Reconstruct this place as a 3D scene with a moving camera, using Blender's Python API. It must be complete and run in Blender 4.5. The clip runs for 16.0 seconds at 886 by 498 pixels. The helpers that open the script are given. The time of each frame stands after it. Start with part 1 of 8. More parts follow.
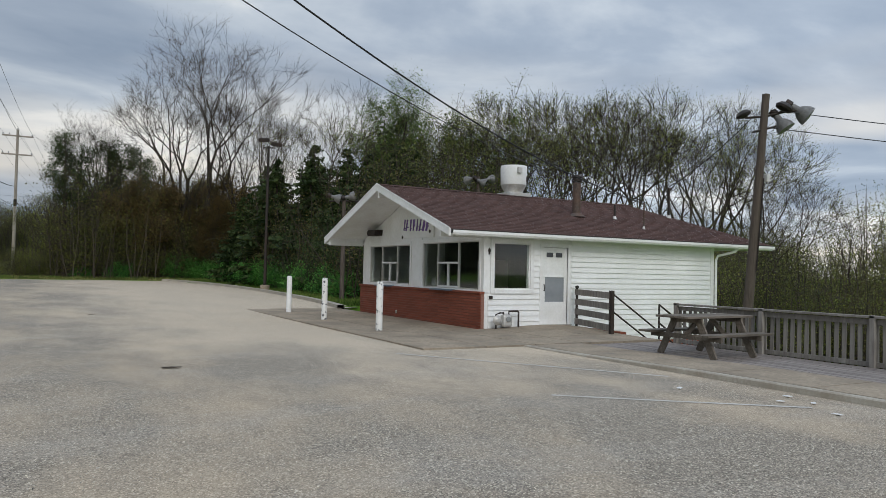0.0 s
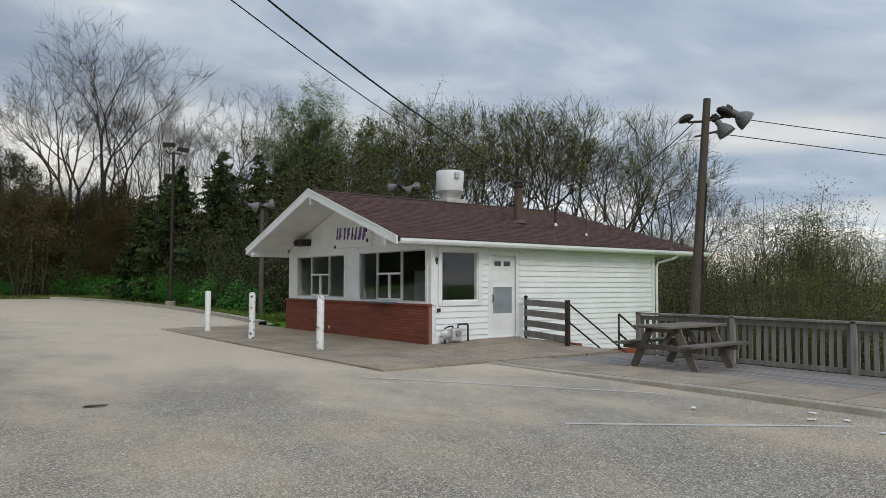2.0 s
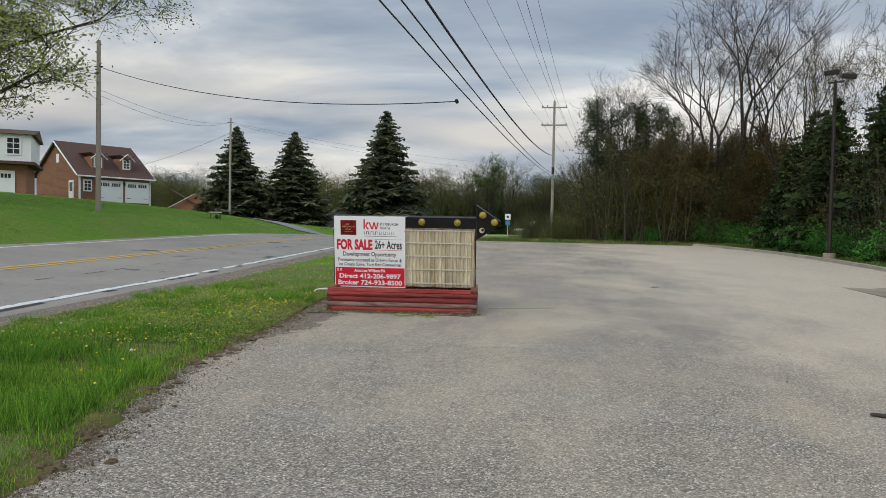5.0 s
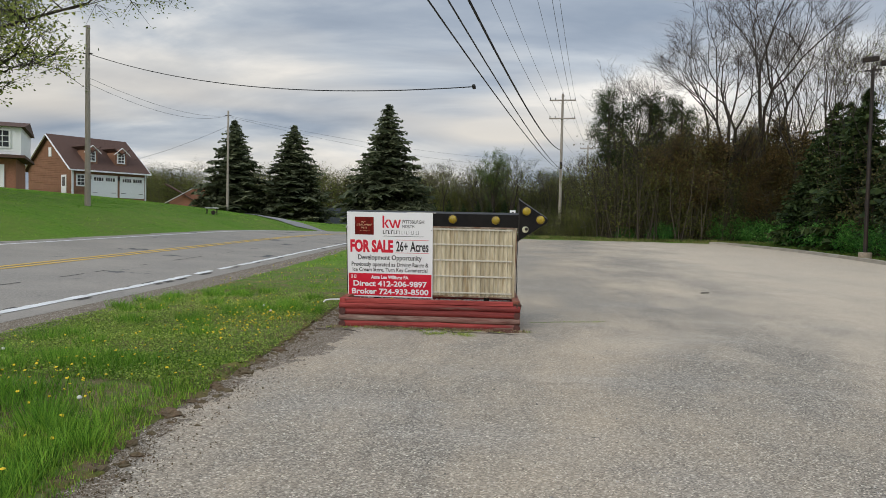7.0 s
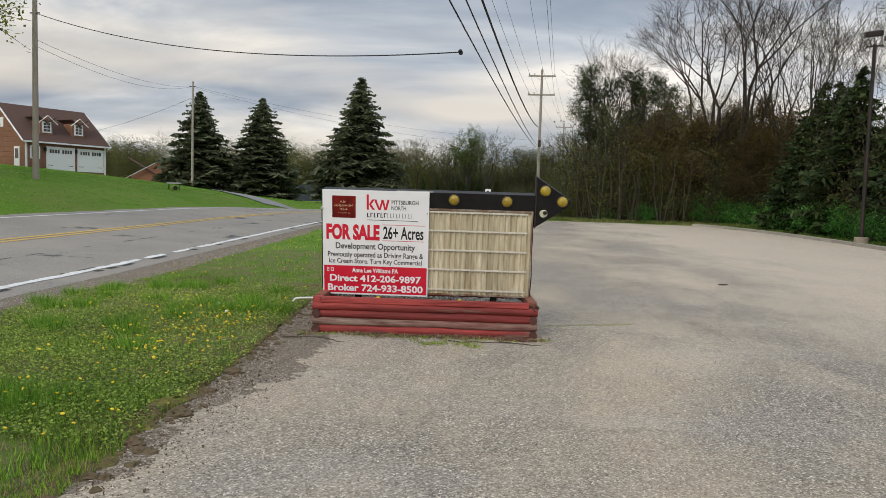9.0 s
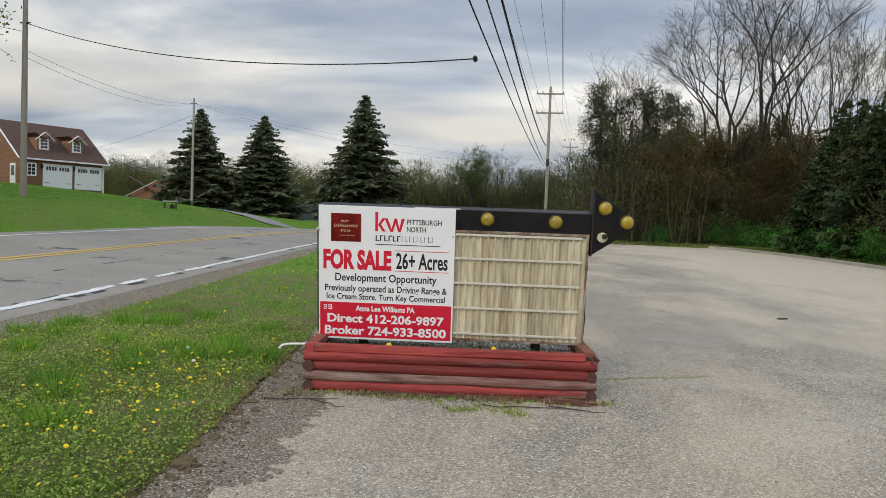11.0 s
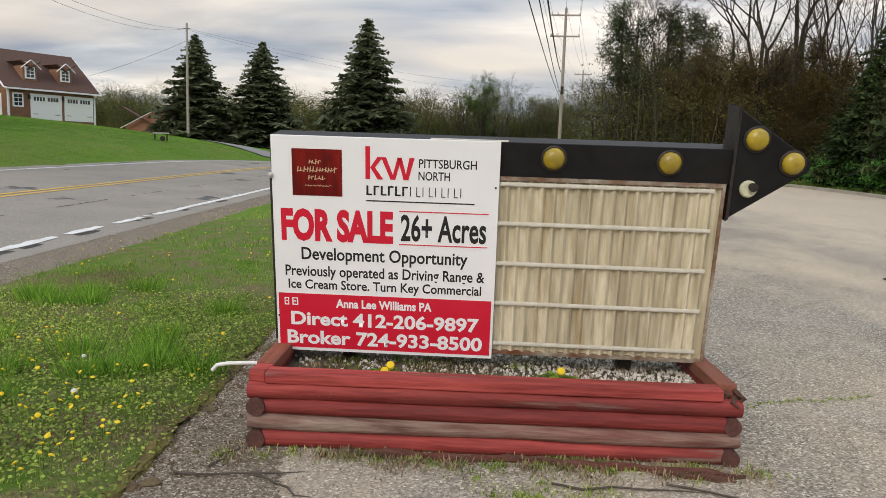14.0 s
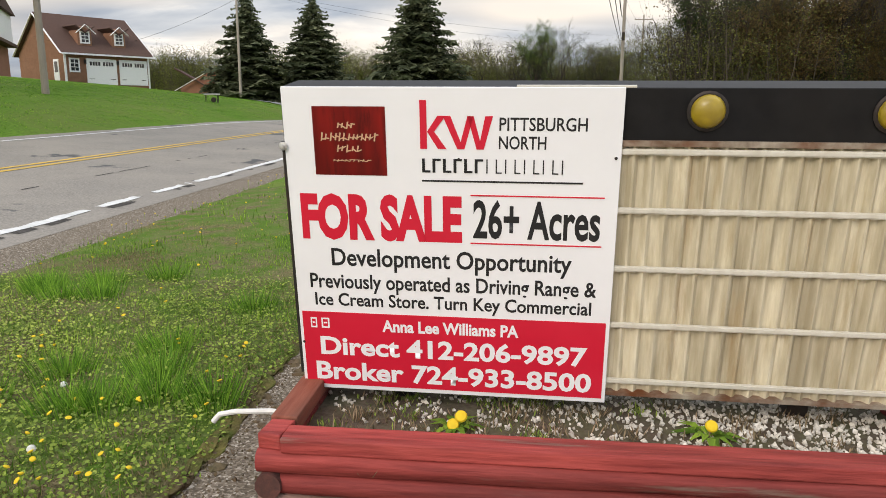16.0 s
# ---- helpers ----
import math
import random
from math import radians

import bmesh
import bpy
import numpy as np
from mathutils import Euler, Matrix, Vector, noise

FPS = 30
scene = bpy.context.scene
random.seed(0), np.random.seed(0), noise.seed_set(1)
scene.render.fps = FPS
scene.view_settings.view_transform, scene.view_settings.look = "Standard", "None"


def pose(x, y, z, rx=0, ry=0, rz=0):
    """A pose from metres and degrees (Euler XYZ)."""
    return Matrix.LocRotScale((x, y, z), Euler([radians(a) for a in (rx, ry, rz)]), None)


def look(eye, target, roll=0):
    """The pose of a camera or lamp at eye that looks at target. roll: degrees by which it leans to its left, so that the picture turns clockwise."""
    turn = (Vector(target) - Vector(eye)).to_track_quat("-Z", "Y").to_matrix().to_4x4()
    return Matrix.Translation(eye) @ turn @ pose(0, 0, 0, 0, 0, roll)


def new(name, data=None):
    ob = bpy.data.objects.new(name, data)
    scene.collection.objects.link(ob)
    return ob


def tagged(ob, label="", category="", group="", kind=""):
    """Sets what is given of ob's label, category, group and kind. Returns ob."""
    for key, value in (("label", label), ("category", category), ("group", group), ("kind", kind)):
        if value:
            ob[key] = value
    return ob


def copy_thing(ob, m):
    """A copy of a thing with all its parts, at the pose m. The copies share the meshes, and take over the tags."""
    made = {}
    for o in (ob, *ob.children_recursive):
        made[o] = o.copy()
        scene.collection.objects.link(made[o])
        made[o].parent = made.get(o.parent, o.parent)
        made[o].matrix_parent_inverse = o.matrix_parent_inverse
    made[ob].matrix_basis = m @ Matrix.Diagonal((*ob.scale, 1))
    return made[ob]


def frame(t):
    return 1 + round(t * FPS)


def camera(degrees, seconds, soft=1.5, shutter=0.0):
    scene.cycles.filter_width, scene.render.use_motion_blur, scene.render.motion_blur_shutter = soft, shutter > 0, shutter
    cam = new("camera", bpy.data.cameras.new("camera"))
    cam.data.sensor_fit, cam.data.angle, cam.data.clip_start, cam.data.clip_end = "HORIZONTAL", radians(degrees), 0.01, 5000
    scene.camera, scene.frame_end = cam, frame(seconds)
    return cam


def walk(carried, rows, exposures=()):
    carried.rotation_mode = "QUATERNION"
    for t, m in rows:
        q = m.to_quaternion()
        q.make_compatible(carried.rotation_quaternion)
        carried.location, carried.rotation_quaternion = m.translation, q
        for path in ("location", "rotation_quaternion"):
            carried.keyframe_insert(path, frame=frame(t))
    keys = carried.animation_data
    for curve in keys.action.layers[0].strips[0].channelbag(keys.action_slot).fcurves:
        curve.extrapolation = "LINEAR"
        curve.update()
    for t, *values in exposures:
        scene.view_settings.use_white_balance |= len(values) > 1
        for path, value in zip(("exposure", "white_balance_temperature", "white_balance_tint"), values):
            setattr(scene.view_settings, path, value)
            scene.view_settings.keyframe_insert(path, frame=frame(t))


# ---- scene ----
cam = camera(63.0, 16.0, soft=0.8)
PATH = [
    (0, (4.677, -16.699, 1.486), (5.655, -14.955, 1.547), 1.2),
    (0.5, (4.67, -16.297, 1.45), (5.717, -14.595, 1.517), 0.7),
    (1, (4.586, -15.794, 1.445), (5.738, -14.161, 1.517), -0.6),
    (1.5, (4.578, -15.442, 1.486), (5.765, -13.834, 1.558), -0.4),
    (2, (4.506, -15.027, 1.483), (5.708, -13.431, 1.577), 0.2),
    (2.5, (4.417, -14.61, 1.479), (5.516, -12.941, 1.555), 0.2),
    (3, (4.573, -13.984, 1.423), (5.097, -12.055, 1.457), 1.7),
    (3.1, (4.564, -13.864, 1.41), (4.933, -11.899, 1.438), 2.3),
    (3.5, (4.375, -13.424, 1.381), (4.278, -11.427, 1.344), 2.3),
    (4, (4.233, -12.939, 1.42), (3.986, -10.955, 1.355), 0.9),
    (4.5, (4.039, -12.385, 1.453), (3.715, -10.412, 1.387), 1.1),
    (7, (2.99, -9.902, 1.476), (2.67, -7.929, 1.398), 1.2),
    (7.5, (2.772, -9.466, 1.464), (2.458, -7.493, 1.377), 1.8),
    (8, (2.639, -8.991, 1.457), (2.364, -7.014, 1.331), 1.0),
    (8.5, (2.523, -8.532, 1.476), (2.259, -6.555, 1.33), 2.0),
    (9, (2.362, -8.038, 1.499), (2.125, -6.057, 1.363), 1.8),
    (11.5, (1.779, -5.837, 1.48), (1.532, -3.854, 1.409), 2.1),
    (12, (1.66, -5.396, 1.513), (1.425, -3.41, 1.455), 1.4),
    (12.5, (1.618, -4.957, 1.538), (1.355, -2.975, 1.498), 1.5),
    (13, (1.518, -4.56, 1.499), (1.225, -2.582, 1.431), 2.7),
    (13.5, (1.447, -4.13, 1.508), (1.191, -2.155, 1.333), 2.0),
    (14, (1.424, -3.74, 1.519), (1.17, -1.775, 1.251), 1.9),
    (14.5, (1.306, -3.402, 1.497), (1.029, -1.447, 1.177), 1.8),
    (15, (1.19, -3.098, 1.505), (0.907, -1.153, 1.134), -0.2),
    (15.5, (1.174, -2.789, 1.517), (0.848, -0.855, 1.127), -0.6),
    (16, (1.123, -2.521, 1.517), (0.725, -0.601, 1.125), 0.3),
]
walk(cam, [(t, look(eye, target, roll)) for t, eye, target, roll in PATH],
     exposures=[(0, -0.15, 6400, 9), (4.5, -0.08, 6450, 9), (7, 0.01, 6600, 10), (9, 0.06, 6800, 11), (12.5, 0.08, 6450, 8), (13.2, 0.1, 6600, 10),
                (14.5, 0.28, 7100, 13), (16, 0.45, 7100, 13)])

# ---- world: overcast evening sky ----
def ramp(nt, stops):
    n = nt.nodes.new("ShaderNodeValToRGB")
    while len(n.color_ramp.elements) < len(stops):
        n.color_ramp.elements.new(0.5)
    for e, (p, c) in zip(n.color_ramp.elements, stops):
        e.position, e.color = p, (*c, 1)
    return n


def build_world():
    world = bpy.data.worlds.new("overcast_sky")
    scene.world = world
    world.use_nodes = True
    nt = world.node_tree
    nd, ln = nt.nodes, nt.links
    bg = nd["Background"]
    sky = nd.new("ShaderNodeTexSky")
    sky.sky_type = "NISHITA"
    sky.sun_disc = False
    sky.sun_elevation, sky.sun_rotation = radians(34), radians(195)
    co = nd.new("ShaderNodeTexCoord")
    sep = nd.new("ShaderNodeSeparateXYZ")
    ln.new(co.outputs["Generated"], sep.inputs[0])
    # project directions on a flat cloud layer
    zc = nd.new("ShaderNodeMath"); zc.operation = "MAXIMUM"; zc.inputs[1].default_value = 0.0
    za = nd.new("ShaderNodeMath"); za.operation = "ADD"; za.inputs[1].default_value = 0.14
    ln.new(sep.outputs["Z"], zc.inputs[0]); ln.new(zc.outputs[0], za.inputs[0])
    comb = nd.new("ShaderNodeCombineXYZ")
    for i, ax in enumerate("XY"):
        dv = nd.new("ShaderNodeMath"); dv.operation = "DIVIDE"
        ln.new(sep.outputs[ax], dv.inputs[0]); ln.new(za.outputs[0], dv.inputs[1])
        ln.new(dv.outputs[0], comb.inputs[i])
    n1 = nd.new("ShaderNodeTexNoise"); n1.inputs["Scale"].default_value = 1.15
    n1.inputs["Detail"].default_value = 8; n1.inputs["Roughness"].default_value = 0.54
    n1.inputs["Distortion"].default_value = 0.35
    mp = nd.new("ShaderNodeMapping"); mp.inputs["Location"].default_value = (3.1, 1.7, 0.4)
    mp.inputs["Rotation"].default_value = (0, 0, 0.5); mp.inputs["Scale"].default_value = (0.62, 0.9, 1)
    ln.new(comb.outputs[0], mp.inputs[0]); ln.new(mp.outputs[0], n1.inputs["Vector"])
    clouds = ramp(nt, [(0.34, (0.275, 0.34, 0.44)), (0.46, (0.385, 0.45, 0.545)), (0.56, (0.57, 0.625, 0.69)), (0.69, (1.05, 1.03, 0.99))])
    ln.new(n1.outputs["Fac"], clouds.inputs[0])
    # brighter, warmer band low in the sky
    low = ramp(nt, [(0.0, (1, 1, 1)), (0.10, (0.75, 0.75, 0.75)), (0.30, (0, 0, 0))])
    ln.new(sep.outputs["Z"], low.inputs[0])
    n2 = nd.new("ShaderNodeTexNoise"); n2.inputs["Scale"].default_value = 2.4
    mp2 = nd.new("ShaderNodeMapping"); mp2.inputs["Scale"].default_value = (1.0, 1.0, 5.5)
    ln.new(co.outputs["Generated"], mp2.inputs[0]); ln.new(mp2.outputs[0], n2.inputs["Vector"])
    band = ramp(nt, [(0.42, (0, 0, 0)), (0.62, (1, 1, 1))])
    ln.new(n2.outputs["Fac"], band.inputs[0])
    mulb = nd.new("ShaderNodeMath"); mulb.operation = "MULTIPLY"
    ln.new(low.outputs[0], mulb.inputs[0]); ln.new(band.outputs[0], mulb.inputs[1])
    warm = nd.new("ShaderNodeMixRGB"); warm.inputs["Color2"].default_value = (0.98, 0.90, 0.78, 1)
    ln.new(mulb.outputs[0], warm.inputs["Fac"]); ln.new(clouds.outputs[0], warm.inputs["Color1"])
    # thin share of the clear sky behind the clouds
    scl = nd.new("ShaderNodeMixRGB"); scl.blend_type = "MULTIPLY"; scl.inputs["Fac"].default_value = 1
    scl.inputs["Color2"].default_value = (0.05, 0.05, 0.05, 1)
    ln.new(sky.outputs[0], scl.inputs["Color1"])
    addc = nd.new("ShaderNodeMixRGB"); addc.blend_type = "ADD"; addc.inputs["Fac"].default_value = 0.08
    ln.new(warm.outputs[0], addc.inputs["Color1"]); ln.new(scl.outputs[0], addc.inputs["Color2"])
    # an overcast sky is brighter overhead than at the horizon
    up = ramp(nt, [(0.0, (1.05, 1.05, 1.05)), (0.35, (1.12, 1.12, 1.12)), (1.0, (2.2, 2.2, 2.2))])
    ln.new(sep.outputs["Z"], up.inputs[0])
    mulu = nd.new("ShaderNodeMixRGB"); mulu.blend_type = "MULTIPLY"; mulu.inputs["Fac"].default_value = 1
    ln.new(addc.outputs[0], mulu.inputs["Color1"]); ln.new(up.outputs[0], mulu.inputs["Color2"])
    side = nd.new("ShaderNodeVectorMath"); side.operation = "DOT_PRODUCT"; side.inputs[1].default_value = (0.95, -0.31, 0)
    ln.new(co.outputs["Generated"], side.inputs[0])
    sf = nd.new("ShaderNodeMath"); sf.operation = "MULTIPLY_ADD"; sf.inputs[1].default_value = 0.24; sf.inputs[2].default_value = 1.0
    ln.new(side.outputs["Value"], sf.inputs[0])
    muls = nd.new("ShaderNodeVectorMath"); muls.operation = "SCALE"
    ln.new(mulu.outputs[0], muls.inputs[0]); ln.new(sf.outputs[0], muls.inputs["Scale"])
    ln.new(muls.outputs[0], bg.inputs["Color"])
    bg.inputs["Strength"].default_value = SKY_STRENGTH


SKY_STRENGTH = 0.95
build_world()
sun_data = bpy.data.lights.new("sun", "SUN")
sun_data.energy, sun_data.angle, sun_data.color = 1.5, radians(30), (1.0, 0.95, 0.88)
sun = new("sun", sun_data)
sun.matrix_world = look((-12, -42, 30), (0, 0, 0))


# ---- materials ----
def material(name, a, b, rough=0.8, fine=40.0, coarse=3.0, c=None, camt=0.35, metal=0.0, bump=0.2, bumpd=0.01,
             stretch=(1, 1, 1), spec=0.3, rnd=0.0, island=0.0, stain=None, stain_at=(0.55, 0.7), stain_scale=1.2):
    """Colours a..b by fine grain, c blended in by coarse patches, stain by a third noise; rnd/island vary the value by piece."""
    m = bpy.data.materials.new(name)
    m.use_nodes = True
    nt = m.node_tree
    nd, ln = nt.nodes, nt.links
    bsdf = nd["Principled BSDF"]
    bsdf.inputs["Roughness"].default_value = rough
    bsdf.inputs["Metallic"].default_value = metal
    bsdf.inputs["Specular IOR Level"].default_value = spec
    geo = nd.new("ShaderNodeNewGeometry")
    mp = nd.new("ShaderNodeMapping"); mp.inputs["Scale"].default_value = stretch
    if rnd or island:
        co = nd.new("ShaderNodeTexCoord")
        ln.new(co.outputs["Object"], mp.inputs[0])
    else:
        ln.new(geo.outputs["Position"], mp.inputs[0])

    def nz(scale, detail=6, rg=0.6):
        n = nd.new("ShaderNodeTexNoise")
        n.inputs["Scale"].default_value, n.inputs["Detail"].default_value, n.inputs["Roughness"].default_value = scale, detail, rg
        ln.new(mp.outputs[0], n.inputs["Vector"])
        return n
    f = nz(fine)
    r1 = ramp(nt, [(0.3, a), (0.7, b)])
    ln.new(f.outputs["Fac"], r1.inputs[0])
    col = r1.outputs[0]
    if c:
        g = nz(coarse, 5)
        r2 = ramp(nt, [(0.4, (0, 0, 0)), (0.65, (camt,) * 3)])
        ln.new(g.outputs["Fac"], r2.inputs[0])
        mx = nd.new("ShaderNodeMixRGB"); mx.inputs["Color2"].default_value = (*c, 1)
        ln.new(r2.outputs[0], mx.inputs["Fac"]); ln.new(col, mx.inputs["Color1"])
        col = mx.outputs[0]
    if stain:
        g = nz(stain_scale, 8, 0.65)
        r3 = ramp(nt, [(stain_at[0], (0, 0, 0)), (stain_at[1], (1, 1, 1))])
        ln.new(g.outputs["Fac"], r3.inputs[0])
        mx = nd.new("ShaderNodeMixRGB"); mx.inputs["Color2"].default_value = (*stain, 1)
        ln.new(r3.outputs[0], mx.inputs["Fac"]); ln.new(col, mx.inputs["Color1"])
        col = mx.outputs[0]
    if rnd or island:
        if rnd:
            oi = nd.new("ShaderNodeObjectInfo"); src = oi.outputs["Random"]
        else:
            src = geo.outputs["Random Per Island"]
        amt = rnd or island
        mr = nd.new("ShaderNodeMapRange")
        mr.inputs["To Min"].default_value, mr.inputs["To Max"].default_value = 1 - amt, 1 + amt
        ln.new(src, mr.inputs["Value"])
        hv = nd.new("ShaderNodeHueSaturation")
        ln.new(mr.outputs[0], hv.inputs["Value"]); ln.new(col, hv.inputs["Color"])
        col = hv.outputs[0]
    ln.new(col, bsdf.inputs["Base Color"])
    if bump:
        bp = nd.new("ShaderNodeBump")
        bp.inputs["Strength"].default_value, bp.inputs["Distance"].default_value = bump, bumpd
        ln.new(f.outputs["Fac"], bp.inputs["Height"]); ln.new(bp.outputs[0], bsdf.inputs["Normal"])
    return m


def plain(name, a, rough=0.6, metal=0.0, spec=0.4):
    return material(name, tuple(v * 0.92 for v in a), tuple(min(1, v * 1.08) for v in a), rough, 25, metal=metal, spec=spec, bump=0.05)


def glass_material(name, tint):
    m = bpy.data.materials.new(name)
    m.use_nodes = True
    nt = m.node_tree
    b = nt.nodes["Principled BSDF"]
    b.inputs["Base Color"].default_value = (*tint, 1)
    b.inputs["Transmission Weight"].default_value = 1.0
    b.inputs["Roughness"].default_value = 0.03
    b.inputs["IOR"].default_value = 1.45
    return m


def leaf_material(name, a, b, through_light=0.35):
    m = material(name, a, b, 0.7, 0.35, bump=0, spec=0.2)
    nt = m.node_tree
    out, bsdf = nt.nodes["Material Output"], nt.nodes["Principled BSDF"]
    geo = nt.nodes.new("ShaderNodeNewGeometry")
    hv = nt.nodes.new("ShaderNodeHueSaturation")
    mr = nt.nodes.new("ShaderNodeMapRange")
    mr.inputs["To Min"].default_value, mr.inputs["To Max"].default_value = 0.45, 1.6
    nt.links.new(geo.outputs["Random Per Island"], mr.inputs["Value"])
    nt.links.new(mr.outputs[0], hv.inputs["Value"])
    mh = nt.nodes.new("ShaderNodeMapRange")
    mh.inputs["To Min"].default_value, mh.inputs["To Max"].default_value = 0.515, 0.475
    nt.links.new(geo.outputs["Random Per Island"], mh.inputs["Value"])
    nt.links.new(mh.outputs[0], hv.inputs["Hue"])
    src = bsdf.inputs["Base Color"].links[0].from_socket
    nt.links.new(src, hv.inputs["Color"]); nt.links.new(hv.outputs[0], bsdf.inputs["Base Color"])
    tr = nt.nodes.new("ShaderNodeBsdfTranslucent")
    nt.links.new(hv.outputs[0], tr.inputs["Color"])
    mx = nt.nodes.new("ShaderNodeMixShader"); mx.inputs[0].default_value = through_light
    nt.links.new(bsdf.outputs[0], mx.inputs[1]); nt.links.new(tr.outputs[0], mx.inputs[2])
    nt.links.new(mx.outputs[0], out.inputs["Surface"])
    return m




def asphalt_lot():
    """Worn chip-seal: pale stones in dark binder, tan sandy patches, hairline cracks."""
    m = material("worn_chip_asphalt", (0.10, 0.090, 0.078), (0.56, 0.52, 0.46), 0.95, 85, bump=0.6, bumpd=0.012, spec=0.12)
    nt = m.node_tree
    nd, ln = nt.nodes, nt.links
    bsdf = nd["Principled BSDF"]
    src = bsdf.inputs["Base Color"].links[0].from_socket
    geo = nd.new("ShaderNodeNewGeometry")

    def nz(scale, detail, stretch=(1, 1, 1), rg=0.6):
        mp = nd.new("ShaderNodeMapping"); mp.inputs["Scale"].default_value = stretch
        ln.new(geo.outputs["Position"], mp.inputs[0])
        n = nd.new("ShaderNodeTexNoise")
        n.inputs["Scale"].default_value, n.inputs["Detail"].default_value, n.inputs["Roughness"].default_value = scale, detail, rg
        ln.new(mp.outputs[0], n.inputs["Vector"])
        return n

    def blend(col, fac, colour, mode="MIX"):
        mx = nd.new("ShaderNodeMixRGB"); mx.blend_type = mode
        ln.new(fac, mx.inputs["Fac"]); ln.new(col, mx.inputs["Color1"])
        mx.inputs["Color2"].default_value = (*colour, 1)
        return mx.outputs[0]
    stones = nd.new("ShaderNodeTexVoronoi"); stones.inputs["Scale"].default_value = 88
    ln.new(geo.outputs["Position"], stones.inputs["Vector"])
    sp = nd.new("ShaderNodeSeparateColor")
    ln.new(stones.outputs["Color"], sp.inputs[0])
    sr = ramp(nt, [(0.0, (0.055, 0.044, 0.033)), (0.42, (0.24, 0.205, 0.160)), (0.8, (0.40, 0.345, 0.272)), (1.0, (0.82, 0.735, 0.60))])
    ln.new(sp.outputs[0], sr.inputs[0])
    mxs = nd.new("ShaderNodeMixRGB"); mxs.inputs["Fac"].default_value = 0.75
    ln.new(src, mxs.inputs["Color1"]); ln.new(sr.outputs[0], mxs.inputs["Color2"])
    src = mxs.outputs[0]
    mid = ramp(nt, [(0.35, (0.0, 0.0, 0.0)), (0.7, (0.30, 0.30, 0.30))])
    ln.new(nz(11, 6).outputs["Fac"], mid.inputs[0])
    col = blend(src, mid.outputs[0], (0.22, 0.20, 0.175))
    tan = ramp(nt, [(0.44, (0, 0, 0)), (0.66, (0.7, 0.7, 0.7))])
    ln.new(nz(0.30, 7, (1.4, 0.7, 1), 0.65).outputs["Fac"], tan.inputs[0])
    col = blend(col, tan.outputs[0], (0.50, 0.405, 0.295))
    pale = ramp(nt, [(0.5, (0, 0, 0)), (0.72, (0.25, 0.25, 0.25))])
    ln.new(nz(0.55, 6, (0.6, 1.6, 1), 0.6).outputs["Fac"], pale.inputs[0])
    col = blend(col, pale.outputs[0], (0.46, 0.43, 0.39))
    # sand washed over the woods' side of the lot
    sx = nd.new("ShaderNodeSeparateXYZ")
    ln.new(geo.outputs["Position"], sx.inputs[0])
    mrx = nd.new("ShaderNodeMapRange")
    mrx.inputs["From Min"].default_value, mrx.inputs["From Max"].default_value = 2.0, 10.0
    mrx.inputs["To Min"].default_value, mrx.inputs["To Max"].default_value = -0.35, 0.35
    ln.new(sx.outputs["X"], mrx.inputs["Value"])
    adds = nd.new("ShaderNodeMath"); adds.operation = "ADD"
    ln.new(mrx.outputs[0], adds.inputs[0]); ln.new(nz(0.35, 7, (1.2, 0.6, 1), 0.65).outputs["Fac"], adds.inputs[1])
    mry = nd.new("ShaderNodeMapRange")
    mry.inputs["From Min"].default_value, mry.inputs["From Max"].default_value = -11.5, 0.0
    mry.inputs["To Min"].default_value, mry.inputs["To Max"].default_value = -0.5, 0.10
    ln.new(sx.outputs["Y"], mry.inputs["Value"])
    add2 = nd.new("ShaderNodeMath"); add2.operation = "ADD"
    ln.new(adds.outputs[0], add2.inputs[0]); ln.new(mry.outputs[0], add2.inputs[1])
    adds = add2
    wash = ramp(nt, [(0.42, (0, 0, 0)), (0.85, (0.74, 0.74, 0.74))])
    ln.new(adds.outputs[0], wash.inputs[0])
    col = blend(col, wash.outputs[0], (0.56, 0.475, 0.37))
    vor = nd.new("ShaderNodeTexVoronoi"); vor.feature = "DISTANCE_TO_EDGE"; vor.inputs["Scale"].default_value = 0.22
    wob = nz(0.8, 6)
    vm = nd.new("ShaderNodeVectorMath"); vm.operation = "MULTIPLY_ADD"
    vm.inputs[1].default_value = (1.6, 1.6, 0)
    ln.new(wob.outputs["Color"], vm.inputs[0]); ln.new(geo.outputs["Position"], vm.inputs[2])
    ln.new(vm.outputs[0], vor.inputs["Vector"])
    crack = ramp(nt, [(0.0, (0.22, 0.22, 0.22)), (0.003, (0, 0, 0))])
    ln.new(vor.outputs["Distance"], crack.inputs[0])
    col = blend(col, crack.outputs[0], (0.10, 0.09, 0.08))
    grit = ramp(nt, [(0.0, (0.20, 0.20, 0.20)), (0.45, (0.47, 0.47, 0.47)), (0.8, (0.60, 0.60, 0.60)), (1.0, (0.90, 0.90, 0.90))])
    ln.new(sp.outputs[1], grit.inputs[0])
    over = nd.new("ShaderNodeMixRGB"); over.blend_type = "OVERLAY"; over.inputs["Fac"].default_value = 0.5
    ln.new(col, over.inputs["Color1"]); ln.new(grit.outputs[0], over.inputs["Color2"])
    ln.new(over.outputs[0], bsdf.inputs["Base Color"])
    return m


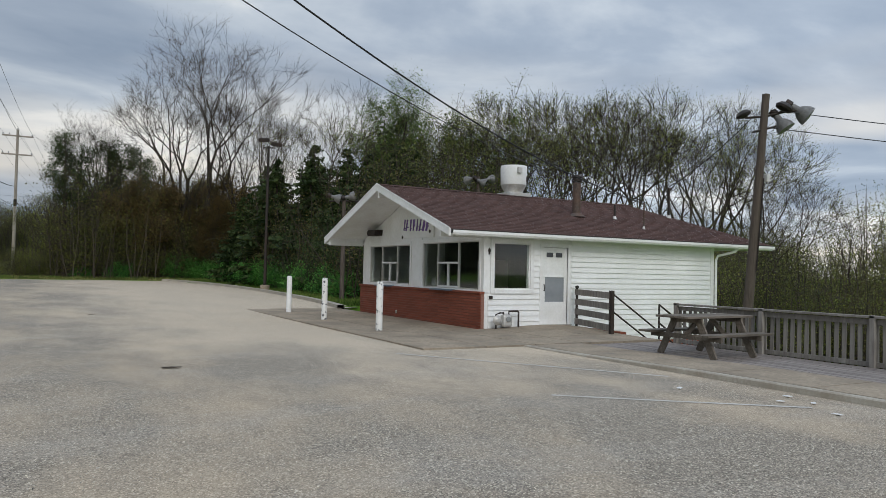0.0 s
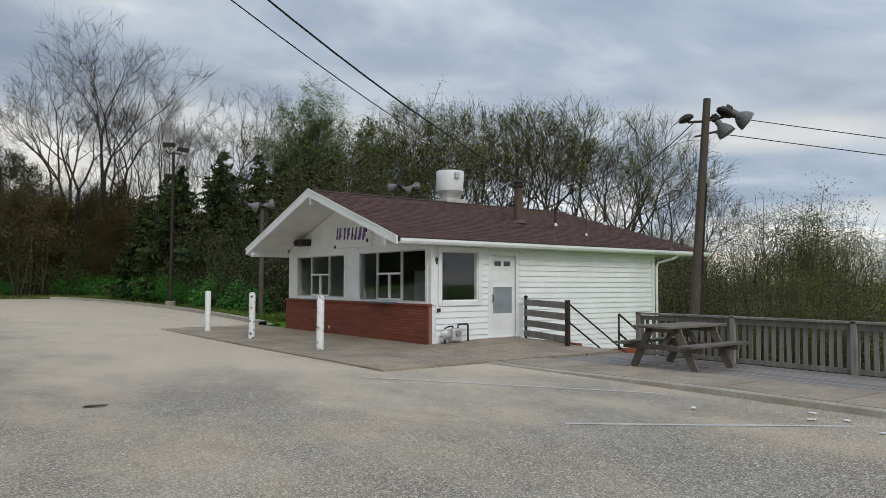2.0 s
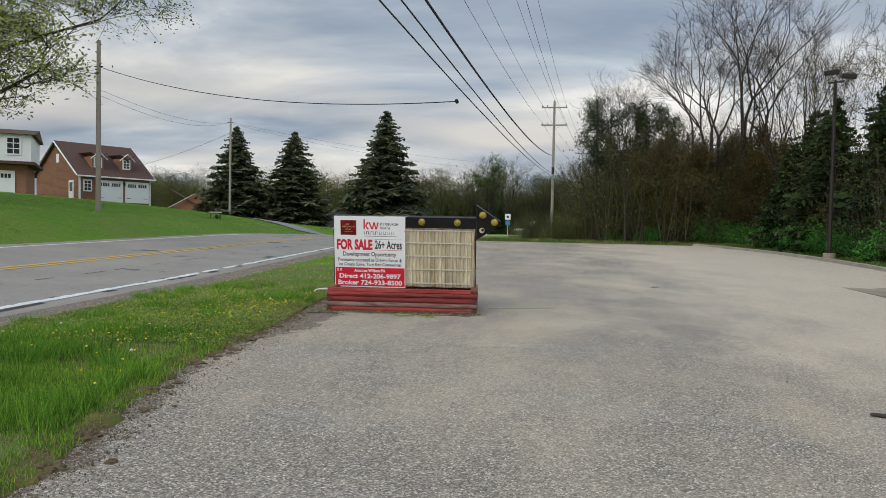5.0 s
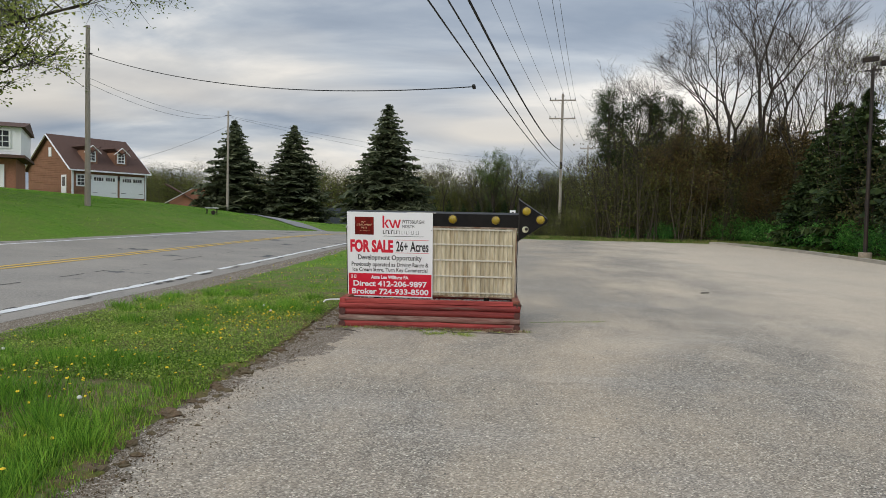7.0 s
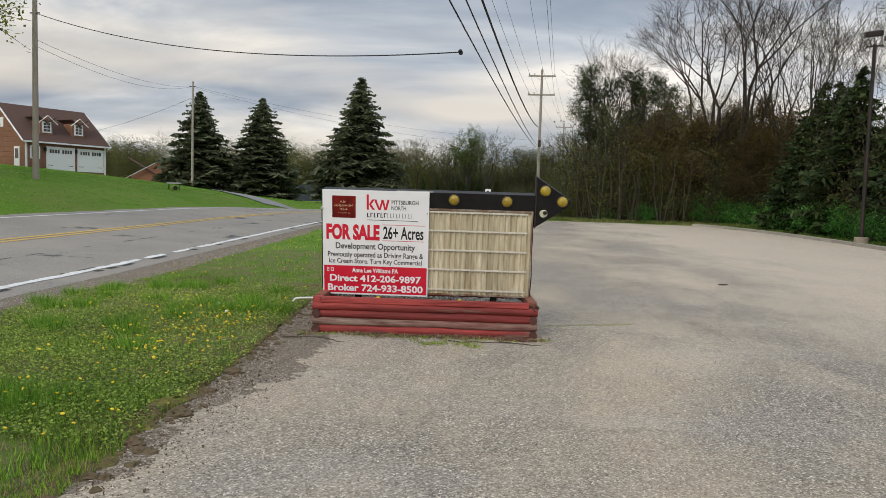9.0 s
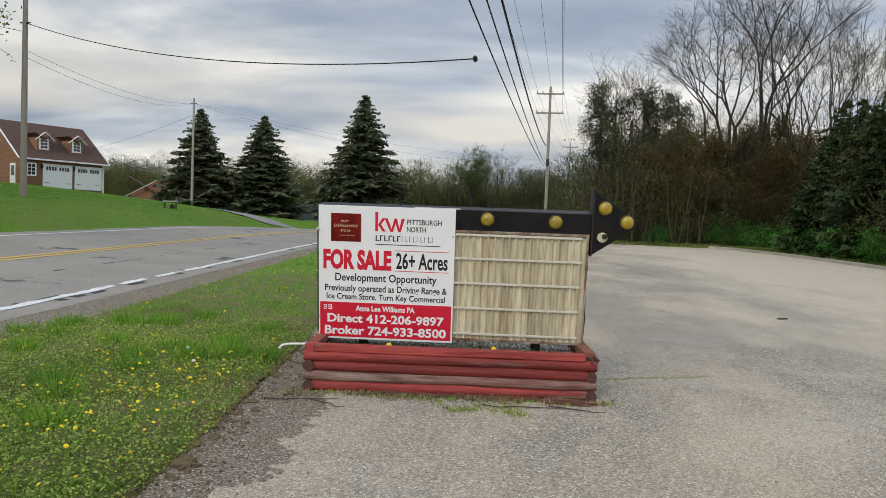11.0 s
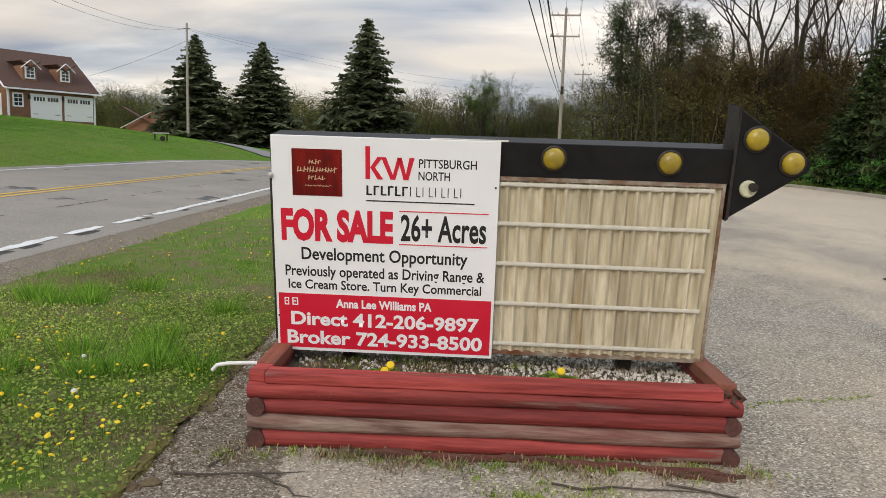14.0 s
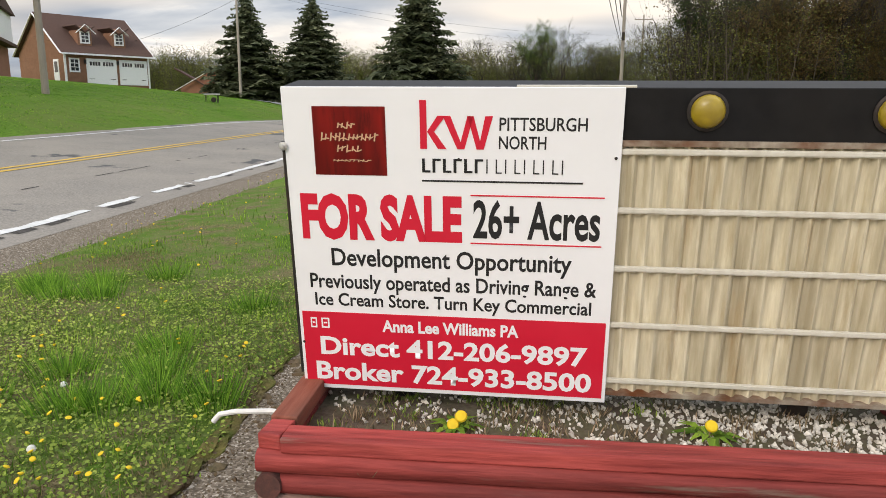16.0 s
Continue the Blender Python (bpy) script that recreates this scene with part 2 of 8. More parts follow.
ASPHALT_LOT = asphalt_lot()
ASPHALT_ROAD = material("road_asphalt", (0.17, 0.155, 0.136), (0.36, 0.33, 0.29), 0.9, 32, 0.5, (0.36, 0.32, 0.27), 0.5, bump=0.3, spec=0.2,
                        stain=(0.10, 0.10, 0.10), stain_at=(0.62, 0.66), stain_scale=0.6)
LAWN = material("lawn_soil", (0.05, 0.125, 0.010), (0.155, 0.275, 0.034), 0.95, 11, 0.35, (0.16, 0.18, 0.052), 0.55, bump=0.5, bumpd=0.05, spec=0.1,
                stain=(0.12, 0.095, 0.06), stain_at=(0.66, 0.8), stain_scale=0.25)
PAINT_LINE_W = material("worn_white_road_paint", (0.62, 0.62, 0.60), (0.84, 0.84, 0.82), 0.8, 12, 2, (0.50, 0.49, 0.46), 0.5, bump=0.1,
                        stain=(0.17, 0.155, 0.14), stain_at=(0.66, 0.69), stain_scale=1.7)
CRACK = material("broken_dark_asphalt", (0.035, 0.033, 0.030), (0.12, 0.11, 0.10), 0.95, 30, bump=0.6, spec=0.1)
SHOULDER = material("gritty_shoulder", (0.085, 0.066, 0.046), (0.36, 0.305, 0.24), 0.95, 46, 1.2, (0.20, 0.165, 0.12), 0.6, bump=0.6, bumpd=0.015, spec=0.1,
                    stain=(0.16, 0.132, 0.10), stain_at=(0.56, 0.66), stain_scale=1.5)


def stony(m, scale, stops, amount):
    """Mix small stones of many tones into a material's colour."""
    nt = m.node_tree
    nd, ln = nt.nodes, nt.links
    bsdf = nd["Principled BSDF"]
    src = bsdf.inputs["Base Color"].links[0].from_socket
    geo = nd.new("ShaderNodeNewGeometry")
    vor = nd.new("ShaderNodeTexVoronoi"); vor.inputs["Scale"].default_value = scale
    ln.new(geo.outputs["Position"], vor.inputs["Vector"])
    sep = nd.new("ShaderNodeSeparateColor")
    ln.new(vor.outputs["Color"], sep.inputs[0])
    r = ramp(nt, stops)
    ln.new(sep.outputs[0], r.inputs[0])
    mx = nd.new("ShaderNodeMixRGB"); mx.inputs["Fac"].default_value = amount
    ln.new(src, mx.inputs["Color1"]); ln.new(r.outputs[0], mx.inputs["Color2"])
    ln.new(mx.outputs[0], bsdf.inputs["Base Color"])


stony(SHOULDER, 95, [(0.0, (0.05, 0.038, 0.028)), (0.5, (0.17, 0.135, 0.10)), (0.85, (0.32, 0.27, 0.215)), (1.0, (0.66, 0.60, 0.52))], 0.65)
MOSS_EDGE = material("mossy_soil_edge", (0.040, 0.030, 0.018), (0.20, 0.15, 0.085), 0.95, 45, 3.5, (0.20, 0.18, 0.05), 0.9, bump=0.9, bumpd=0.02, spec=0.08,
                     stain=(0.10, 0.12, 0.03), stain_at=(0.52, 0.60), stain_scale=2.6)
PAINT_LINE_Y = material("worn_yellow_road_paint", (0.58, 0.36, 0.06), (0.74, 0.48, 0.09), 0.8, 12, 2, (0.36, 0.28, 0.15), 0.5, bump=0.1)
PAINT_FAINT = material("faded_parking_paint", (0.42, 0.40, 0.37), (0.66, 0.64, 0.60), 0.9, 30, 3, (0.34, 0.31, 0.27), 0.6, bump=0.2)
CONCRETE = material("weathered_concrete", (0.25, 0.205, 0.155), (0.40, 0.335, 0.255), 0.9, 18, 0.9, (0.19, 0.16, 0.125), 0.7, bump=0.25, spec=0.2,
                    stain=(0.17, 0.155, 0.13), stain_at=(0.58, 0.75), stain_scale=1.6)
KERB = material("kerb_concrete", (0.33, 0.30, 0.25), (0.45, 0.42, 0.36), 0.9, 25, 1.5, (0.26, 0.22, 0.17), 0.6, bump=0.3)
WHITE_SIDING = material("white_vinyl_siding", (0.79, 0.80, 0.80), (0.86, 0.87, 0.87), 0.5, 6, 0.8, (0.68, 0.68, 0.65), 0.4, bump=0.03)
WHITE_PAINT = material("white_painted_wood", (0.76, 0.77, 0.77), (0.85, 0.86, 0.86), 0.55, 14, 1.5, (0.62, 0.61, 0.57), 0.4, bump=0.08)
WHITE_WORN = material("flaking_white_paint", (0.74, 0.74, 0.73), (0.82, 0.82, 0.80), 0.6, 18, 2, (0.66, 0.65, 0.61), 0.5, bump=0.2,
                      stain=(0.12, 0.12, 0.13), stain_at=(0.55, 0.58), stain_scale=9)
BRICK = material("red_brick", (0.20, 0.058, 0.034), (0.28, 0.085, 0.05), 0.85, 60, 6, (0.17, 0.05, 0.035), 0.5, bump=0.3, rnd=0.18)
MORTAR = material("mortar", (0.20, 0.10, 0.075), (0.30, 0.16, 0.12), 0.95, 60, bump=0.2)
SHINGLE = material("brown_asphalt_shingle", (0.062, 0.035, 0.031), (0.118, 0.072, 0.063), 0.95, 90, 1.2, (0.075, 0.048, 0.043), 0.6, bump=0.5, spec=0.1, island=0.22)
METAL_GREY = material("galvanised_metal", (0.48, 0.48, 0.47), (0.66, 0.66, 0.65), 0.5, 12, 2, (0.42, 0.36, 0.28), 0.4, metal=0.5, bump=0.05)
METAL_DARK = material("dark_painted_metal", (0.02, 0.018, 0.017), (0.045, 0.04, 0.037), 0.55, 20, 3, (0.08, 0.045, 0.03), 0.35, metal=0.3, bump=0.1)
METAL_RUST = material("sooty_flue_metal", (0.06, 0.05, 0.045), (0.14, 0.115, 0.1), 0.7, 15, 2.5, (0.16, 0.08, 0.05), 0.4, metal=0.3, bump=0.15)
WOOD_GREY = material("weathered_grey_wood", (0.17, 0.155, 0.14), (0.33, 0.31, 0.285), 0.9, 14, 1.2, (0.12, 0.10, 0.085), 0.55, bump=0.3, stretch=(1, 1, 0.15), rnd=0.2)
WOOD_DECK = material("weathered_deck_wood", (0.19, 0.168, 0.155), (0.32, 0.285, 0.265), 0.85, 16, 1.0, (0.14, 0.122, 0.115), 0.5, bump=0.3, stretch=(1, 0.15, 1), rnd=0.18)
WOOD_TABLE = material("damp_brown_grey_wood", (0.10, 0.083, 0.066), (0.21, 0.18, 0.15), 0.85, 18, 1.5, (0.08, 0.075, 0.06), 0.5, bump=0.3, stretch=(0.2, 1, 1), rnd=0.2)
WOOD_POLE = material("old_utility_pole_wood", (0.045, 0.036, 0.030), (0.135, 0.112, 0.096), 0.9, 22, 1.2, (0.085, 0.066, 0.053), 0.6, bump=0.3, stretch=(1, 1, 0.12))
WOOD_POLE_PALE = material("pale_pole_wood", (0.30, 0.265, 0.225), (0.42, 0.385, 0.34), 0.9, 22, 1.2, (0.25, 0.21, 0.17), 0.6, bump=0.3, stretch=(1, 1, 0.12))
LOG_RED = material("red_stained_log", (0.17, 0.020, 0.018), (0.42, 0.070, 0.060), 0.72, 34, 4.5, (0.085, 0.020, 0.018), 0.85, bump=0.7, bumpd=0.012, stretch=(0.08, 1, 1),
                   rnd=0.2, stain=(0.20, 0.125, 0.10), stain_at=(0.60, 0.68), stain_scale=9)
LOG_RAIL = material("orange_weathered_rail", (0.22, 0.060, 0.035), (0.40, 0.125, 0.075), 0.8, 40, 5, (0.13, 0.075, 0.055), 0.8, bump=0.6, stretch=(1, 0.1, 1), rnd=0.1,
                    stain=(0.10, 0.075, 0.06), stain_at=(0.58, 0.66), stain_scale=7)
LOG_ROT = material("rotten_dark_wood", (0.028, 0.017, 0.012), (0.13, 0.085, 0.06), 0.95, 60, 8, (0.20, 0.045, 0.035), 0.5, bump=0.9, bumpd=0.02, stretch=(0.15, 1, 1))
LOG_BARE = material("bare_split_log", (0.075, 0.050, 0.038), (0.36, 0.28, 0.23), 0.9, 34, 3.0, (0.22, 0.045, 0.038), 0.5, bump=0.9, bumpd=0.015, stretch=(0.05, 1, 1))
LOG_END = material("dark_log_end", (0.08, 0.035, 0.03), (0.16, 0.06, 0.048), 0.9, 50, 8, (0.05, 0.03, 0.025), 0.6, bump=0.4)
SIGN_WHITE = material("printed_white_board", (0.80, 0.80, 0.81), (0.84, 0.84, 0.85), 0.35, 3, bump=0.0, spec=0.4)
SIGN_RED = material("printed_red", (0.60, 0.012, 0.035), (0.66, 0.018, 0.045), 0.35, 3, bump=0.0, spec=0.4)
SIGN_BLACK = material("printed_black", (0.012, 0.012, 0.013), (0.02, 0.02, 0.021), 0.4, 3, bump=0.0, spec=0.4)
SIGN_MAROON = material("printed_maroon", (0.07, 0.004, 0.004), (0.30, 0.012, 0.010), 0.35, 10, 5, (0.03, 0.002, 0.002), 0.7, bump=0.0, stretch=(4, 1, 0.6))
SIGN_CREAM = plain("printed_cream", (0.62, 0.42, 0.26), 0.4)
CAB_BLACK = material("black_sign_cabinet", (0.005, 0.005, 0.006), (0.012, 0.012, 0.013), 0.5, 12, 2, (0.02, 0.017, 0.014), 0.4, metal=0.0, bump=0.05, spec=0.18)
CAB_EDGE = material("rusty_aluminium_edge", (0.16, 0.115, 0.08), (0.46, 0.40, 0.32), 0.6, 14, 5, (0.16, 0.055, 0.02), 1.0, metal=0.2, bump=0.2)
ACRYLIC = material("yellowed_ribbed_acrylic", (0.53, 0.46, 0.31), (0.79, 0.72, 0.55), 0.45, 9, 2.2, (0.31, 0.26, 0.17), 0.75, bump=0.05, stretch=(5, 1, 0.5),
                   stain=(0.40, 0.30, 0.17), stain_at=(0.56, 0.72), stain_scale=2.5)
TRACK = material("clear_letter_track", (0.56, 0.52, 0.43), (0.68, 0.65, 0.57), 0.35, 20, bump=0.05)
BULB_Y = material("yellow_bulb", (0.30, 0.21, 0.012), (0.50, 0.36, 0.025), 0.35, 14, 9, (0.20, 0.14, 0.02), 0.6, bump=0.1, spec=0.6)
BULB_W = material("bare_bulb", (0.45, 0.45, 0.30), (0.72, 0.70, 0.52), 0.25, 14, bump=0.1, spec=0.6)
GRAVEL_W = material("white_gravel", (0.44, 0.40, 0.34), (0.74, 0.70, 0.63), 0.85, 20, bump=0.2, island=0.3)
PEBBLE = material("loose_stone", (0.22, 0.20, 0.17), (0.55, 0.51, 0.45), 0.9, 20, bump=0.2, island=0.55)
SOIL = material("planter_soil", (0.07, 0.05, 0.035), (0.15, 0.115, 0.085), 0.95, 50, 6, (0.09, 0.11, 0.04), 0.5, bump=0.5)
PVC = plain("white_pvc", (0.72, 0.71, 0.68), 0.4)
GLASS_DARK = glass_material("window_glass", (0.82, 0.88, 0.86))
# near-black room colour: the shade behind the windows is put into the colour
ROOM_SHADE = material("interior_shade_colour", (0.05, 0.055, 0.05), (0.09, 0.095, 0.09), 0.8, 6, bump=0)
PANE_GREY = material("grey_door_pane", (0.22, 0.24, 0.26), (0.27, 0.29, 0.31), 0.35, 4, bump=0, spec=0.5)
BLUE_GREY = plain("blue_grey_shelf", (0.10, 0.14, 0.19), 0.5)
PURPLE = plain("faded_purple_lettering", (0.17, 0.09, 0.30), 0.5)
LAMP_GREY = material("weathered_lamp_reflector", (0.12, 0.12, 0.12), (0.24, 0.24, 0.235), 0.5, 10, 3, (0.12, 0.11, 0.10), 0.5, metal=0.2, bump=0.05)
LAMP_LENS = plain("dull_lamp_lens", (0.24, 0.25, 0.25), 0.25, spec=0.5)
WIRE_BLACK = plain("black_cable", (0.012, 0.012, 0.013), 0.6)
WIRE_GREY = plain("grey_wire", (0.10, 0.105, 0.115), 0.5)
INSULATOR = plain("grey_insulator", (0.30, 0.30, 0.31), 0.35)
BARK_DARK = material("dark_bark", (0.030, 0.024, 0.019), (0.070, 0.058, 0.047), 0.95, 12, 1.0, (0.10, 0.088, 0.075), 0.4, bump=0.4, stretch=(1, 1, 0.3), spec=0.1)
BARK_GREY = material("grey_bark", (0.06, 0.05, 0.04), (0.125, 0.105, 0.088), 0.95, 12, 1.0, (0.07, 0.06, 0.05), 0.5, bump=0.4, stretch=(1, 1, 0.3), spec=0.1)
LEAF_BUD = leaf_material("budding_leaves", (0.14, 0.18, 0.035), (0.24, 0.27, 0.07), 0.45)
LEAF_YG = leaf_material("fresh_yellow_green_leaves", (0.16, 0.21, 0.045), (0.28, 0.32, 0.085), 0.5)
LEAF_PALE = leaf_material("grey_green_buds", (0.13, 0.13, 0.085), (0.20, 0.195, 0.13))
LEAF_OLIVE = leaf_material("dull_olive_leaves", (0.042, 0.055, 0.016), (0.095, 0.108, 0.032), 0.25)
LEAF_SLOPE = leaf_material("olive_green_leaves", (0.085, 0.105, 0.022), (0.17, 0.185, 0.045), 0.4)
LEAF_SPRING = leaf_material("spring_leaves", (0.06, 0.115, 0.025), (0.13, 0.20, 0.045))
LEAF_BUSH = leaf_material("bright_bush_leaves", (0.035, 0.14, 0.026), (0.085, 0.26, 0.05))
LEAF_RUST = leaf_material("rust_brown_leaves", (0.090, 0.068, 0.022), (0.155, 0.115, 0.040))
LEAF_BROWN = leaf_material("olive_brown_leaves", (0.058, 0.060, 0.020), (0.125, 0.118, 0.042))
NEEDLE = leaf_material("dark_spruce_needles", (0.065, 0.085, 0.046), (0.150, 0.170, 0.095), 0.35)
NEEDLE_FIR = leaf_material("dark_pine_needles", (0.018, 0.036, 0.010), (0.050, 0.078, 0.024), 0.2)
GRASS_BLADE = leaf_material("grass_blades", (0.11, 0.25, 0.020), (0.29, 0.45, 0.072), 0.4)
GRASS_LUSH = leaf_material("lush_grass_blades", (0.085, 0.22, 0.02), (0.20, 0.40, 0.05), 0.35)
GRASS_ROUGH = leaf_material("rough_woods_grass", (0.055, 0.105, 0.018), (0.15, 0.215, 0.05), 0.3)
CLOVER = leaf_material("clover_leaves", (0.13, 0.225, 0.032), (0.33, 0.42, 0.095), 0.35)
THATCH = leaf_material("brown_straw", (0.15, 0.115, 0.06), (0.34, 0.27, 0.16), 0.2)
GRASS_DRY = leaf_material("dry_grass", (0.22, 0.215, 0.07), (0.36, 0.32, 0.13), 0.3)
DANDELION = plain("dandelion_yellow", (0.75, 0.52, 0.02), 0.7)
HOUSE_BROWN = material("brown_wood_siding", (0.22, 0.11, 0.065), (0.31, 0.16, 0.10), 0.8, 4, 1, (0.19, 0.10, 0.06), 0.4, bump=0.1)
HOUSE_BRICK = material("house_brick", (0.26, 0.12, 0.075), (0.36, 0.17, 0.11), 0.9, 9, 1, (0.24, 0.11, 0.07), 0.4, bump=0.1)
HOUSE_ROOF = material("dark_brown_roof", (0.075, 0.043, 0.033), (0.12, 0.07, 0.055), 0.95, 8, 1, (0.09, 0.055, 0.045), 0.4, bump=0.1)
GARAGE_WHITE = plain("white_garage_door", (0.80, 0.80, 0.80), 0.5)
PANE_DARK = material("dark_far_pane", (0.015, 0.017, 0.02), (0.03, 0.033, 0.038), 0.08, 4, bump=0, spec=0.6)
DIRT = material("dirt_clod", (0.09, 0.06, 0.035), (0.17, 0.115, 0.07), 0.95, 50, 6, (0.10, 0.11, 0.05), 0.4, bump=0.6)
DRIVE_GREY = material("driveway_asphalt", (0.19, 0.185, 0.18), (0.28, 0.275, 0.27), 0.95, 20, 1, (0.24, 0.23, 0.22), 0.4, bump=0.2)
BLACK_FENCE = plain("dark_blue_fence", (0.05, 0.06, 0.08), 0.7)


# ---- mesh helpers ----
class Geo:
    def __init__(self):
        self.v, self.f = [], []

    def box(self, x0, y0, z0, x1, y1, z1, m=None):
        n = len(self.v)
        pts = [(x0, y0, z0), (x1, y0, z0), (x1, y1, z0), (x0, y1, z0), (x0, y0, z1), (x1, y0, z1), (x1, y1, z1), (x0, y1, z1)]
        if m is not None:
            pts = [tuple(m @ Vector(p)) for p in pts]
        self.v += pts
        self.f += [tuple(n + i for i in q) for q in ((0, 3, 2, 1), (4, 5, 6, 7), (0, 1, 5, 4), (1, 2, 6, 5), (2, 3, 7, 6), (3, 0, 4, 7))]
        return self

    def beam(self, p0, p1, w, h, up=(0, 0, 1)):
        """A straight bar of section w x h from p0 to p1."""
        p0, p1 = Vector(p0), Vector(p1)
        d = (p1 - p0)
        L = d.length
        d.normalize()
        s = d.cross(Vector(up))
        if s.length < 1e-4:
            s = d.cross(Vector((1, 0, 0)))
        s.normalize()
        u = s.cross(d)
        m = Matrix((s, u, d)).transposed().to_4x4()
        m.translation = p0
        return self.box(-w / 2, -h / 2, 0, w / 2, h / 2, L, m)

    def tube(self, pts, radii, n=8, cap=True):
        pts = [Vector(p) for p in pts]
        base = len(self.v)
        side = None
        for i, p in enumerate(pts):
            d = (pts[min(i + 1, len(pts) - 1)] - pts[max(i - 1, 0)])
            if d.length < 1e-9:
                d = Vector((0, 0, 1))
            d.normalize()
            if side is None:
                side = d.orthogonal().normalized()
            side = (side - d * side.dot(d))
            if side.length < 1e-6:
                side = d.orthogonal()
            side.normalize()
            o = d.cross(side)
            r = radii[i] if isinstance(radii, (list, tuple)) else radii
            for k in range(n):
                a = 2 * math.pi * k / n
                self.v.append(tuple(p + (side * math.cos(a) + o * math.sin(a)) * r))
        for i in range(len(pts) - 1):
            for k in range(n):
                a, b = base + i * n + k, base + i * n + (k + 1) % n
                self.f.append((a, b, b + n, a + n))
        if cap:
            self.f.append(tuple(base + k for k in reversed(range(n))))
            self.f.append(tuple(base + (len(pts) - 1) * n + k for k in range(n)))
        return self

    def lathe(self, profile, m=None, n=20):
        """profile: (r, z) from bottom to top, turned round z."""
        base = len(self.v)
        for r, z in profile:
            for k in range(n):
                a = 2 * math.pi * k / n
                p = Vector((r * math.cos(a), r * math.sin(a), z))
                self.v.append(tuple(m @ p if m is not None else p))
        for i in range(len(profile) - 1):
            for k in range(n):
                a, b = base + i * n + k, base + i * n + (k + 1) % n
                self.f.append((a, b, b + n, a + n))
        self.f.append(tuple(base + k for k in reversed(range(n))))
        self.f.append(tuple(base + (len(profile) - 1) * n + k for k in range(n)))
        return self

    def prism(self, poly, z0, z1, m=None):
        """A polygon in x, y between two heights."""
        n, k = len(self.v), len(poly)
        pts = [(x, y, z0) for x, y in poly] + [(x, y, z1) for x, y in poly]
        if m is not None:
            pts = [tuple(m @ Vector(p)) for p in pts]
        self.v += pts
        self.f.append(tuple(n + i for i in reversed(range(k))))
        self.f.append(tuple(n + k + i for i in range(k)))
        for i in range(k):
            j = (i + 1) % k
            self.f.append((n + i, n + j, n + k + j, n + k + i))
        return self

    def quad(self, a, b, c, d):
        n = len(self.v)
        self.v += [tuple(a), tuple(b), tuple(c), tuple(d)]
        self.f.append((n, n + 1, n + 2, n + 3))
        return self


def mesh_of(name, geo, mat, smooth=False):
    me = bpy.data.meshes.new(name)
    me.from_pydata(geo.v, [], geo.f)
    me.materials.append(mat)
    if smooth:
        me.polygons.foreach_set("use_smooth", [True] * len(me.polygons))
        me.set_sharp_from_angle(angle=radians(40))
    me.update()
    return me


def part(name, geo, mat, parent=None, label="", smooth=False, bevel=0.0):
    ob = new(name, mesh_of(name, geo, mat, smooth))
    if parent is not None:
        ob.parent = parent
    if label:
        ob["label"] = label
    if bevel:
        md = ob.modifiers.new("edge", "BEVEL")
        md.width, md.segments, md.limit_method = bevel, 2, "ANGLE"
    return ob


def thing(name, label, category, m=None, group="", kind=""):
    ob = new(name)
    if m is not None:
        ob.matrix_basis = m
    return tagged(ob, label, category, group, kind)


def lettering(name, text, x0, x1, z0, z1, y, mat, parent, label="", bold=0.0):
    """Words fitted into a rectangle of the x, z plane, facing -y."""
    cu = bpy.data.curves.new(name, "FONT")
    cu.body, cu.size, cu.resolution_u, cu.offset = text, 1.0, 3, bold
    cu.fill_mode = "FRONT"
    tmp = bpy.data.objects.new(name, cu)
    scene.collection.objects.link(tmp)
    dg = bpy.context.evaluated_depsgraph_get()
    me = bpy.data.meshes.new_from_object(tmp.evaluated_get(dg))
    scene.collection.objects.unlink(tmp)
    bpy.data.objects.remove(tmp)
    xs = [v.co.x for v in me.vertices]; ys = [v.co.y for v in me.vertices]
    ax, bx, ay, by = min(xs), max(xs), min(ys), max(ys)
    for v in me.vertices:
        u, w = (v.co.x - ax) / (bx - ax), (v.co.y - ay) / (by - ay)
        v.co = (x0 + u * (x1 - x0), y, z0 + w * (z1 - z0))
    me.materials.clear()
    me.materials.append(mat)
    me.update()
    ob = new(name, me)
    ob.parent = parent
    if label:
        ob["label"] = label
    return ob


# ---- terrain ----
def smooth01(t):
    t = np.clip(t, 0, 1)
    return t * t * (3 - 2 * t)


def lot_z(y):
    return 0.0083 * np.clip(np.asarray(y, float) - 4, 0, 42)


# centre line of the road, from behind the camera to where it bends away
ROAD = [(-3.0, -60), (-5.0, -30), (-8.2, -3), (-10.0, 12), (-11.6, 26), (-12.5, 40), (-11.3, 54), (-6.5, 68), (2.5, 80), (16, 90), (40, 99), (90, 108)]


def dense(line, step=1.0):
    out = []
    n = len(line)
    for i in range(n - 1):
        p0, p1, p2, p3 = (Vector((*line[max(0, min(n - 1, j))], 0)) for j in (i - 1, i, i + 1, i + 2))
        k = max(2, int((p2 - p1).length / step))
        for s in range(k):
            t = s / k
            q = 0.5 * ((2 * p1) + (p2 - p0) * t + (2 * p0 - 5 * p1 + 4 * p2 - p3) * t * t + (3 * p1 - p0 - 3 * p2 + p3) * t ** 3)
            out.append((q.x, q.y))
    out.append(line[-1])
    return out


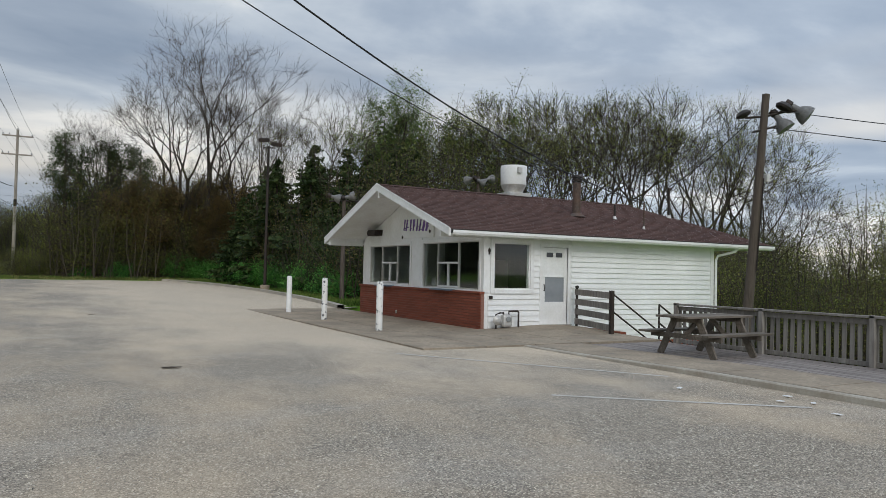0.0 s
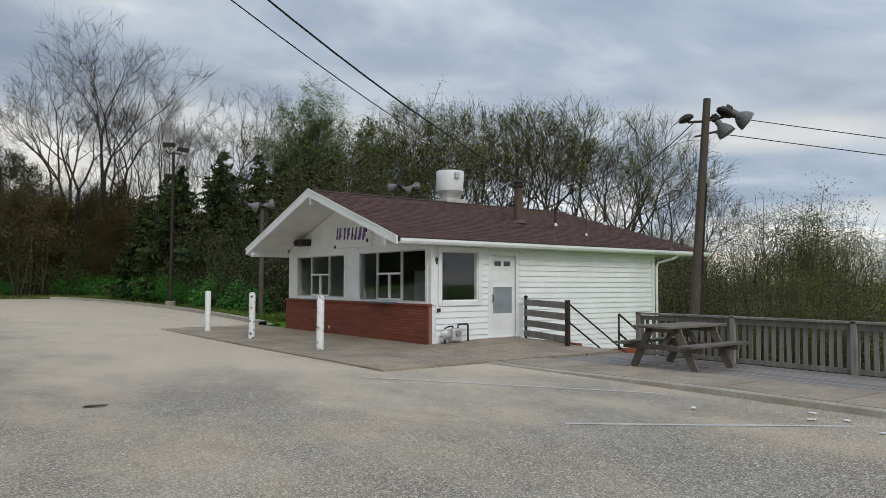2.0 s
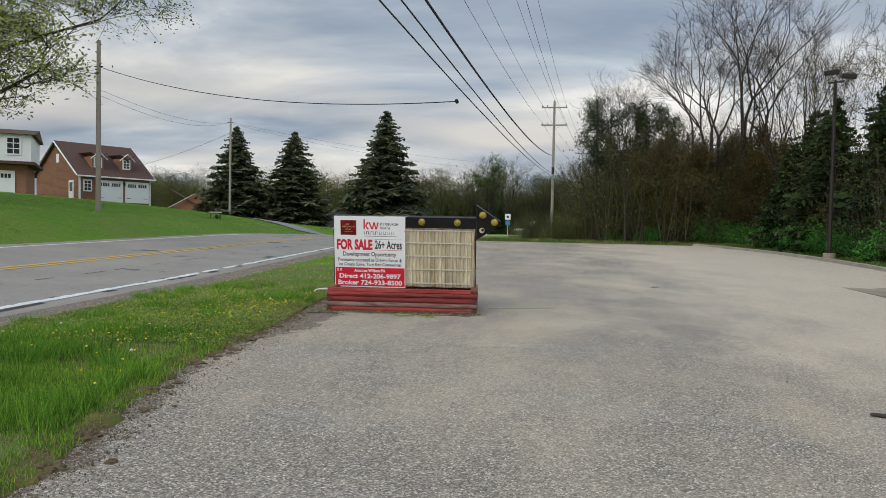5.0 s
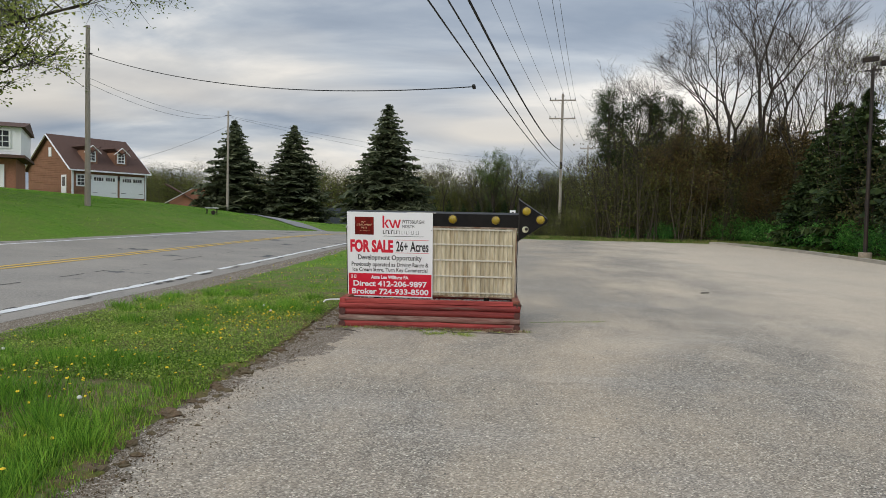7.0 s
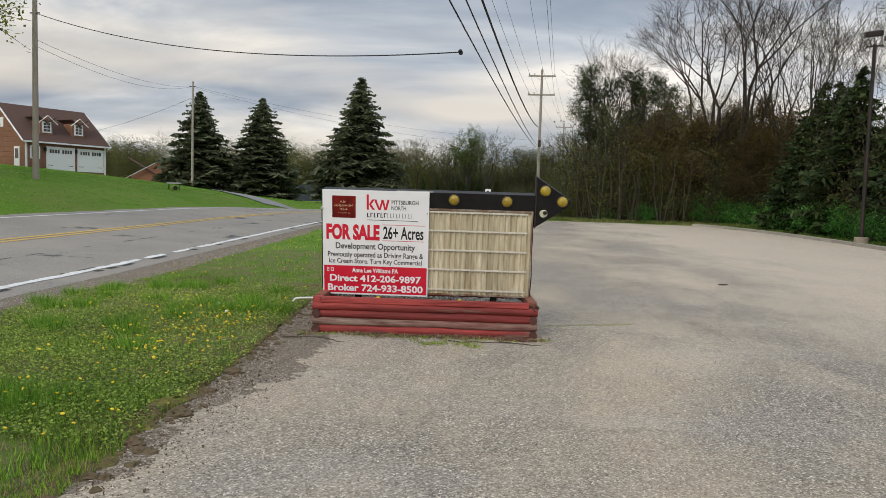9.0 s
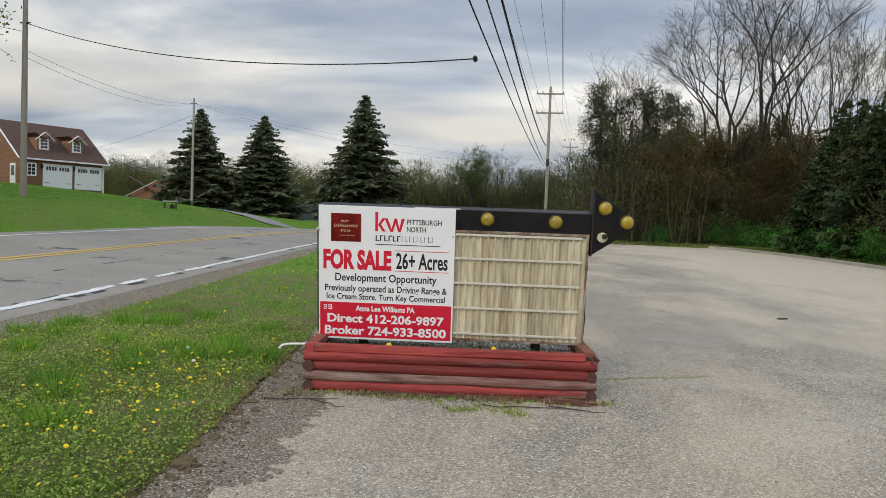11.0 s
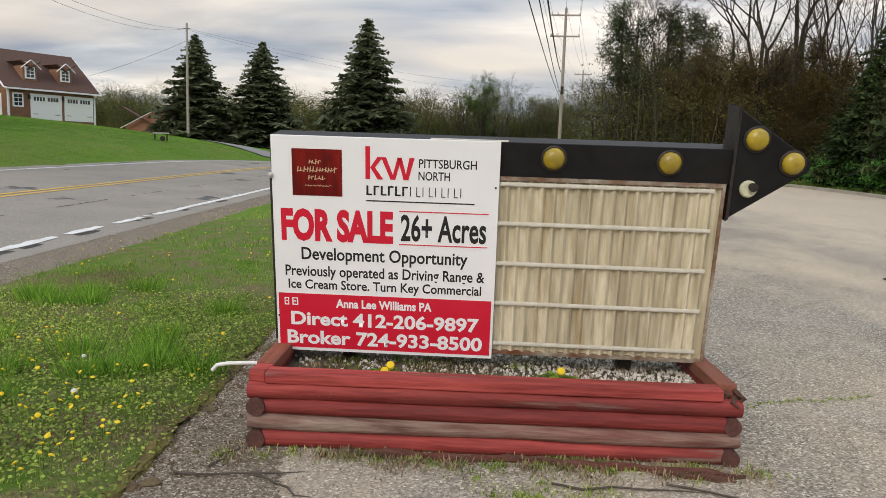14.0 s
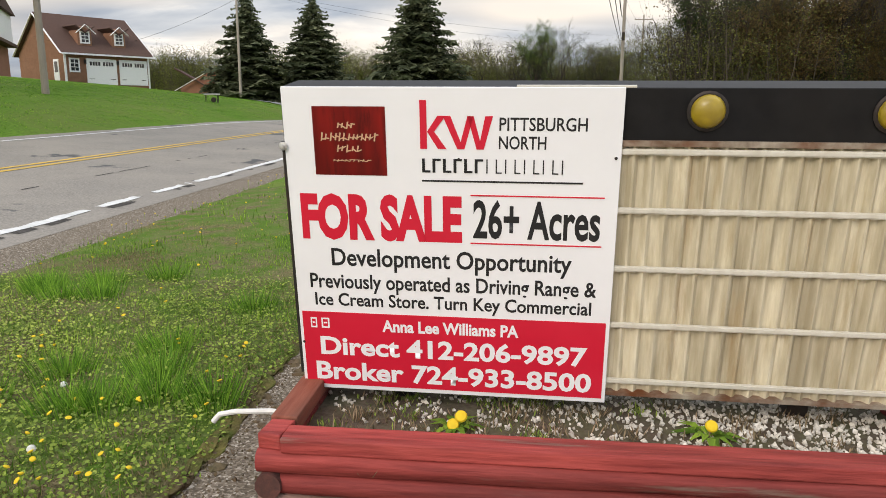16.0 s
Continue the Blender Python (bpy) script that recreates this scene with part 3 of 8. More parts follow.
ROAD_D = np.array(dense(ROAD))
_t = np.gradient(ROAD_D, axis=0)
ROAD_T = _t / np.linalg.norm(_t, axis=1, keepdims=True)
ROAD_R = np.stack([ROAD_T[:, 1], -ROAD_T[:, 0]], 1)      # towards the lot
ROAD_BANK = 0.065 * (1 - smooth01((ROAD_D[:, 1] - 26) / 30))
ROAD_Z = 0.02 + lot_z(ROAD_D[:, 1]) * 0.8 + 3.5 * ROAD_BANK


def road_near(x, y):
    """Signed distance to the road's middle (plus: the lot's side) and the road's height below."""
    d = (x[:, None] - ROAD_D[None, :, 0]) ** 2 + (y[:, None] - ROAD_D[None, :, 1]) ** 2
    i = d.argmin(1)
    s = (x - ROAD_D[i, 0]) * ROAD_R[i, 0] + (y - ROAD_D[i, 1]) * ROAD_R[i, 1]
    return s, ROAD_Z[i], ROAD_BANK[i]


LOT = [(30, -60), (13.4, -60), (12.9, -12), (13.5, -5.3), (11.1, -4.7), (11.3, 9.0), (14.7, 9.2), (15.3, 15), (15.6, 23), (15.2, 32), (13.9, 40.5), (9, 41.3),
       (2, 41.0), (-4.5, 41.5), (-8.3, 42), (-8.1, 33), (-6.2, 26), (-2.6, 18), (-1.5, 8), (-0.7, 2), (-0.16, -2), (0.15, -5.3), (0.93, -8.3), (2.0, -16), (3.0, -60)]


def poly_sd(x, y, poly):
    """Signed distance to a polygon, minus inside."""
    best = np.full(x.shape, 1e9)
    inside = np.zeros(x.shape, bool)
    n = len(poly)
    for i in range(n):
        (ax, ay), (bx, by) = poly[i], poly[(i + 1) % n]
        ex, ey = bx - ax, by - ay
        t = np.clip(((x - ax) * ex + (y - ay) * ey) / (ex * ex + ey * ey), 0, 1)
        best = np.minimum(best, np.hypot(x - ax - t * ex, y - ay - t * ey))
        c = (ay > y) != (by > y)
        inside ^= c & (x < (bx - ax) * (y - ay) / (by - ay + 1e-12) + ax)
    return np.where(inside, -best, best)


def wobble(x, y, s, seed=0.0):
    return np.array([noise.noise(Vector((a * s + seed, b * s, seed))) for a, b in zip(x, y)])


def ground_z(x, y, rough=True):
    x, y = np.asarray(x, float).ravel(), np.asarray(y, float).ravel()
    s, rz, bank = road_near(x, y)
    lot = poly_sd(x, y, LOT)
    # lot side: flat verge, then falling away east of the building
    side = lot_z(y) + 0.045 * smooth01(lot / 0.25)
    side = side - 1.5 * smooth01((x - 17.15) / 0.8) * smooth01((9.5 - y) / 3) - 2.2 * smooth01((x - 22) / 25) * smooth01((16 - y) / 10)
    # far side of the road: a lawn bank that climbs to the houses
    d = np.clip(-s - 4.3, 0, 60)
    bankz = rz + 4.2 * bank + 0.02 + (1.3 * (1 - np.exp(-d / 5)) + 0.066 * np.minimum(d, 32)) * smooth01((70 - y) / 40 + 0.25)
    z = np.where(s < 0, bankz, np.where(s < 7, side + (rz - 4.2 * bank - 0.035 - side) * smooth01((6.2 - s) / 1.6), side))
    under = np.abs(s) < 4.15
    z = np.where(under, rz - s * bank - 0.07, z)
    # beneath the lot's surface
    z = np.where(lot < 0, np.minimum(z, lot_z(y) - 0.07 * smooth01((-lot) / 0.12)), z)
    # beneath the paved strip by the building
    apron = (x > 11.2) & (x < 17.2) & (y > -14) & (y < 9.0)
    z = np.where(apron, np.minimum(z, -0.25), z)
    return z


def axis(parts):
    out = []
    for a, b, st in parts:
        out += list(np.arange(a, b, st))
    return np.array(out + [parts[-1][1]])


def sheet(name, xs, ys, zfun, mat, keep=None):
    X, Y = np.meshgrid(xs, ys)
    Z = zfun(X.ravel(), Y.ravel())
    nx, ny = len(xs), len(ys)
    i = np.arange(nx * ny).reshape(ny, nx)
    q = np.stack([i[:-1, :-1], i[:-1, 1:], i[1:, 1:], i[1:, :-1]], -1).reshape(-1, 4)
    if keep is not None:
        q = q[keep(X.ravel(), Y.ravel())[q].any(1)]
    me = bpy.data.meshes.new(name)
    me.from_pydata(np.stack([X.ravel(), Y.ravel(), Z], 1).tolist(), [], q.tolist())
    me.materials.append(mat)
    me.polygons.foreach_set("use_smooth", [True] * len(me.polygons))
    me.update()
    return new(name, me)


gx = axis([(-1500, -200, 260), (-200, -60, 14), (-60, -20, 2), (-20, -6, 0.7), (-6, 3, 0.22), (3, 16, 1.3), (16, 30, 0.7), (30, 80, 4), (80, 200, 15), (200, 1500, 260)])
gy = axis([(-1500, -200, 260), (-200, -60, 14), (-60, -18, 2), (-18, 10, 0.28), (10, 50, 0.8), (50, 110, 2.5), (110, 220, 11), (220, 1500, 256)])
VERGE = material("thin_turf_soil", (0.075, 0.062, 0.032), (0.27, 0.225, 0.12), 0.95, 34, 1.6, (0.11, 0.20, 0.03), 0.8, bump=0.8, bumpd=0.03, spec=0.1,
                 stain=(0.09, 0.17, 0.022), stain_at=(0.45, 0.6), stain_scale=3.0)
ground = tagged(sheet("ground", gx, gy, ground_z, LAWN), "grassy ground with a mown lawn bank across the road", "ground", kind="structure")

ground.data.materials.append(VERGE)
mid = np.array([p.center[:2] for p in ground.data.polygons])
near = (mid[:, 0] > -6.5) & (mid[:, 0] < 3) & (mid[:, 1] > -11.8) & (mid[:, 1] < 10)
turf = np.zeros(len(mid), int)
turf[near] = road_near(mid[near, 0], mid[near, 1])[0] > 4.0
ground.data.polygons.foreach_set("material_index", turf.tolist())


def lot_surface(x, y):
    return lot_z(y) + 0.012 * wobble(x, y, 0.25)


lx = axis([(-9, 16.4, 0.4)])
ly = axis([(-60, -20, 2), (-20, 42, 0.5)])
pavement = tagged(sheet("pavement", lx, ly, lot_surface, ASPHALT_LOT, keep=lambda x, y: poly_sd(x, y, LOT) < 0.35),
                  "worn grey-tan chip-seal asphalt car park with sandy patches", "car park", kind="structure")


def road_strip(name, offs, z_up, mat, i0=0, i1=None, broken=None, label="", category="road", parent=None):
    """A ribbon that follows the road between two offsets from its middle."""
    g = Geo()
    a, b = offs
    idx = list(range(i0, len(ROAD_D) if i1 is None else i1))
    cols = max(1, int(round(abs(b - a) / 1.5)))
    run = []
    for i in idx:
        if broken is not None and not broken(i):
            run.append(None)
            continue
        row = []
        for k in range(cols + 1):
            s = a + (b - a) * k / cols
            p = ROAD_D[i] + ROAD_R[i] * s
            row.append((p[0], p[1], ROAD_Z[i] - s * ROAD_BANK[i] + z_up))
        run.append(row)
    for r0, r1 in zip(run, run[1:]):
        if r0 is None or r1 is None:
            continue
        for k in range(cols):
            g.quad(r0[k], r1[k], r1[k + 1], r0[k + 1]) if a < b else g.quad(r0[k + 1], r1[k + 1], r1[k], r0[k])
    ob = part(name, g, mat, parent)
    return tagged(ob, label, category, kind="structure") if parent is None else ob


road = road_strip("road", (4.0, -4.2), 0.0, ASPHALT_ROAD, label="grey two-lane asphalt road with patched cracks")
road_strip("shoulder", (4.85, 3.95), -0.004, SHOULDER, parent=road, label="crumbling gravel shoulder")
def ragged_strip(name, off, half, wave, gap, z_up, mat, label, seed):
    """A worn stripe with ragged edges and gaps along the road."""
    g = Geo()
    last = None
    for i in range(len(ROAD_D) - 1):
        for k in range(8):
            f = k / 8
            d, r_ = ROAD_D[i] * (1 - f) + ROAD_D[i + 1] * f, ROAD_R[i] * (1 - f) + ROAD_R[i + 1] * f
            z, bk = ROAD_Z[i] * (1 - f) + ROAD_Z[i + 1] * f, ROAD_BANK[i] * (1 - f) + ROAD_BANK[i + 1] * f
            n1 = noise.noise(Vector((d[0] * 0.9, d[1] * 0.9, seed)))
            n2 = noise.noise(Vector((d[0] * 4.1, d[1] * 4.1, seed + 3)))
            if n1 + 0.4 * n2 < gap:
                last = None
                continue
            row = []
            for s in (off - half * (1 + wave * n2), off + half * (1 + wave * n1)):
                p = d + r_ * s
                row.append((p[0], p[1], z - s * bk + z_up))
            if last:
                g.quad(last[1], row[1], row[0], last[0])
            last = row
    return part(name, g, mat, road, label)


ragged_strip("edge_line", 3.5, 0.075, 0.7, -0.50, 0.008, PAINT_LINE_W, "worn white edge line", 2.0)
ragged_strip("edge_crack", 3.63, 0.05, 1.6, 0.14, 0.005, CRACK, "dark broken asphalt beside the edge line", 9.0)
ragged_strip("edge_crack", 3.40, 0.03, 1.8, 0.16, 0.005, CRACK, "", 14.0)
ragged_strip("seam", 1.7, 0.014, 1.8, 0.02, 0.005, CRACK, "dark sealed crack along the lane", 21.0)
road_strip("edge_line", (-3.56, -3.44), 0.008, PAINT_LINE_W, parent=road, label="white far edge line")
road_strip("centre_line", (0.07, 0.19), 0.008, PAINT_LINE_Y, parent=road, label="yellow centre line")
road_strip("centre_line", (-0.19, -0.07), 0.008, PAINT_LINE_Y, parent=road)


# ---- ice cream stand ----
WX0, WX1, WY0, WY1 = 14.56, 22.95, -1.23, 6.5
EX0, EX1, EY0, EY1 = 13.3, 25.2, -1.66, 6.95
RIDGE_Y, RIDGE_Z, EAVE_Z = 2.65, 3.97, 2.50
FLOOR_Z = 0.12
SLOPE = (RIDGE_Z - EAVE_Z) / (RIDGE_Y - EY0)
building = thing("ice_cream_stand", "white sided snack stand with brick front and brown gable roof", "building", pose(0, 0, 0))


def clapboard(name, axis_x, a0, a1, z0, z1, fixed, out, holes, parent, step=0.145):
    """Lapped siding boards on a wall; holes are (a0, a1, z0, z1) left open."""
    z = z0
    while z < z1 - 0.02:
        zt = min(z + step, z1)
        spans = [(a0, a1)]
        for h0, h1, b0, b1 in holes:
            if zt > b0 + 0.01 and z < b1 - 0.01:
                nxt = []
                for s0, s1 in spans:
                    if h1 <= s0 or h0 >= s1:
                        nxt.append((s0, s1))
                    else:
                        if h0 > s0:
                            nxt.append((s0, h0))
                        if h1 < s1:
                            nxt.append((h1, s1))
                spans = nxt
        for s0, s1 in spans:
            g = Geo()
            n = 0
            lo, hi = fixed + out * 0.034, fixed + out * 0.006
            if axis_x:
                pts = [(s0, fixed, z), (s1, fixed, z), (s1, lo, z), (s0, lo, z), (s0, fixed, zt), (s1, fixed, zt), (s1, hi, zt), (s0, hi, zt)]
            else:
                pts = [(fixed, s0, z), (fixed, s1, z), (lo, s1, z), (lo, s0, z), (fixed, s0, zt), (fixed, s1, zt), (hi, s1, zt), (hi, s0, zt)]
            g.v = pts
            g.f = [(0, 1, 2, 3), (4, 7, 6, 5), (0, 4, 5, 1), (1, 5, 6, 2), (2, 6, 7, 3), (3, 7, 4, 0)]
            part(name, g, WHITE_SIDING, parent)
        z = zt


def wall_with_holes(g, axis_x, a0, a1, z0, z1, f0, f1, holes):
    """A wall slab of thickness f0..f1 with rectangular openings through it."""
    cuts = sorted({a0, a1, *[h[0] for h in holes], *[h[1] for h in holes]})
    for c0, c1 in zip(cuts, cuts[1:]):
        mid = (c0 + c1) / 2
        hs = sorted([(h[2], h[3]) for h in holes if h[0] < mid < h[1]])
        z = z0
        for b0, b1 in hs + [(z1, z1)]:
            if b0 > z + 1e-4:
                g.box(*((c0, f0, z, c1, f1, b0) if axis_x else (f0, c0, z, f1, c1, b0)))
            z = max(z, b1)


# openings: along, height
WIN_SIDE = (14.85, 15.98, 1.05, 2.25)
DOOR = (16.40, 17.24, 0.13, 2.18)
WIN_F1 = (2.90, 5.92, 1.06, 2.27)
WIN_F2 = (-1.03, 2.06, 1.02, 2.29)
g = Geo()
wall_with_holes(g, True, WX0 + 0.15, WX1, -0.40, 2.62, WY0, WY0 + 0.14, [WIN_SIDE, DOOR])
part("wall", g, WHITE_PAINT, building, "white side wall with door")
g = Geo()
wall_with_holes(g, False, WY0, WY1, -0.05, 2.45, WX0, WX0 + 0.14, [WIN_F1, WIN_F2])
part("wall", g, WHITE_PAINT, building, "white front wall with serving windows")
g = Geo()
g.prism([(WY0, 2.45), (WY1, 2.45), (WY1, 2.53), (RIDGE_Y, 3.85), (WY0, 2.53)], WX0, WX0 + 0.14, Matrix(((0, 0, 1, 0), (1, 0, 0, 0), (0, 1, 0, 0), (0, 0, 0, 1))))
part("gable", g, WHITE_PAINT, building, "white painted front gable")
part("wall", Geo().box(WX1 - 0.14, WY0 + 0.15, -1.6, WX1 - 0.001, WY1 - 0.15, 2.6), WHITE_PAINT, building, "plain white rear wall")
part("wall", Geo().box(WX0 + 0.15, WY1 - 0.14, -0.4, WX1, WY1, 2.6), WHITE_PAINT, building, "plain white far wall")
g = Geo().box(WX0 + 0.14, WY0 + 0.14, FLOOR_Z - 0.2, WX1 - 0.14, WY1 - 0.14, FLOOR_Z)
part("floor", g, CONCRETE, building)
# ceiling and partition carry the room's dimness in their dark colour
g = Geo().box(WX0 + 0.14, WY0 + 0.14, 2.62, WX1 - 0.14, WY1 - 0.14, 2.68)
part("ceiling", g, ROOM_SHADE, building)
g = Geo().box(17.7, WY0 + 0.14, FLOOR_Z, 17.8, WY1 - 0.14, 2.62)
part("partition", g, ROOM_SHADE, building, "interior partition wall, coloured dark to stand for the room's shade")
# a counter and equipment behind the windows
g = Geo().box(15.3, -0.4, FLOOR_Z, 15.95, 5.6, 1.0)
part("counter", g, METAL_GREY, building, "steel counter inside the serving windows", bevel=0.01)
g = Geo().box(17.0, 2.2, FLOOR_Z, 17.65, 3.0, 1.85)
part("refrigerator", g, METAL_GREY, building, bevel=0.02)

clapboard("siding_board", True, WX0 + 0.12, 22.83, -0.36, 2.40, WY0, -1, [(14.70, 16.10, 0.96, 2.6), (16.29, 17.36, -1, 2.6)], building)
g = Geo().box(22.83, WY0 - 0.035, -0.40, 22.97, WY0 + 0.1, 2.42)
part("corner_board", g, WHITE_PAINT, building)
g = Geo().box(WX0 - 0.03, WY0 - 0.035, 0.96, WX0 + 0.12, WY0 + 0.15, 2.42)
part("corner_post", g, WHITE_PAINT, building, bevel=0.006)
g = Geo().box(WX0 + 0.12, WY0 - 0.03, 2.40, 22.97, WY0, 2.50)
part("frieze_board", g, WHITE_PAINT, building)
# brick foundation seen below the siding
g = Geo().box(17.6, WY0 + 0.01, -1.9, WX1 - 0.01, WY0 + 0.13, -0.40)
part("foundation", g, BRICK, building, "red brick foundation")


def window(name, axis_x, a0, a1, z0, z1, fixed, out, mull, rail_at, sub, label, trim=0.09):
    """A framed window with mullions; rail_at: (i, z) puts a rail in bay i."""
    w = new(name)
    w.parent = building
    w["label"] = label

    def bx(g, p0, p1, q0, q1, d0, d1):
        f0, f1 = sorted((fixed + out * d0, fixed + out * d1))
        return g.box(*((p0, f0, q0, p1, f1, q1) if axis_x else (f0, p0, q0, f1, p1, q1)))
    for nm, q in (("casing", (a0 - trim, a0, z0 - trim, z1 + trim)), ("casing", (a1, a1 + trim, z0 - trim, z1 + trim)),
                  ("casing", (a0, a1, z1, z1 + trim)), ("sill", (a0, a1, z0 - trim, z0))):
        part(nm, bx(Geo(), *q, 0.0, 0.045 if nm == "casing" else 0.06), WHITE_PAINT, w, bevel=0.004)
    edges = [a0] + list(mull) + [a1]
    t = 0.028
    for e in edges:
        part("mullion", bx(Geo(), max(a0, e - t / 2 - 0.01), min(a1, e + t / 2 + 0.01), z0, z1, -0.05, 0.01), METAL_GREY if mull else WHITE_PAINT, w)
    for z in (z0 + t / 2, z1 - t / 2):
        part("rail", bx(Geo(), a0, a1, z - t / 2, z + t / 2, -0.05, 0.008), METAL_GREY if mull else WHITE_PAINT, w)
    for i, (e0, e1) in enumerate(zip(edges, edges[1:])):
        p = part("pane", bx(Geo(), e0 + 0.01, e1 - 0.01, z0 + 0.01, z1 - 0.01, -0.030, -0.022), GLASS_DARK, w)
        p.visible_shadow = False
        if i in sub:
            zr = sub[i]
            part("rail", bx(Geo(), e0 + 0.02, e1 - 0.02, zr - 0.025, zr + 0.025, -0.05, 0.02), WHITE_PAINT, w)
            em = (e0 + e1) / 2
            part("sliding_sash", bx(Geo(), em - 0.022, em + 0.022, z0 + 0.03, zr - 0.025, -0.05, 0.015), WHITE_PAINT, w)
            part("sliding_sash", bx(Geo(), e0 + 0.02, e1 - 0.02, z0 + 0.03, z0 + 0.07, -0.05, 0.015), WHITE_PAINT, w)
    return w


window("window", True, *WIN_SIDE, WY0, -1, [], None, {}, "dark fixed side window in white trim", trim=0.11)
window("window", False, WIN_F1[0], WIN_F1[1], WIN_F1[2], WIN_F1[3], WX0, -1, [3.84, 4.97], None, {1: 1.72}, "serving window with sliding sash")
window("window", False, WIN_F2[0], WIN_F2[1], WIN_F2[2], WIN_F2[3], WX0, -1, [0.05, 1.19], None, {1: 1.72}, "serving window with sliding sash")
for y0, y1 in ((0.05, 1.19), (3.84, 4.97)):
    part("serving_shelf", Geo().box(WX0 - 0.30, y0 + 0.05, 0.965, WX0 - 0.075, y1 - 0.05, 1.0), BLUE_GREY, building, "blue-grey serving shelf", bevel=0.005)
# white post between the serving windows and at the ends
for y0, y1 in ((2.15, 2.81), (6.01, 6.5), (-1.23, -1.12)):
    part("pilaster", Geo().box(WX0 - 0.025, y0, 0.96, WX0, y1, 2.45), WHITE_PAINT, building)
# brick apron wall of the front
g = Geo().box(WX0 - 0.09, WY0 - 0.03, -0.06, WX0 - 0.002, WY1 + 0.02, 0.93)
part("brick_backing", g, MORTAR, building, "mortar of the brick front")
part("brick_sill", Geo().box(WX0 - 0.15, WY0 - 0.05, 0.93, WX0 - 0.003, WY1 + 0.03, 0.985), BRICK, building, "sloping red brick sill", bevel=0.008)
part("utility_cap", Geo().lathe([(0.05, 0), (0.05, 0.02), (0.03, 0.03)], pose(WX0 - 0.105, 3.6, 0.2, 0, -90, 0), 12), METAL_GREY, building)


def roof_z(y):
    return RIDGE_Z - abs(y - RIDGE_Y) * SLOPE


RIDGE_X1 = 23.0
# decks under the shingles
g = Geo()
th = 0.10
for sgn, ye in ((-1, EY0), (1, EY1)):
    a = [(EX0, ye, EAVE_Z), (EX1, ye, EAVE_Z), (RIDGE_X1, RIDGE_Y, RIDGE_Z), (EX0, RIDGE_Y, RIDGE_Z)]
    n = len(g.v)
    g.v += a + [(x, y, z - th) for x, y, z in a]
    g.f += [(n, n + 1, n + 2, n + 3), (n + 7, n + 6, n + 5, n + 4)] + [(n + i, n + 4 + i, n + 4 + (i + 1) % 4, n + (i + 1) % 4) for i in range(4)]
n = len(g.v)
a = [(EX1, EY0, EAVE_Z), (EX1, EY1, EAVE_Z), (RIDGE_X1, RIDGE_Y, RIDGE_Z)]
g.v += a + [(x, y, z - th) for x, y, z in a]
g.f += [(n, n + 1, n + 2), (n + 5, n + 4, n + 3), (n, n + 3, n + 4, n + 1), (n + 1, n + 4, n + 5, n + 2), (n + 2, n + 5, n + 3, n)]
roof = part("roof", g, WHITE_PAINT, building, "brown shingled gable roof with white soffit")
# shingle courses, one slab a tab
g = Geo()
rs = random.Random(4)
rows = 30
for side, ye in ((0, EY0), (1, EY1)):
    for r in range(rows):
        f0, f1 = r / rows, min(1.0, (r + 1.25) / rows)
        y0, y1 = ye + (RIDGE_Y - ye) * f0, ye + (RIDGE_Y - ye) * f1
        z0, z1 = roof_z(y0), roof_z(y1)
        xe = EX1 - (EX1 - RIDGE_X1) * f0
        x = EX0 - 0.015 + (-0.25 if r % 2 else 0) + rs.uniform(-0.1, 0)
        while x < xe:
            w = rs.uniform(0.24, 0.40)
            x0, x1 = max(x, EX0 - 0.015), min(x + w - 0.006, xe)
            if x1 > x0 + 0.02:
                lift = 0.014 + rs.uniform(0, 0.006)
                n = len(g.v)
                g.v += [(x0, y0, z0 + lift), (x1, y0, z0 + lift), (x1, y1, z1 + 0.004), (x0, y1, z1 + 0.004), (x0, y0, z0 + 0.002), (x1, y0, z0 + 0.002)]
                g.f += [(n, n + 1, n + 2, n + 3), (n + 4, n + 5, n + 1, n)] if side == 0 else [(n + 3, n + 2, n + 1, n), (n, n + 1, n + 5, n + 4)]
            x += w
for r in range(20):      # hip end
    f0, f1 = r / 20, min(1, (r + 1.2) / 20)
    xa, xb = EX1 + (RIDGE_X1 - EX1) * f0, EX1 + (RIDGE_X1 - EX1) * f1
    za, zb = EAVE_Z + (RIDGE_Z - EAVE_Z) * f0 + 0.016, EAVE_Z + (RIDGE_Z - EAVE_Z) * f1 + 0.005
    g.quad((xa, EY0 + (RIDGE_Y - EY0) * f0, za), (xa, EY1 + (RIDGE_Y - EY1) * f0, za), (xb, EY1 + (RIDGE_Y - EY1) * f1, zb), (xb, EY0 + (RIDGE_Y - EY0) * f1, zb))
sh = part("shingles", g, SHINGLE, roof, "brown asphalt shingle tabs")
sh["kind"] = "stuff"
g = Geo()
for x in np.arange(EX0, RIDGE_X1, 0.3):
    g.quad((x, RIDGE_Y - 0.14, RIDGE_Z - 0.02), (x + 0.33, RIDGE_Y - 0.14, RIDGE_Z - 0.012), (x + 0.33, RIDGE_Y, RIDGE_Z + 0.036), (x, RIDGE_Y, RIDGE_Z + 0.028))
    g.quad((x, RIDGE_Y, RIDGE_Z + 0.028), (x + 0.33, RIDGE_Y, RIDGE_Z + 0.036), (x + 0.33, RIDGE_Y + 0.14, RIDGE_Z - 0.012), (x, RIDGE_Y + 0.14, RIDGE_Z - 0.02))
part("ridge_cap", g, SHINGLE, roof)
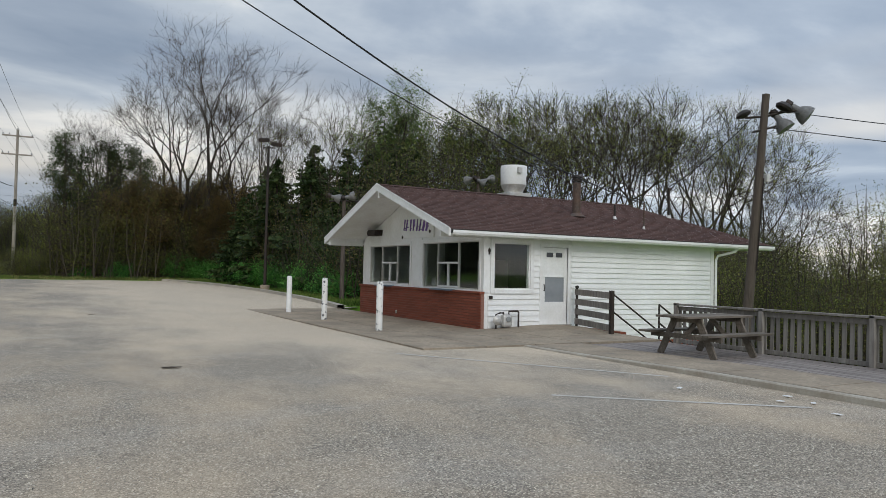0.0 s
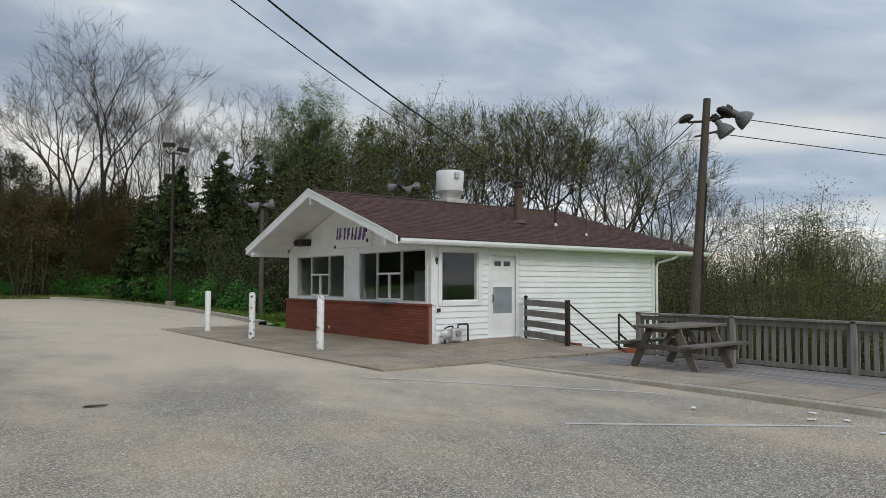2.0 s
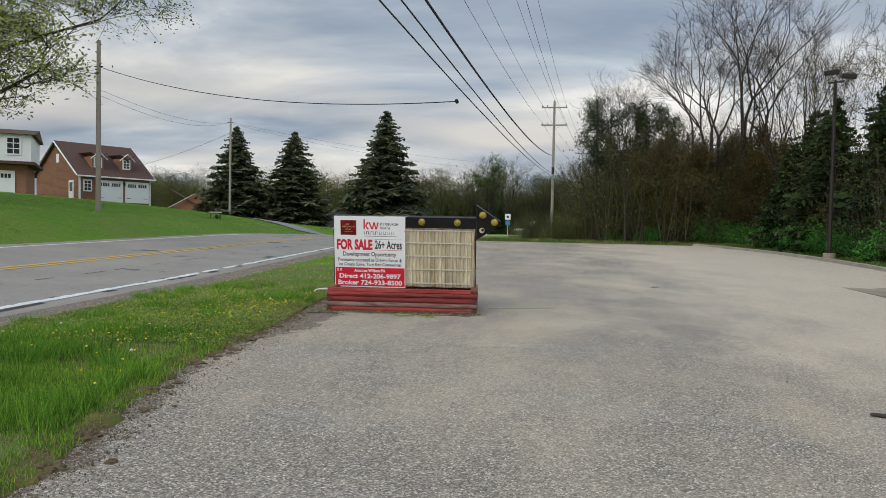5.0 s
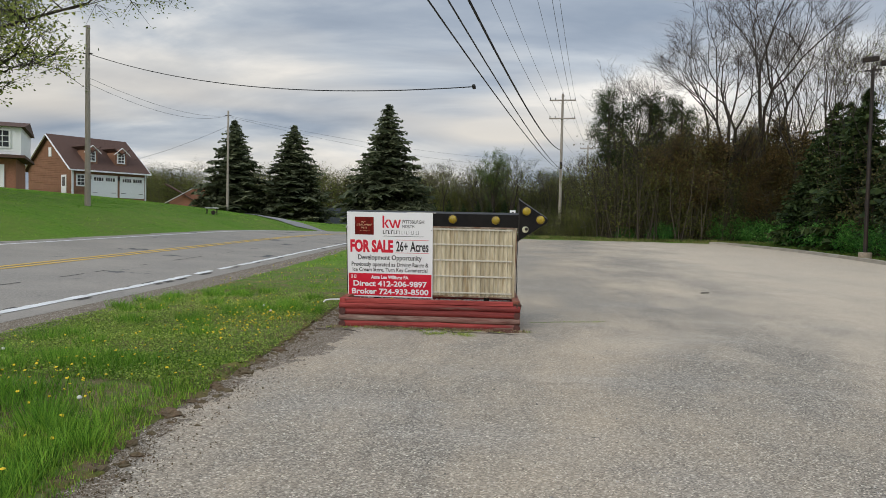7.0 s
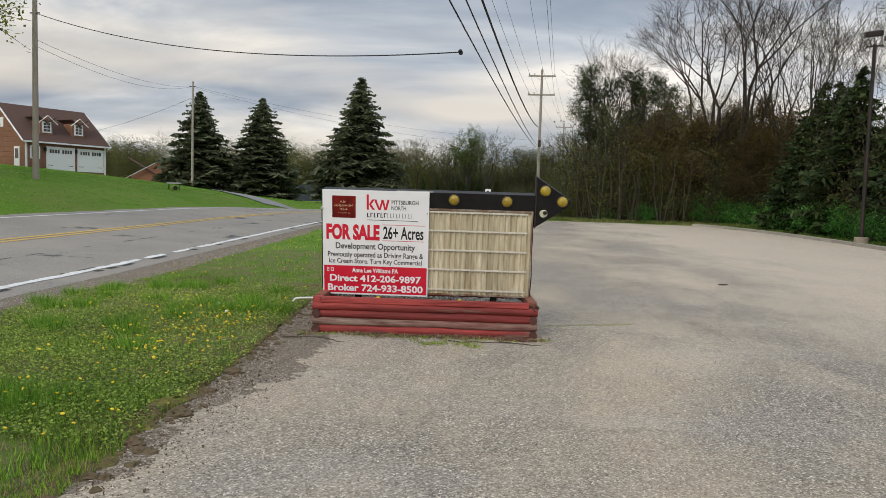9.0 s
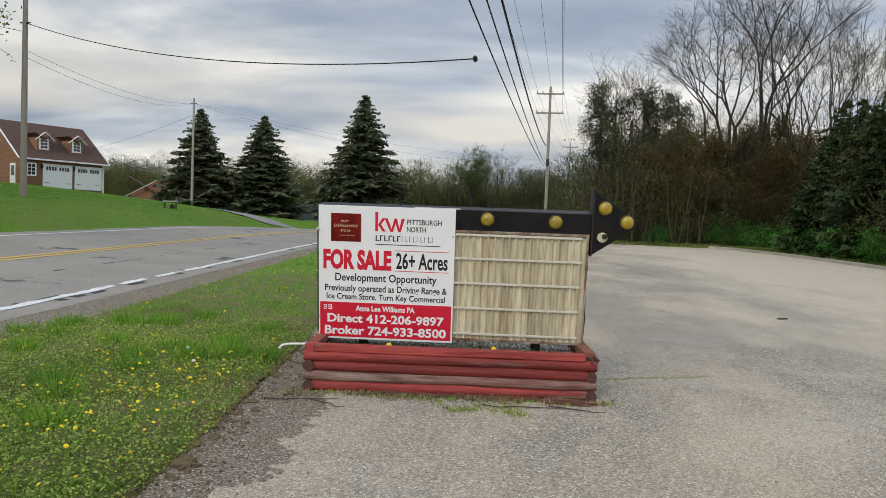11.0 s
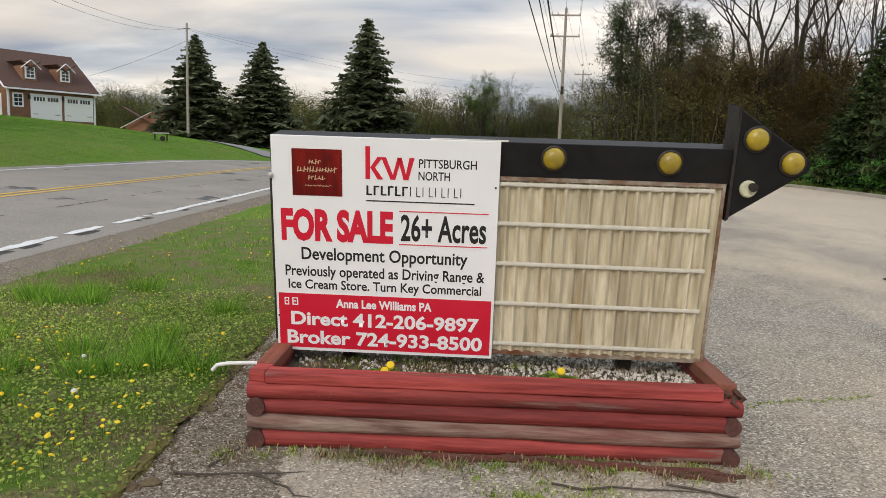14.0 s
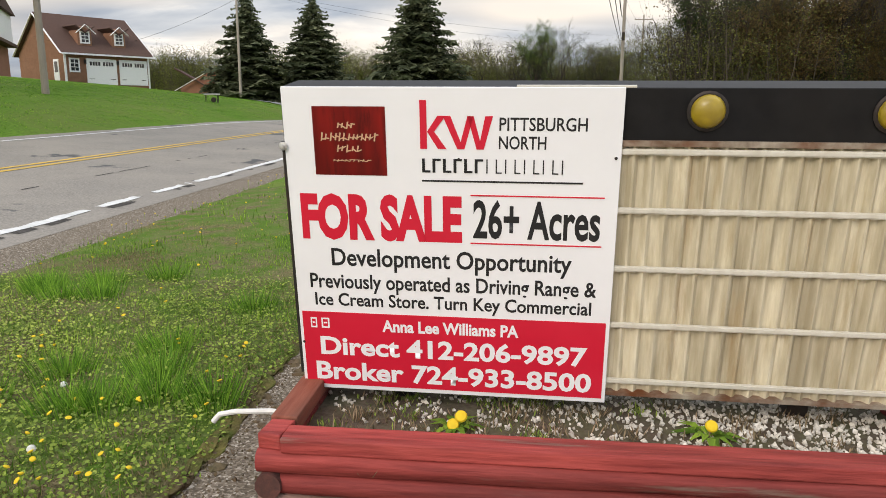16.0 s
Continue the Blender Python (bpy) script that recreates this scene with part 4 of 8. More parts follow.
# bargeboards, fascia, gutter
for ye in (EY0, EY1):
    g = Geo()
    s = 1 if ye == EY0 else -1
    n = 0
    pts = [(ye - s * 0.02, EAVE_Z + 0.02), (RIDGE_Y, RIDGE_Z + 0.025), (RIDGE_Y, RIDGE_Z - 0.18), (ye - s * 0.02, EAVE_Z - 0.16)]
    g.v = [(EX0 - 0.035, y, z) for y, z in pts] + [(EX0 + 0.01, y, z) for y, z in pts]
    g.f = [(0, 1, 2, 3), (7, 6, 5, 4)] + [(i, 4 + i, 4 + (i + 1) % 4, (i + 1) % 4) for i in range(4)]
    part("bargeboard", g, WHITE_PAINT, roof, "white gable bargeboard")
    g = Geo()
    pts = [(ye - s * 0.03, EAVE_Z + 0.045), (RIDGE_Y, RIDGE_Z + 0.05), (RIDGE_Y, RIDGE_Z + 0.02), (ye - s * 0.03, EAVE_Z + 0.01)]
    g.v = [(EX0 - 0.05, y, z) for y, z in pts] + [(EX0 - 0.036, y, z) for y, z in pts]
    g.f = [(0, 1, 2, 3), (7, 6, 5, 4)] + [(i, 4 + i, 4 + (i + 1) % 4, (i + 1) % 4) for i in range(4)]
    part("drip_edge", g, WHITE_PAINT, roof)
g = Geo()
prof = [(0, 0), (-0.09, 0.0), (-0.12, 0.05), (-0.12, 0.11), (-0.105, 0.11), (-0.105, 0.055), (-0.085, 0.018), (0, 0.018)]
n = len(prof)
for x in (EX0 + 0.02, EX1 - 0.02):
    g.v += [(x, EY0 + y, EAVE_Z - 0.13 + z) for y, z in prof]
g.f = [(i, (i + 1) % n, n + (i + 1) % n, n + i) for i in range(n)] + [tuple(range(n)), tuple(reversed(range(n, 2 * n)))]
part("gutter", g, WHITE_PAINT, roof, "white metal gutter")
part("drip_strip", Geo().box(EX0 + 0.02, EY0 - 0.06, EAVE_Z - 0.012, EX1, EY0 + 0.01, EAVE_Z + 0.012), METAL_DARK, roof, "dark roof edge strip")
part("fascia", Geo().box(EX0 + 0.02, EY0, EAVE_Z - 0.15, EX1, EY0 + 0.02, EAVE_Z + 0.0), WHITE_PAINT, roof)
part("soffit", Geo().box(WX0, EY0 + 0.02, EAVE_Z - 0.125, EX1 - 0.01, WY0 + 0.02, EAVE_Z - 0.105), WHITE_PAINT, roof)
part("soffit", Geo().box(WX1, WY0 + 0.03, EAVE_Z - 0.125, EX1 - 0.01, EY1 - 0.02, EAVE_Z - 0.105), WHITE_PAINT, roof)
# outrigger beam ends under the gable overhang
for y, z in ((RIDGE_Y, RIDGE_Z - 0.29), (EY0 + 0.55, roof_z(EY0 + 0.55) - 0.24), (EY1 - 0.30, roof_z(EY1 - 0.30) - 0.22)):
    part("outrigger_beam", Geo().box(EX0 + 0.02, y - 0.05, z - 0.10, WX0, y + 0.05, z + 0.14), WHITE_PAINT, building, bevel=0.006)
part("boxed_eave", Geo().box(EX0 + 0.03, EY1 - 0.40, EAVE_Z - 0.17, WX0 + 0.5, EY1 - 0.02, EAVE_Z - 0.11), WHITE_PAINT, building)
# downspout
part("downspout", Geo().tube([(23.55, EY0 - 0.05, 2.38), (23.5, EY0 + 0.05, 2.27), (23.12, WY0 - 0.06, 2.13), (23.02, WY0 - 0.07, 2.0), (23.02, WY0 - 0.07, -0.9)], 0.04, 8), WHITE_PAINT, building, "white downspout", smooth=True)

# door
door = new("door")
door.parent = building
door["label"] = "white half-glazed door, closed"
x0, x1, z0, z1 = DOOR
yf = WY0 + 0.02
for nm, q in (("casing", (x0 - 0.11, x0, z0 - 0.01, z1 + 0.10)), ("casing", (x1, x1 + 0.11, z0 - 0.01, z1 + 0.10)), ("casing", (x0, x1, z1, z1 + 0.10))):
    part(nm, Geo().box(q[0], WY0 - 0.035, q[2], q[1], WY0 + 0.05, q[3]), WHITE_PAINT, door, bevel=0.005)
g = Geo()
wall_with_holes(g, True, x0 + 0.004, x1 - 0.004, z0, z1 - 0.004, yf, yf + 0.04, [(x0 + 0.10, x1 - 0.10, 0.72, 2.06)])
part("door_leaf", g, WHITE_PAINT, door)
part("pane", Geo().box(x0 + 0.10, yf + 0.012, 0.72, x1 - 0.10, yf + 0.03, 1.38), PANE_GREY, door, "grey lower pane")
# the upper pane is an opaque white fill
part("panel", Geo().box(x0 + 0.10, yf + 0.010, 1.41, x1 - 0.10, yf + 0.03, 2.06), WHITE_PAINT, door, "pale upper pane")
part("rail", Geo().box(x0 + 0.10, yf - 0.008, 1.38, x1 - 0.10, yf + 0.02, 1.41), WHITE_PAINT, door)
for a in (0.15, 0.46):
    part("small_pane", Geo().box(x0 + a, yf + 0.000, 1.92, x0 + a + 0.21, yf + 0.009, 2.04), PANE_DARK, door, "small dark upper pane")
part("handle", Geo().tube([(x0 + 0.06, yf - 0.005, 1.18), (x0 + 0.06, yf - 0.05, 1.17), (x0 + 0.06, yf - 0.05, 1.03), (x0 + 0.06, yf - 0.005, 1.02)], 0.012, 8), METAL_DARK, door, "black pull handle", smooth=True)
part("threshold", Geo().box(x0 - 0.1, WY0 - 0.09, 0.09, x1 + 0.1, WY0 + 0.03, 0.128), METAL_GREY, door)
# wall lamp and meter box beside the side window, bracket on the gable
part("thermometer", Geo().box(14.66, WY0 - 0.05, 1.93, 14.70, WY0 - 0.036, 2.10).box(14.645, WY0 - 0.055, 2.0, 14.715, WY0 - 0.036, 2.06), METAL_DARK, building, "small black wall bracket")
part("outlet_box", Geo().box(14.70, WY0 - 0.07, 0.80, 14.79, WY0 - 0.02, 0.88), METAL_DARK, building, "black outlet box", bevel=0.006)
part("security_light", Geo().prism([(5.02, 2.60), (5.62, 2.60), (5.70, 2.74), (5.55, 2.80), (4.98, 2.80)], WX0 - 0.28, WX0 - 0.0, Matrix(((0, 0, 1, 0), (1, 0, 0, 0), (0, 1, 0, 0), (0, 0, 0, 1)))), METAL_DARK, building, "black wedge light under the gable", bevel=0.02)
# faded name board on the gable, its name left as strokes
board = part("name_board", Geo().box(WX0 - 0.05, 1.42, 2.46, WX0 - 0.005, 3.52, 3.12), WHITE_PAINT, building, "white name board with faded purple strokes")
g = Geo()
rs = random.Random(8)
for k in range(8):
    y = 3.34 - k * 0.215
    h = 0.36
    zb = 2.68 - k * 0.008
    for q in range(2):
        g.beam((WX0 - 0.056, y + rs.uniform(-0.05, 0.05), zb + 0.02), (WX0 - 0.056, y - rs.uniform(0.02, 0.12), zb + h), 0.05, 0.01, (1, 0, 0))
    g.beam((WX0 - 0.056, y, zb + rs.uniform(0.05, 0.2)), (WX0 - 0.056, y - 0.13, zb + rs.uniform(0.05, 0.2)), 0.03, 0.01, (1, 0, 0))
part("strokes", g, PURPLE, board)
g = Geo()
for y, z in ((1.62, 2.62), (1.68, 2.9), (3.4, 2.5)):
    g.lathe([(0.05, 0), (0.06, 0.01), (0.02, 0.015)], pose(WX0 - 0.052, y, z, 0, -90, 0), 7)
part("stains", g, METAL_DARK, board)


# gas meter
def gas_meter():
    t = thing("gas_meter", "grey gas meter with black pipes beside the stand", "gas meter", pose(14.75, WY0 - 0.22, 0.0))
    part("body", Geo().box(0.22, -0.10, 0.10, 0.50, 0.08, 0.42), METAL_GREY, t, bevel=0.05)
    part("dial", Geo().lathe([(0.07, 0), (0.07, 0.03), (0.05, 0.035)], pose(0.36, -0.10, 0.30, 90, 0, 0), 16), LAMP_LENS, t, "round meter dial")
    part("regulator", Geo().lathe([(0.02, -0.05), (0.11, -0.02), (0.13, 0.0), (0.11, 0.02), (0.05, 0.07)], pose(0.05, -0.06, 0.28, 90, 0, 0), 18), METAL_GREY, t, smooth=True)
    part("pipe", Geo().tube([(0.05, 0, 0.0), (0.05, 0, 0.42), (0.18, 0, 0.46), (0.28, 0, 0.46), (0.28, 0, 0.40)], 0.022, 8), METAL_DARK, t, smooth=True)
    part("pipe", Geo().tube([(0.44, 0, 0.40), (0.44, 0, 0.50), (0.72, 0, 0.50), (0.74, 0, 0.46), (0.74, 0, 0.0)], 0.024, 8), METAL_DARK, t, smooth=True)
    return t


gas_meter()


# things on the roof
def exhaust_fan(x, y):
    zb = roof_z(y)
    t = thing("exhaust_fan", "white drum kitchen exhaust fan on a metal curb", "exhaust fan", pose(x, y, 0))
    part("curb", Geo().box(-0.42, -0.40, zb - 0.2, 0.42, 0.40, zb + 0.25), METAL_GREY, t, bevel=0.01)
    part("cone", Geo().lathe([(0.30, zb + 0.25), (0.31, zb + 0.32), (0.38, zb + 0.42), (0.415, zb + 0.52)], None, 28), METAL_GREY, t, smooth=True)
    part("drum", Geo().lathe([(0.415, zb + 0.52), (0.425, zb + 0.54), (0.44, zb + 1.10), (0.43, zb + 1.15), (0.28, zb + 1.16), (0.26, zb + 1.08)], None, 28), WHITE_PAINT, t, smooth=True)
    part("box", Geo().box(-0.16, -0.50, zb + 0.88, 0.0, -0.41, zb + 1.06), METAL_GREY, t, "grey switch box", bevel=0.008)
    part("latch", Geo().box(0.28, -0.36, zb + 0.62, 0.35, -0.30, zb + 0.80), METAL_DARK, t)


exhaust_fan(18.35, 3.0)


def flue(x, y, r, h, name, label, mat, cap=True):
    zb = roof_z(y)
    t = thing(name, label, "pipe", pose(x, y, 0))
    part("pipe", Geo().tube([(0, 0, zb - 0.15), (0, 0, zb + h)], r, 14), mat, t, smooth=True)
    part("flashing", Geo().lathe([(r * 2.2, zb - 0.03), (r * 1.25, zb + 0.07), (r * 1.05, zb + 0.09)], None, 14), METAL_GREY if not cap else mat, t, smooth=True)
    if cap:
        part("cap", Geo().lathe([(r * 1.05, zb + h - 0.16), (r * 1.35, zb + h - 0.12), (r * 1.35, zb + h - 0.06), (r * 1.1, zb + h - 0.05), (r * 1.1, zb + h - 0.02), (r * 1.5, zb + h), (r * 1.2, zb + h + 0.06)], None, 16), METAL_DARK, t, "dark vented cap", smooth=True)


flue(19.0, 0.55, 0.125, 1.18, "roof_flue", "sooty brown metal roof flue with dark cap", METAL_RUST)
flue(20.5, 0.5, 0.035, 0.45, "vent_pipe", "thin black vent pipe on the roof", METAL_DARK, False)
flue(23.6, 1.2, 0.045, 1.05, "vent_pipe", "thin black pipe with cross arm on the roof", METAL_DARK, False)
flue(20.72, -0.54, 0.025, 3.69 - roof_z(-0.54), "service_mast", "thin electric service mast behind the flue", METAL_RUST, False)


# ---- paving by the building ----
def slab_row(parent, xs, ys, zf, mat, gap=0.012, thick=0.22):
    for xa, xb in zip(xs, xs[1:]):
        for ya, yb in zip(ys, ys[1:]):
            g = Geo()
            q = [(xa + gap, ya + gap), (xb - gap, ya + gap), (xb - gap, yb - gap), (xa + gap, yb - gap)]
            g.v = [(x, y, zf(x, y) - thick) for x, y in q] + [(x, y, zf(x, y)) for x, y in q]
            g.f = [(3, 2, 1, 0), (4, 5, 6, 7)] + [(i, (i + 1) % 4, 4 + (i + 1) % 4, 4 + i) for i in range(4)]
            part("slab", g, mat, parent)


def apron_z(x, y):
    return 0.034 + 0.08 * float(smooth01((x - 13.2) / 2.6)) * float(smooth01((y + 4.2) / 2.2)) * float(smooth01((17.2 - abs(x - 0)) / 0.01 + 1)) * float(smooth01((x - 14.3) / 1.2))


apron = tagged(part("apron", Geo().box(11.55, -4.6, -0.3, 17.1, WY0, -0.09).box(11.55, WY0, -0.3, WX0, 8.9, -0.09), CONCRETE), "stained concrete apron around the stand", "concrete apron", kind="structure")
slab_row(apron, [11.0, 12.2, 13.4, WX0 - 0.1], [-1.25, 0.6, 2.5, 4.4, 6.4, 8.9], apron_z, CONCRETE)
slab_row(apron, [11.0, 12.4, 13.6, 14.8, 16.0, 17.1], [-4.75, -3.5, -2.4, WY0 - 0.02], apron_z, CONCRETE)
walkway = tagged(part("walkway", Geo().box(13.42, -15.0, -0.3, 14.75, -4.76, -0.08), CONCRETE), "concrete walk with a worn kerb edge", "walkway", kind="structure")
slab_row(walkway, [13.42, 14.75], [-15.5 + 1.53 * k for k in range(8)], lambda x, y: 0.03 + 0.06 * float(smooth01((-y - 5) / 5)), CONCRETE)
g = Geo()
for k in range(14):
    ya, yb = -4.77 - k * 0.77, -4.77 - (k + 1) * 0.77
    za, zb = (0.028 + 0.06 * float(smooth01((-y - 5) / 5)) for y in (ya, yb))
    n = len(g.v)
    g.v += [(13.27, ya, -0.2), (13.27, yb, -0.2), (13.29, yb, zb - 0.015), (13.29, ya, za - 0.015), (13.31, yb, zb), (13.31, ya, za), (13.41, yb, zb), (13.41, ya, za)]
    g.f += [(n, n + 1, n + 2, n + 3), (n + 3, n + 2, n + 4, n + 5), (n + 5, n + 4, n + 6, n + 7)]
kerb = tagged(part("kerb", g, KERB), "worn concrete kerb with a weathered edge", "kerb", kind="structure")
deck = tagged(part("deck", Geo().box(14.78, -15.4, -0.25, 17.0, -4.9, -0.05), WOOD_DECK), "weathered purplish-grey timber deck", "deck", kind="structure")
deck_mesh = mesh_of("board", Geo().box(0, 0, 0, 0.137, 10.5, 0.035), WOOD_DECK)
for k in range(15):
    b = new("board", deck_mesh)
    b.parent = deck
    b.matrix_basis = pose(14.785 + k * 0.147, -15.4, -0.03 + 0.002 * (k % 3))


def bollard(x, y, h, lean):
    t = thing("bollard", "white painted steel bollard with flaking paint", "bollard", pose(x, y, 0.0, lean, 0, 0), "bollards before the stand")
    n = 20
    part("post", Geo().lathe([(0.082, -0.05), (0.082, h - 0.05), (0.072, h - 0.015), (0.045, h), (0.0, h + 0.004)], None, n), WHITE_WORN if lean else WHITE_PAINT, t, smooth=True)
    part("footing", Geo().lathe([(0.20, -0.05), (0.19, 0.024), (0.10, 0.04)], None, 12), CONCRETE, t)


bollard(11.85, -0.86, 1.20, 0.3)
bollard(11.85, 2.93, 1.22, 0.4)
bollard(11.9, 6.4, 1.22, 0)


# ---- landing guard, steps and rails ----
def landing_guard():
    p0, p1 = Vector((17.35, -1.45, 0)), Vector((16.75, -3.45, 0))
    t = thing("landing_guard", "grey painted wooden guard rail beside the door", "railing", pose(0, 0, 0))
    for k in range(4):
        z = 0.22 + k * 0.26
        part("board", Geo().beam(p0 + Vector((0, 0, z)), p1 + Vector((0, 0, z - 0.02)), 0.04, 0.155), WOOD_GREY, t)
    part("post", Geo().beam(p1 + Vector((0.03, -0.03, -0.1)), p1 + Vector((0.03, -0.03, 1.10)), 0.09, 0.09, (1, 0, 0)), METAL_DARK, t, "black steel post")
    part("post", Geo().beam(p0 + Vector((0.05, 0, 0.0)), p0 + Vector((0.05, 0, 1.08)), 0.05, 0.05, (1, 0, 0)), METAL_DARK, t, "black steel post")
    part("finial", Geo().lathe([(0.02, 1.08), (0.05, 1.11), (0.05, 1.15), (0.0, 1.18)], pose(p0.x + 0.05, p0.y, 0), 10), METAL_DARK, t, smooth=True)


landing_guard()


def stair_rail(y, x0, z0, x1, z1, posts):
    t = thing("stair_handrail", "black steel handrail descending beside the steps", "handrail", pose(0, 0, 0), "handrails of the steps")
    for dz in (0, -0.42):
        part("rail", Geo().tube([(x0, y, z0 + dz), (x1, y, z1 + dz)], 0.022, 8), METAL_DARK, t, smooth=True)
    for x in posts:
        z = z0 + (z1 - z0) * (x - x0) / (x1 - x0)
        part("post", Geo().tube([(x, y, z - 1.05), (x, y, z)], 0.022, 8), METAL_DARK, t, smooth=True)


stair_rail(-3.5, 16.8, 1.02, 19.3, -0.5, (16.8, 19.25))
stair_rail(-4.65, 17.15, 0.82, 19.5, -0.6, (17.15, 19.45))
steps = thing("steps", "concrete steps going down to the lower ground", "steps", pose(0, 0, 0), kind="structure")
for k in range(8):
    part("step", Geo().box(17.1 + k * 0.30, -4.7, -1.7, 17.1 + (k + 1) * 0.30, -3.45, -0.06 - k * 0.18), CONCRETE, steps)
part("retaining_wall", Geo().box(17.1, -3.44, -1.7, 17.3, WY0 - 0.03, 0.09), BRICK, steps, "red brick retaining wall")


# ---- deck fence ----
def deck_fence():
    t = thing("deck_fence", "weathered grey wooden picket railing along the deck", "fence", pose(0, 0, 0))
    y0, y1, x = -15.4, -5.25, 17.05
    zb = -0.04
    part("cap_rail", Geo().box(x - 0.09, y0, zb + 0.88, x + 0.05, y1, zb + 0.92), WOOD_GREY, t, bevel=0.004)
    part("top_rail", Geo().box(x - 0.02, y0, zb + 0.77, x + 0.02, y1, zb + 0.86), WOOD_GREY, t)
    part("bottom_rail", Geo().box(x - 0.02, y0, zb + 0.06, x + 0.02, y1, zb + 0.14), WOOD_GREY, t)
    for y in (-5.3, -7.45, -9.6, -11.8, -14.0):
        part("post", Geo().box(x - 0.09, y - 0.045, zb - 0.3, x - 0.02, y + 0.045, zb + 0.93), WOOD_GREY, t, bevel=0.005)
    pm = mesh_of("picket", Geo().box(0.02, -0.036, zb - 0.10, 0.042, 0.036, zb + 0.84), WOOD_GREY)
    rs = random.Random(2)
    for k in range(70):
        ob = new("picket", pm)
        ob.parent = t
        ob.matrix_basis = pose(x, y1 - 0.08 - k * 0.143, rs.uniform(-0.03, 0.01), rs.uniform(-1.2, 1.2), 0, 0)


deck_fence()


def picnic_table(x, y, z, turn):
    t = thing("picnic_table", "weathered brown-grey wooden picnic table with attached benches", "picnic table", pose(x, y, z, 0, 0, turn))
    L = 0.92
    for k in range(5):
        part("tabletop_board", Geo().box(-L, -0.37 + k * 0.15, 0.72, L, -0.37 + k * 0.15 + 0.14, 0.76), WOOD_TABLE, t, bevel=0.004)
    for s in (-1, 1):
        for k in range(2):
            yb = s * 0.66 + (k - 1) * 0.14
            part("bench_board", Geo().box(-L, yb, 0.42, L, yb + 0.13, 0.46), WOOD_TABLE, t, bevel=0.004)
    for xs in (-0.55, 0.55):
        part("bench_support", Geo().box(xs - 0.02, -0.80, 0.33, xs + 0.02, 0.80, 0.42), WOOD_TABLE, t)
        part("top_support", Geo().box(xs + 0.02, -0.36, 0.63, xs + 0.06, 0.36, 0.72), WOOD_TABLE, t)
        for s in (-1, 1):
            part("leg", Geo().beam((xs + 0.04, s * 0.62, 0.0), (xs + 0.04, s * 0.25, 0.72), 0.13, 0.04, (1, 0, 0)), WOOD_TABLE, t)
        part("brace", Geo().beam((xs, 0, 0.38), (xs * 0.25, 0, 0.72), 0.09, 0.04, (0, 1, 0)), WOOD_TABLE, t)


picnic_table(15.65, -7.25, 0.005, 2)


# ---- roadside sign and its planter ----
SIGN = pose(0, 0, 1.581, 8.1, 0, 4.4)
sign = thing("roadside_sign", "old black arrow sign cabinet with yellowed ribbed face", "sign", SIGN)
W = 2.42
g = Geo().box(-0.012, 0.03, -1.20, W - 0.02, 0.24, -0.195)
part("cabinet", g, CAB_BLACK, sign, "black metal cabinet", bevel=0.006)
g = Geo().box(-0.012, 0.0, -0.19, W + 0.03, 0.22, -0.004)
part("arrow_shaft", g, CAB_BLACK, sign, "black arrow shaft", bevel=0.004)
part("trim_strip", Geo().box(0.85, -0.002, -0.0035, 1.26, 0.02, 0.003), TRACK, sign, "pale metal top edge")
M_XZ = Matrix(((1, 0, 0, 0), (0, 0, 1, 0), (0, 1, 0, 0), (0, 0, 0, 1)))
g = Geo().prism([(2.43, -0.365), (2.81, -0.105), (2.818, -0.055), (2.43, 0.20)], -0.008, 0.16, M_XZ)
part("arrow_head", g, CAB_BLACK, sign, "black arrow head box", bevel=0.006)
part("rim", Geo().prism([(2.415, -0.38), (2.43, -0.37), (2.43, 0.205), (2.415, 0.215)], -0.018, 0.165, M_XZ), METAL_DARK, sign)
for u, w, y, mat in ((1.50, -0.082, 0.0, BULB_Y), (2.10, -0.085, 0.0, BULB_Y), (2.523, 0.052, -0.008, BULB_Y), (2.718, -0.065, -0.008, BULB_Y)):
    part("bulb_rim", Geo().lathe([(0.068, 0), (0.070, 0.008), (0.062, 0.012)], pose(u, y, w, 90, 0, 0), 20), METAL_DARK, sign)
    part("bulb", Geo().lathe([(0.056, 0.004), (0.058, 0.014), (0.050, 0.03), (0.03, 0.042), (0.004, 0.046)], pose(u, y, w, 90, 0, 0), 20), mat, sign, "yellow round bulb", smooth=True)
part("bulb", Geo().lathe([(0.045, 0), (0.045, 0.012), (0.038, 0.02), (0.01, 0.022)], pose(2.512, -0.008, -0.205, 90, 0, 0), 18), BULB_W, sign, "broken pale bulb", smooth=True)
part("socket", Geo().lathe([(0.02, 0), (0.024, 0.03), (0.0, 0.032)], pose(2.525, -0.028, -0.19, 90, 0, 0), 10), METAL_DARK, sign)
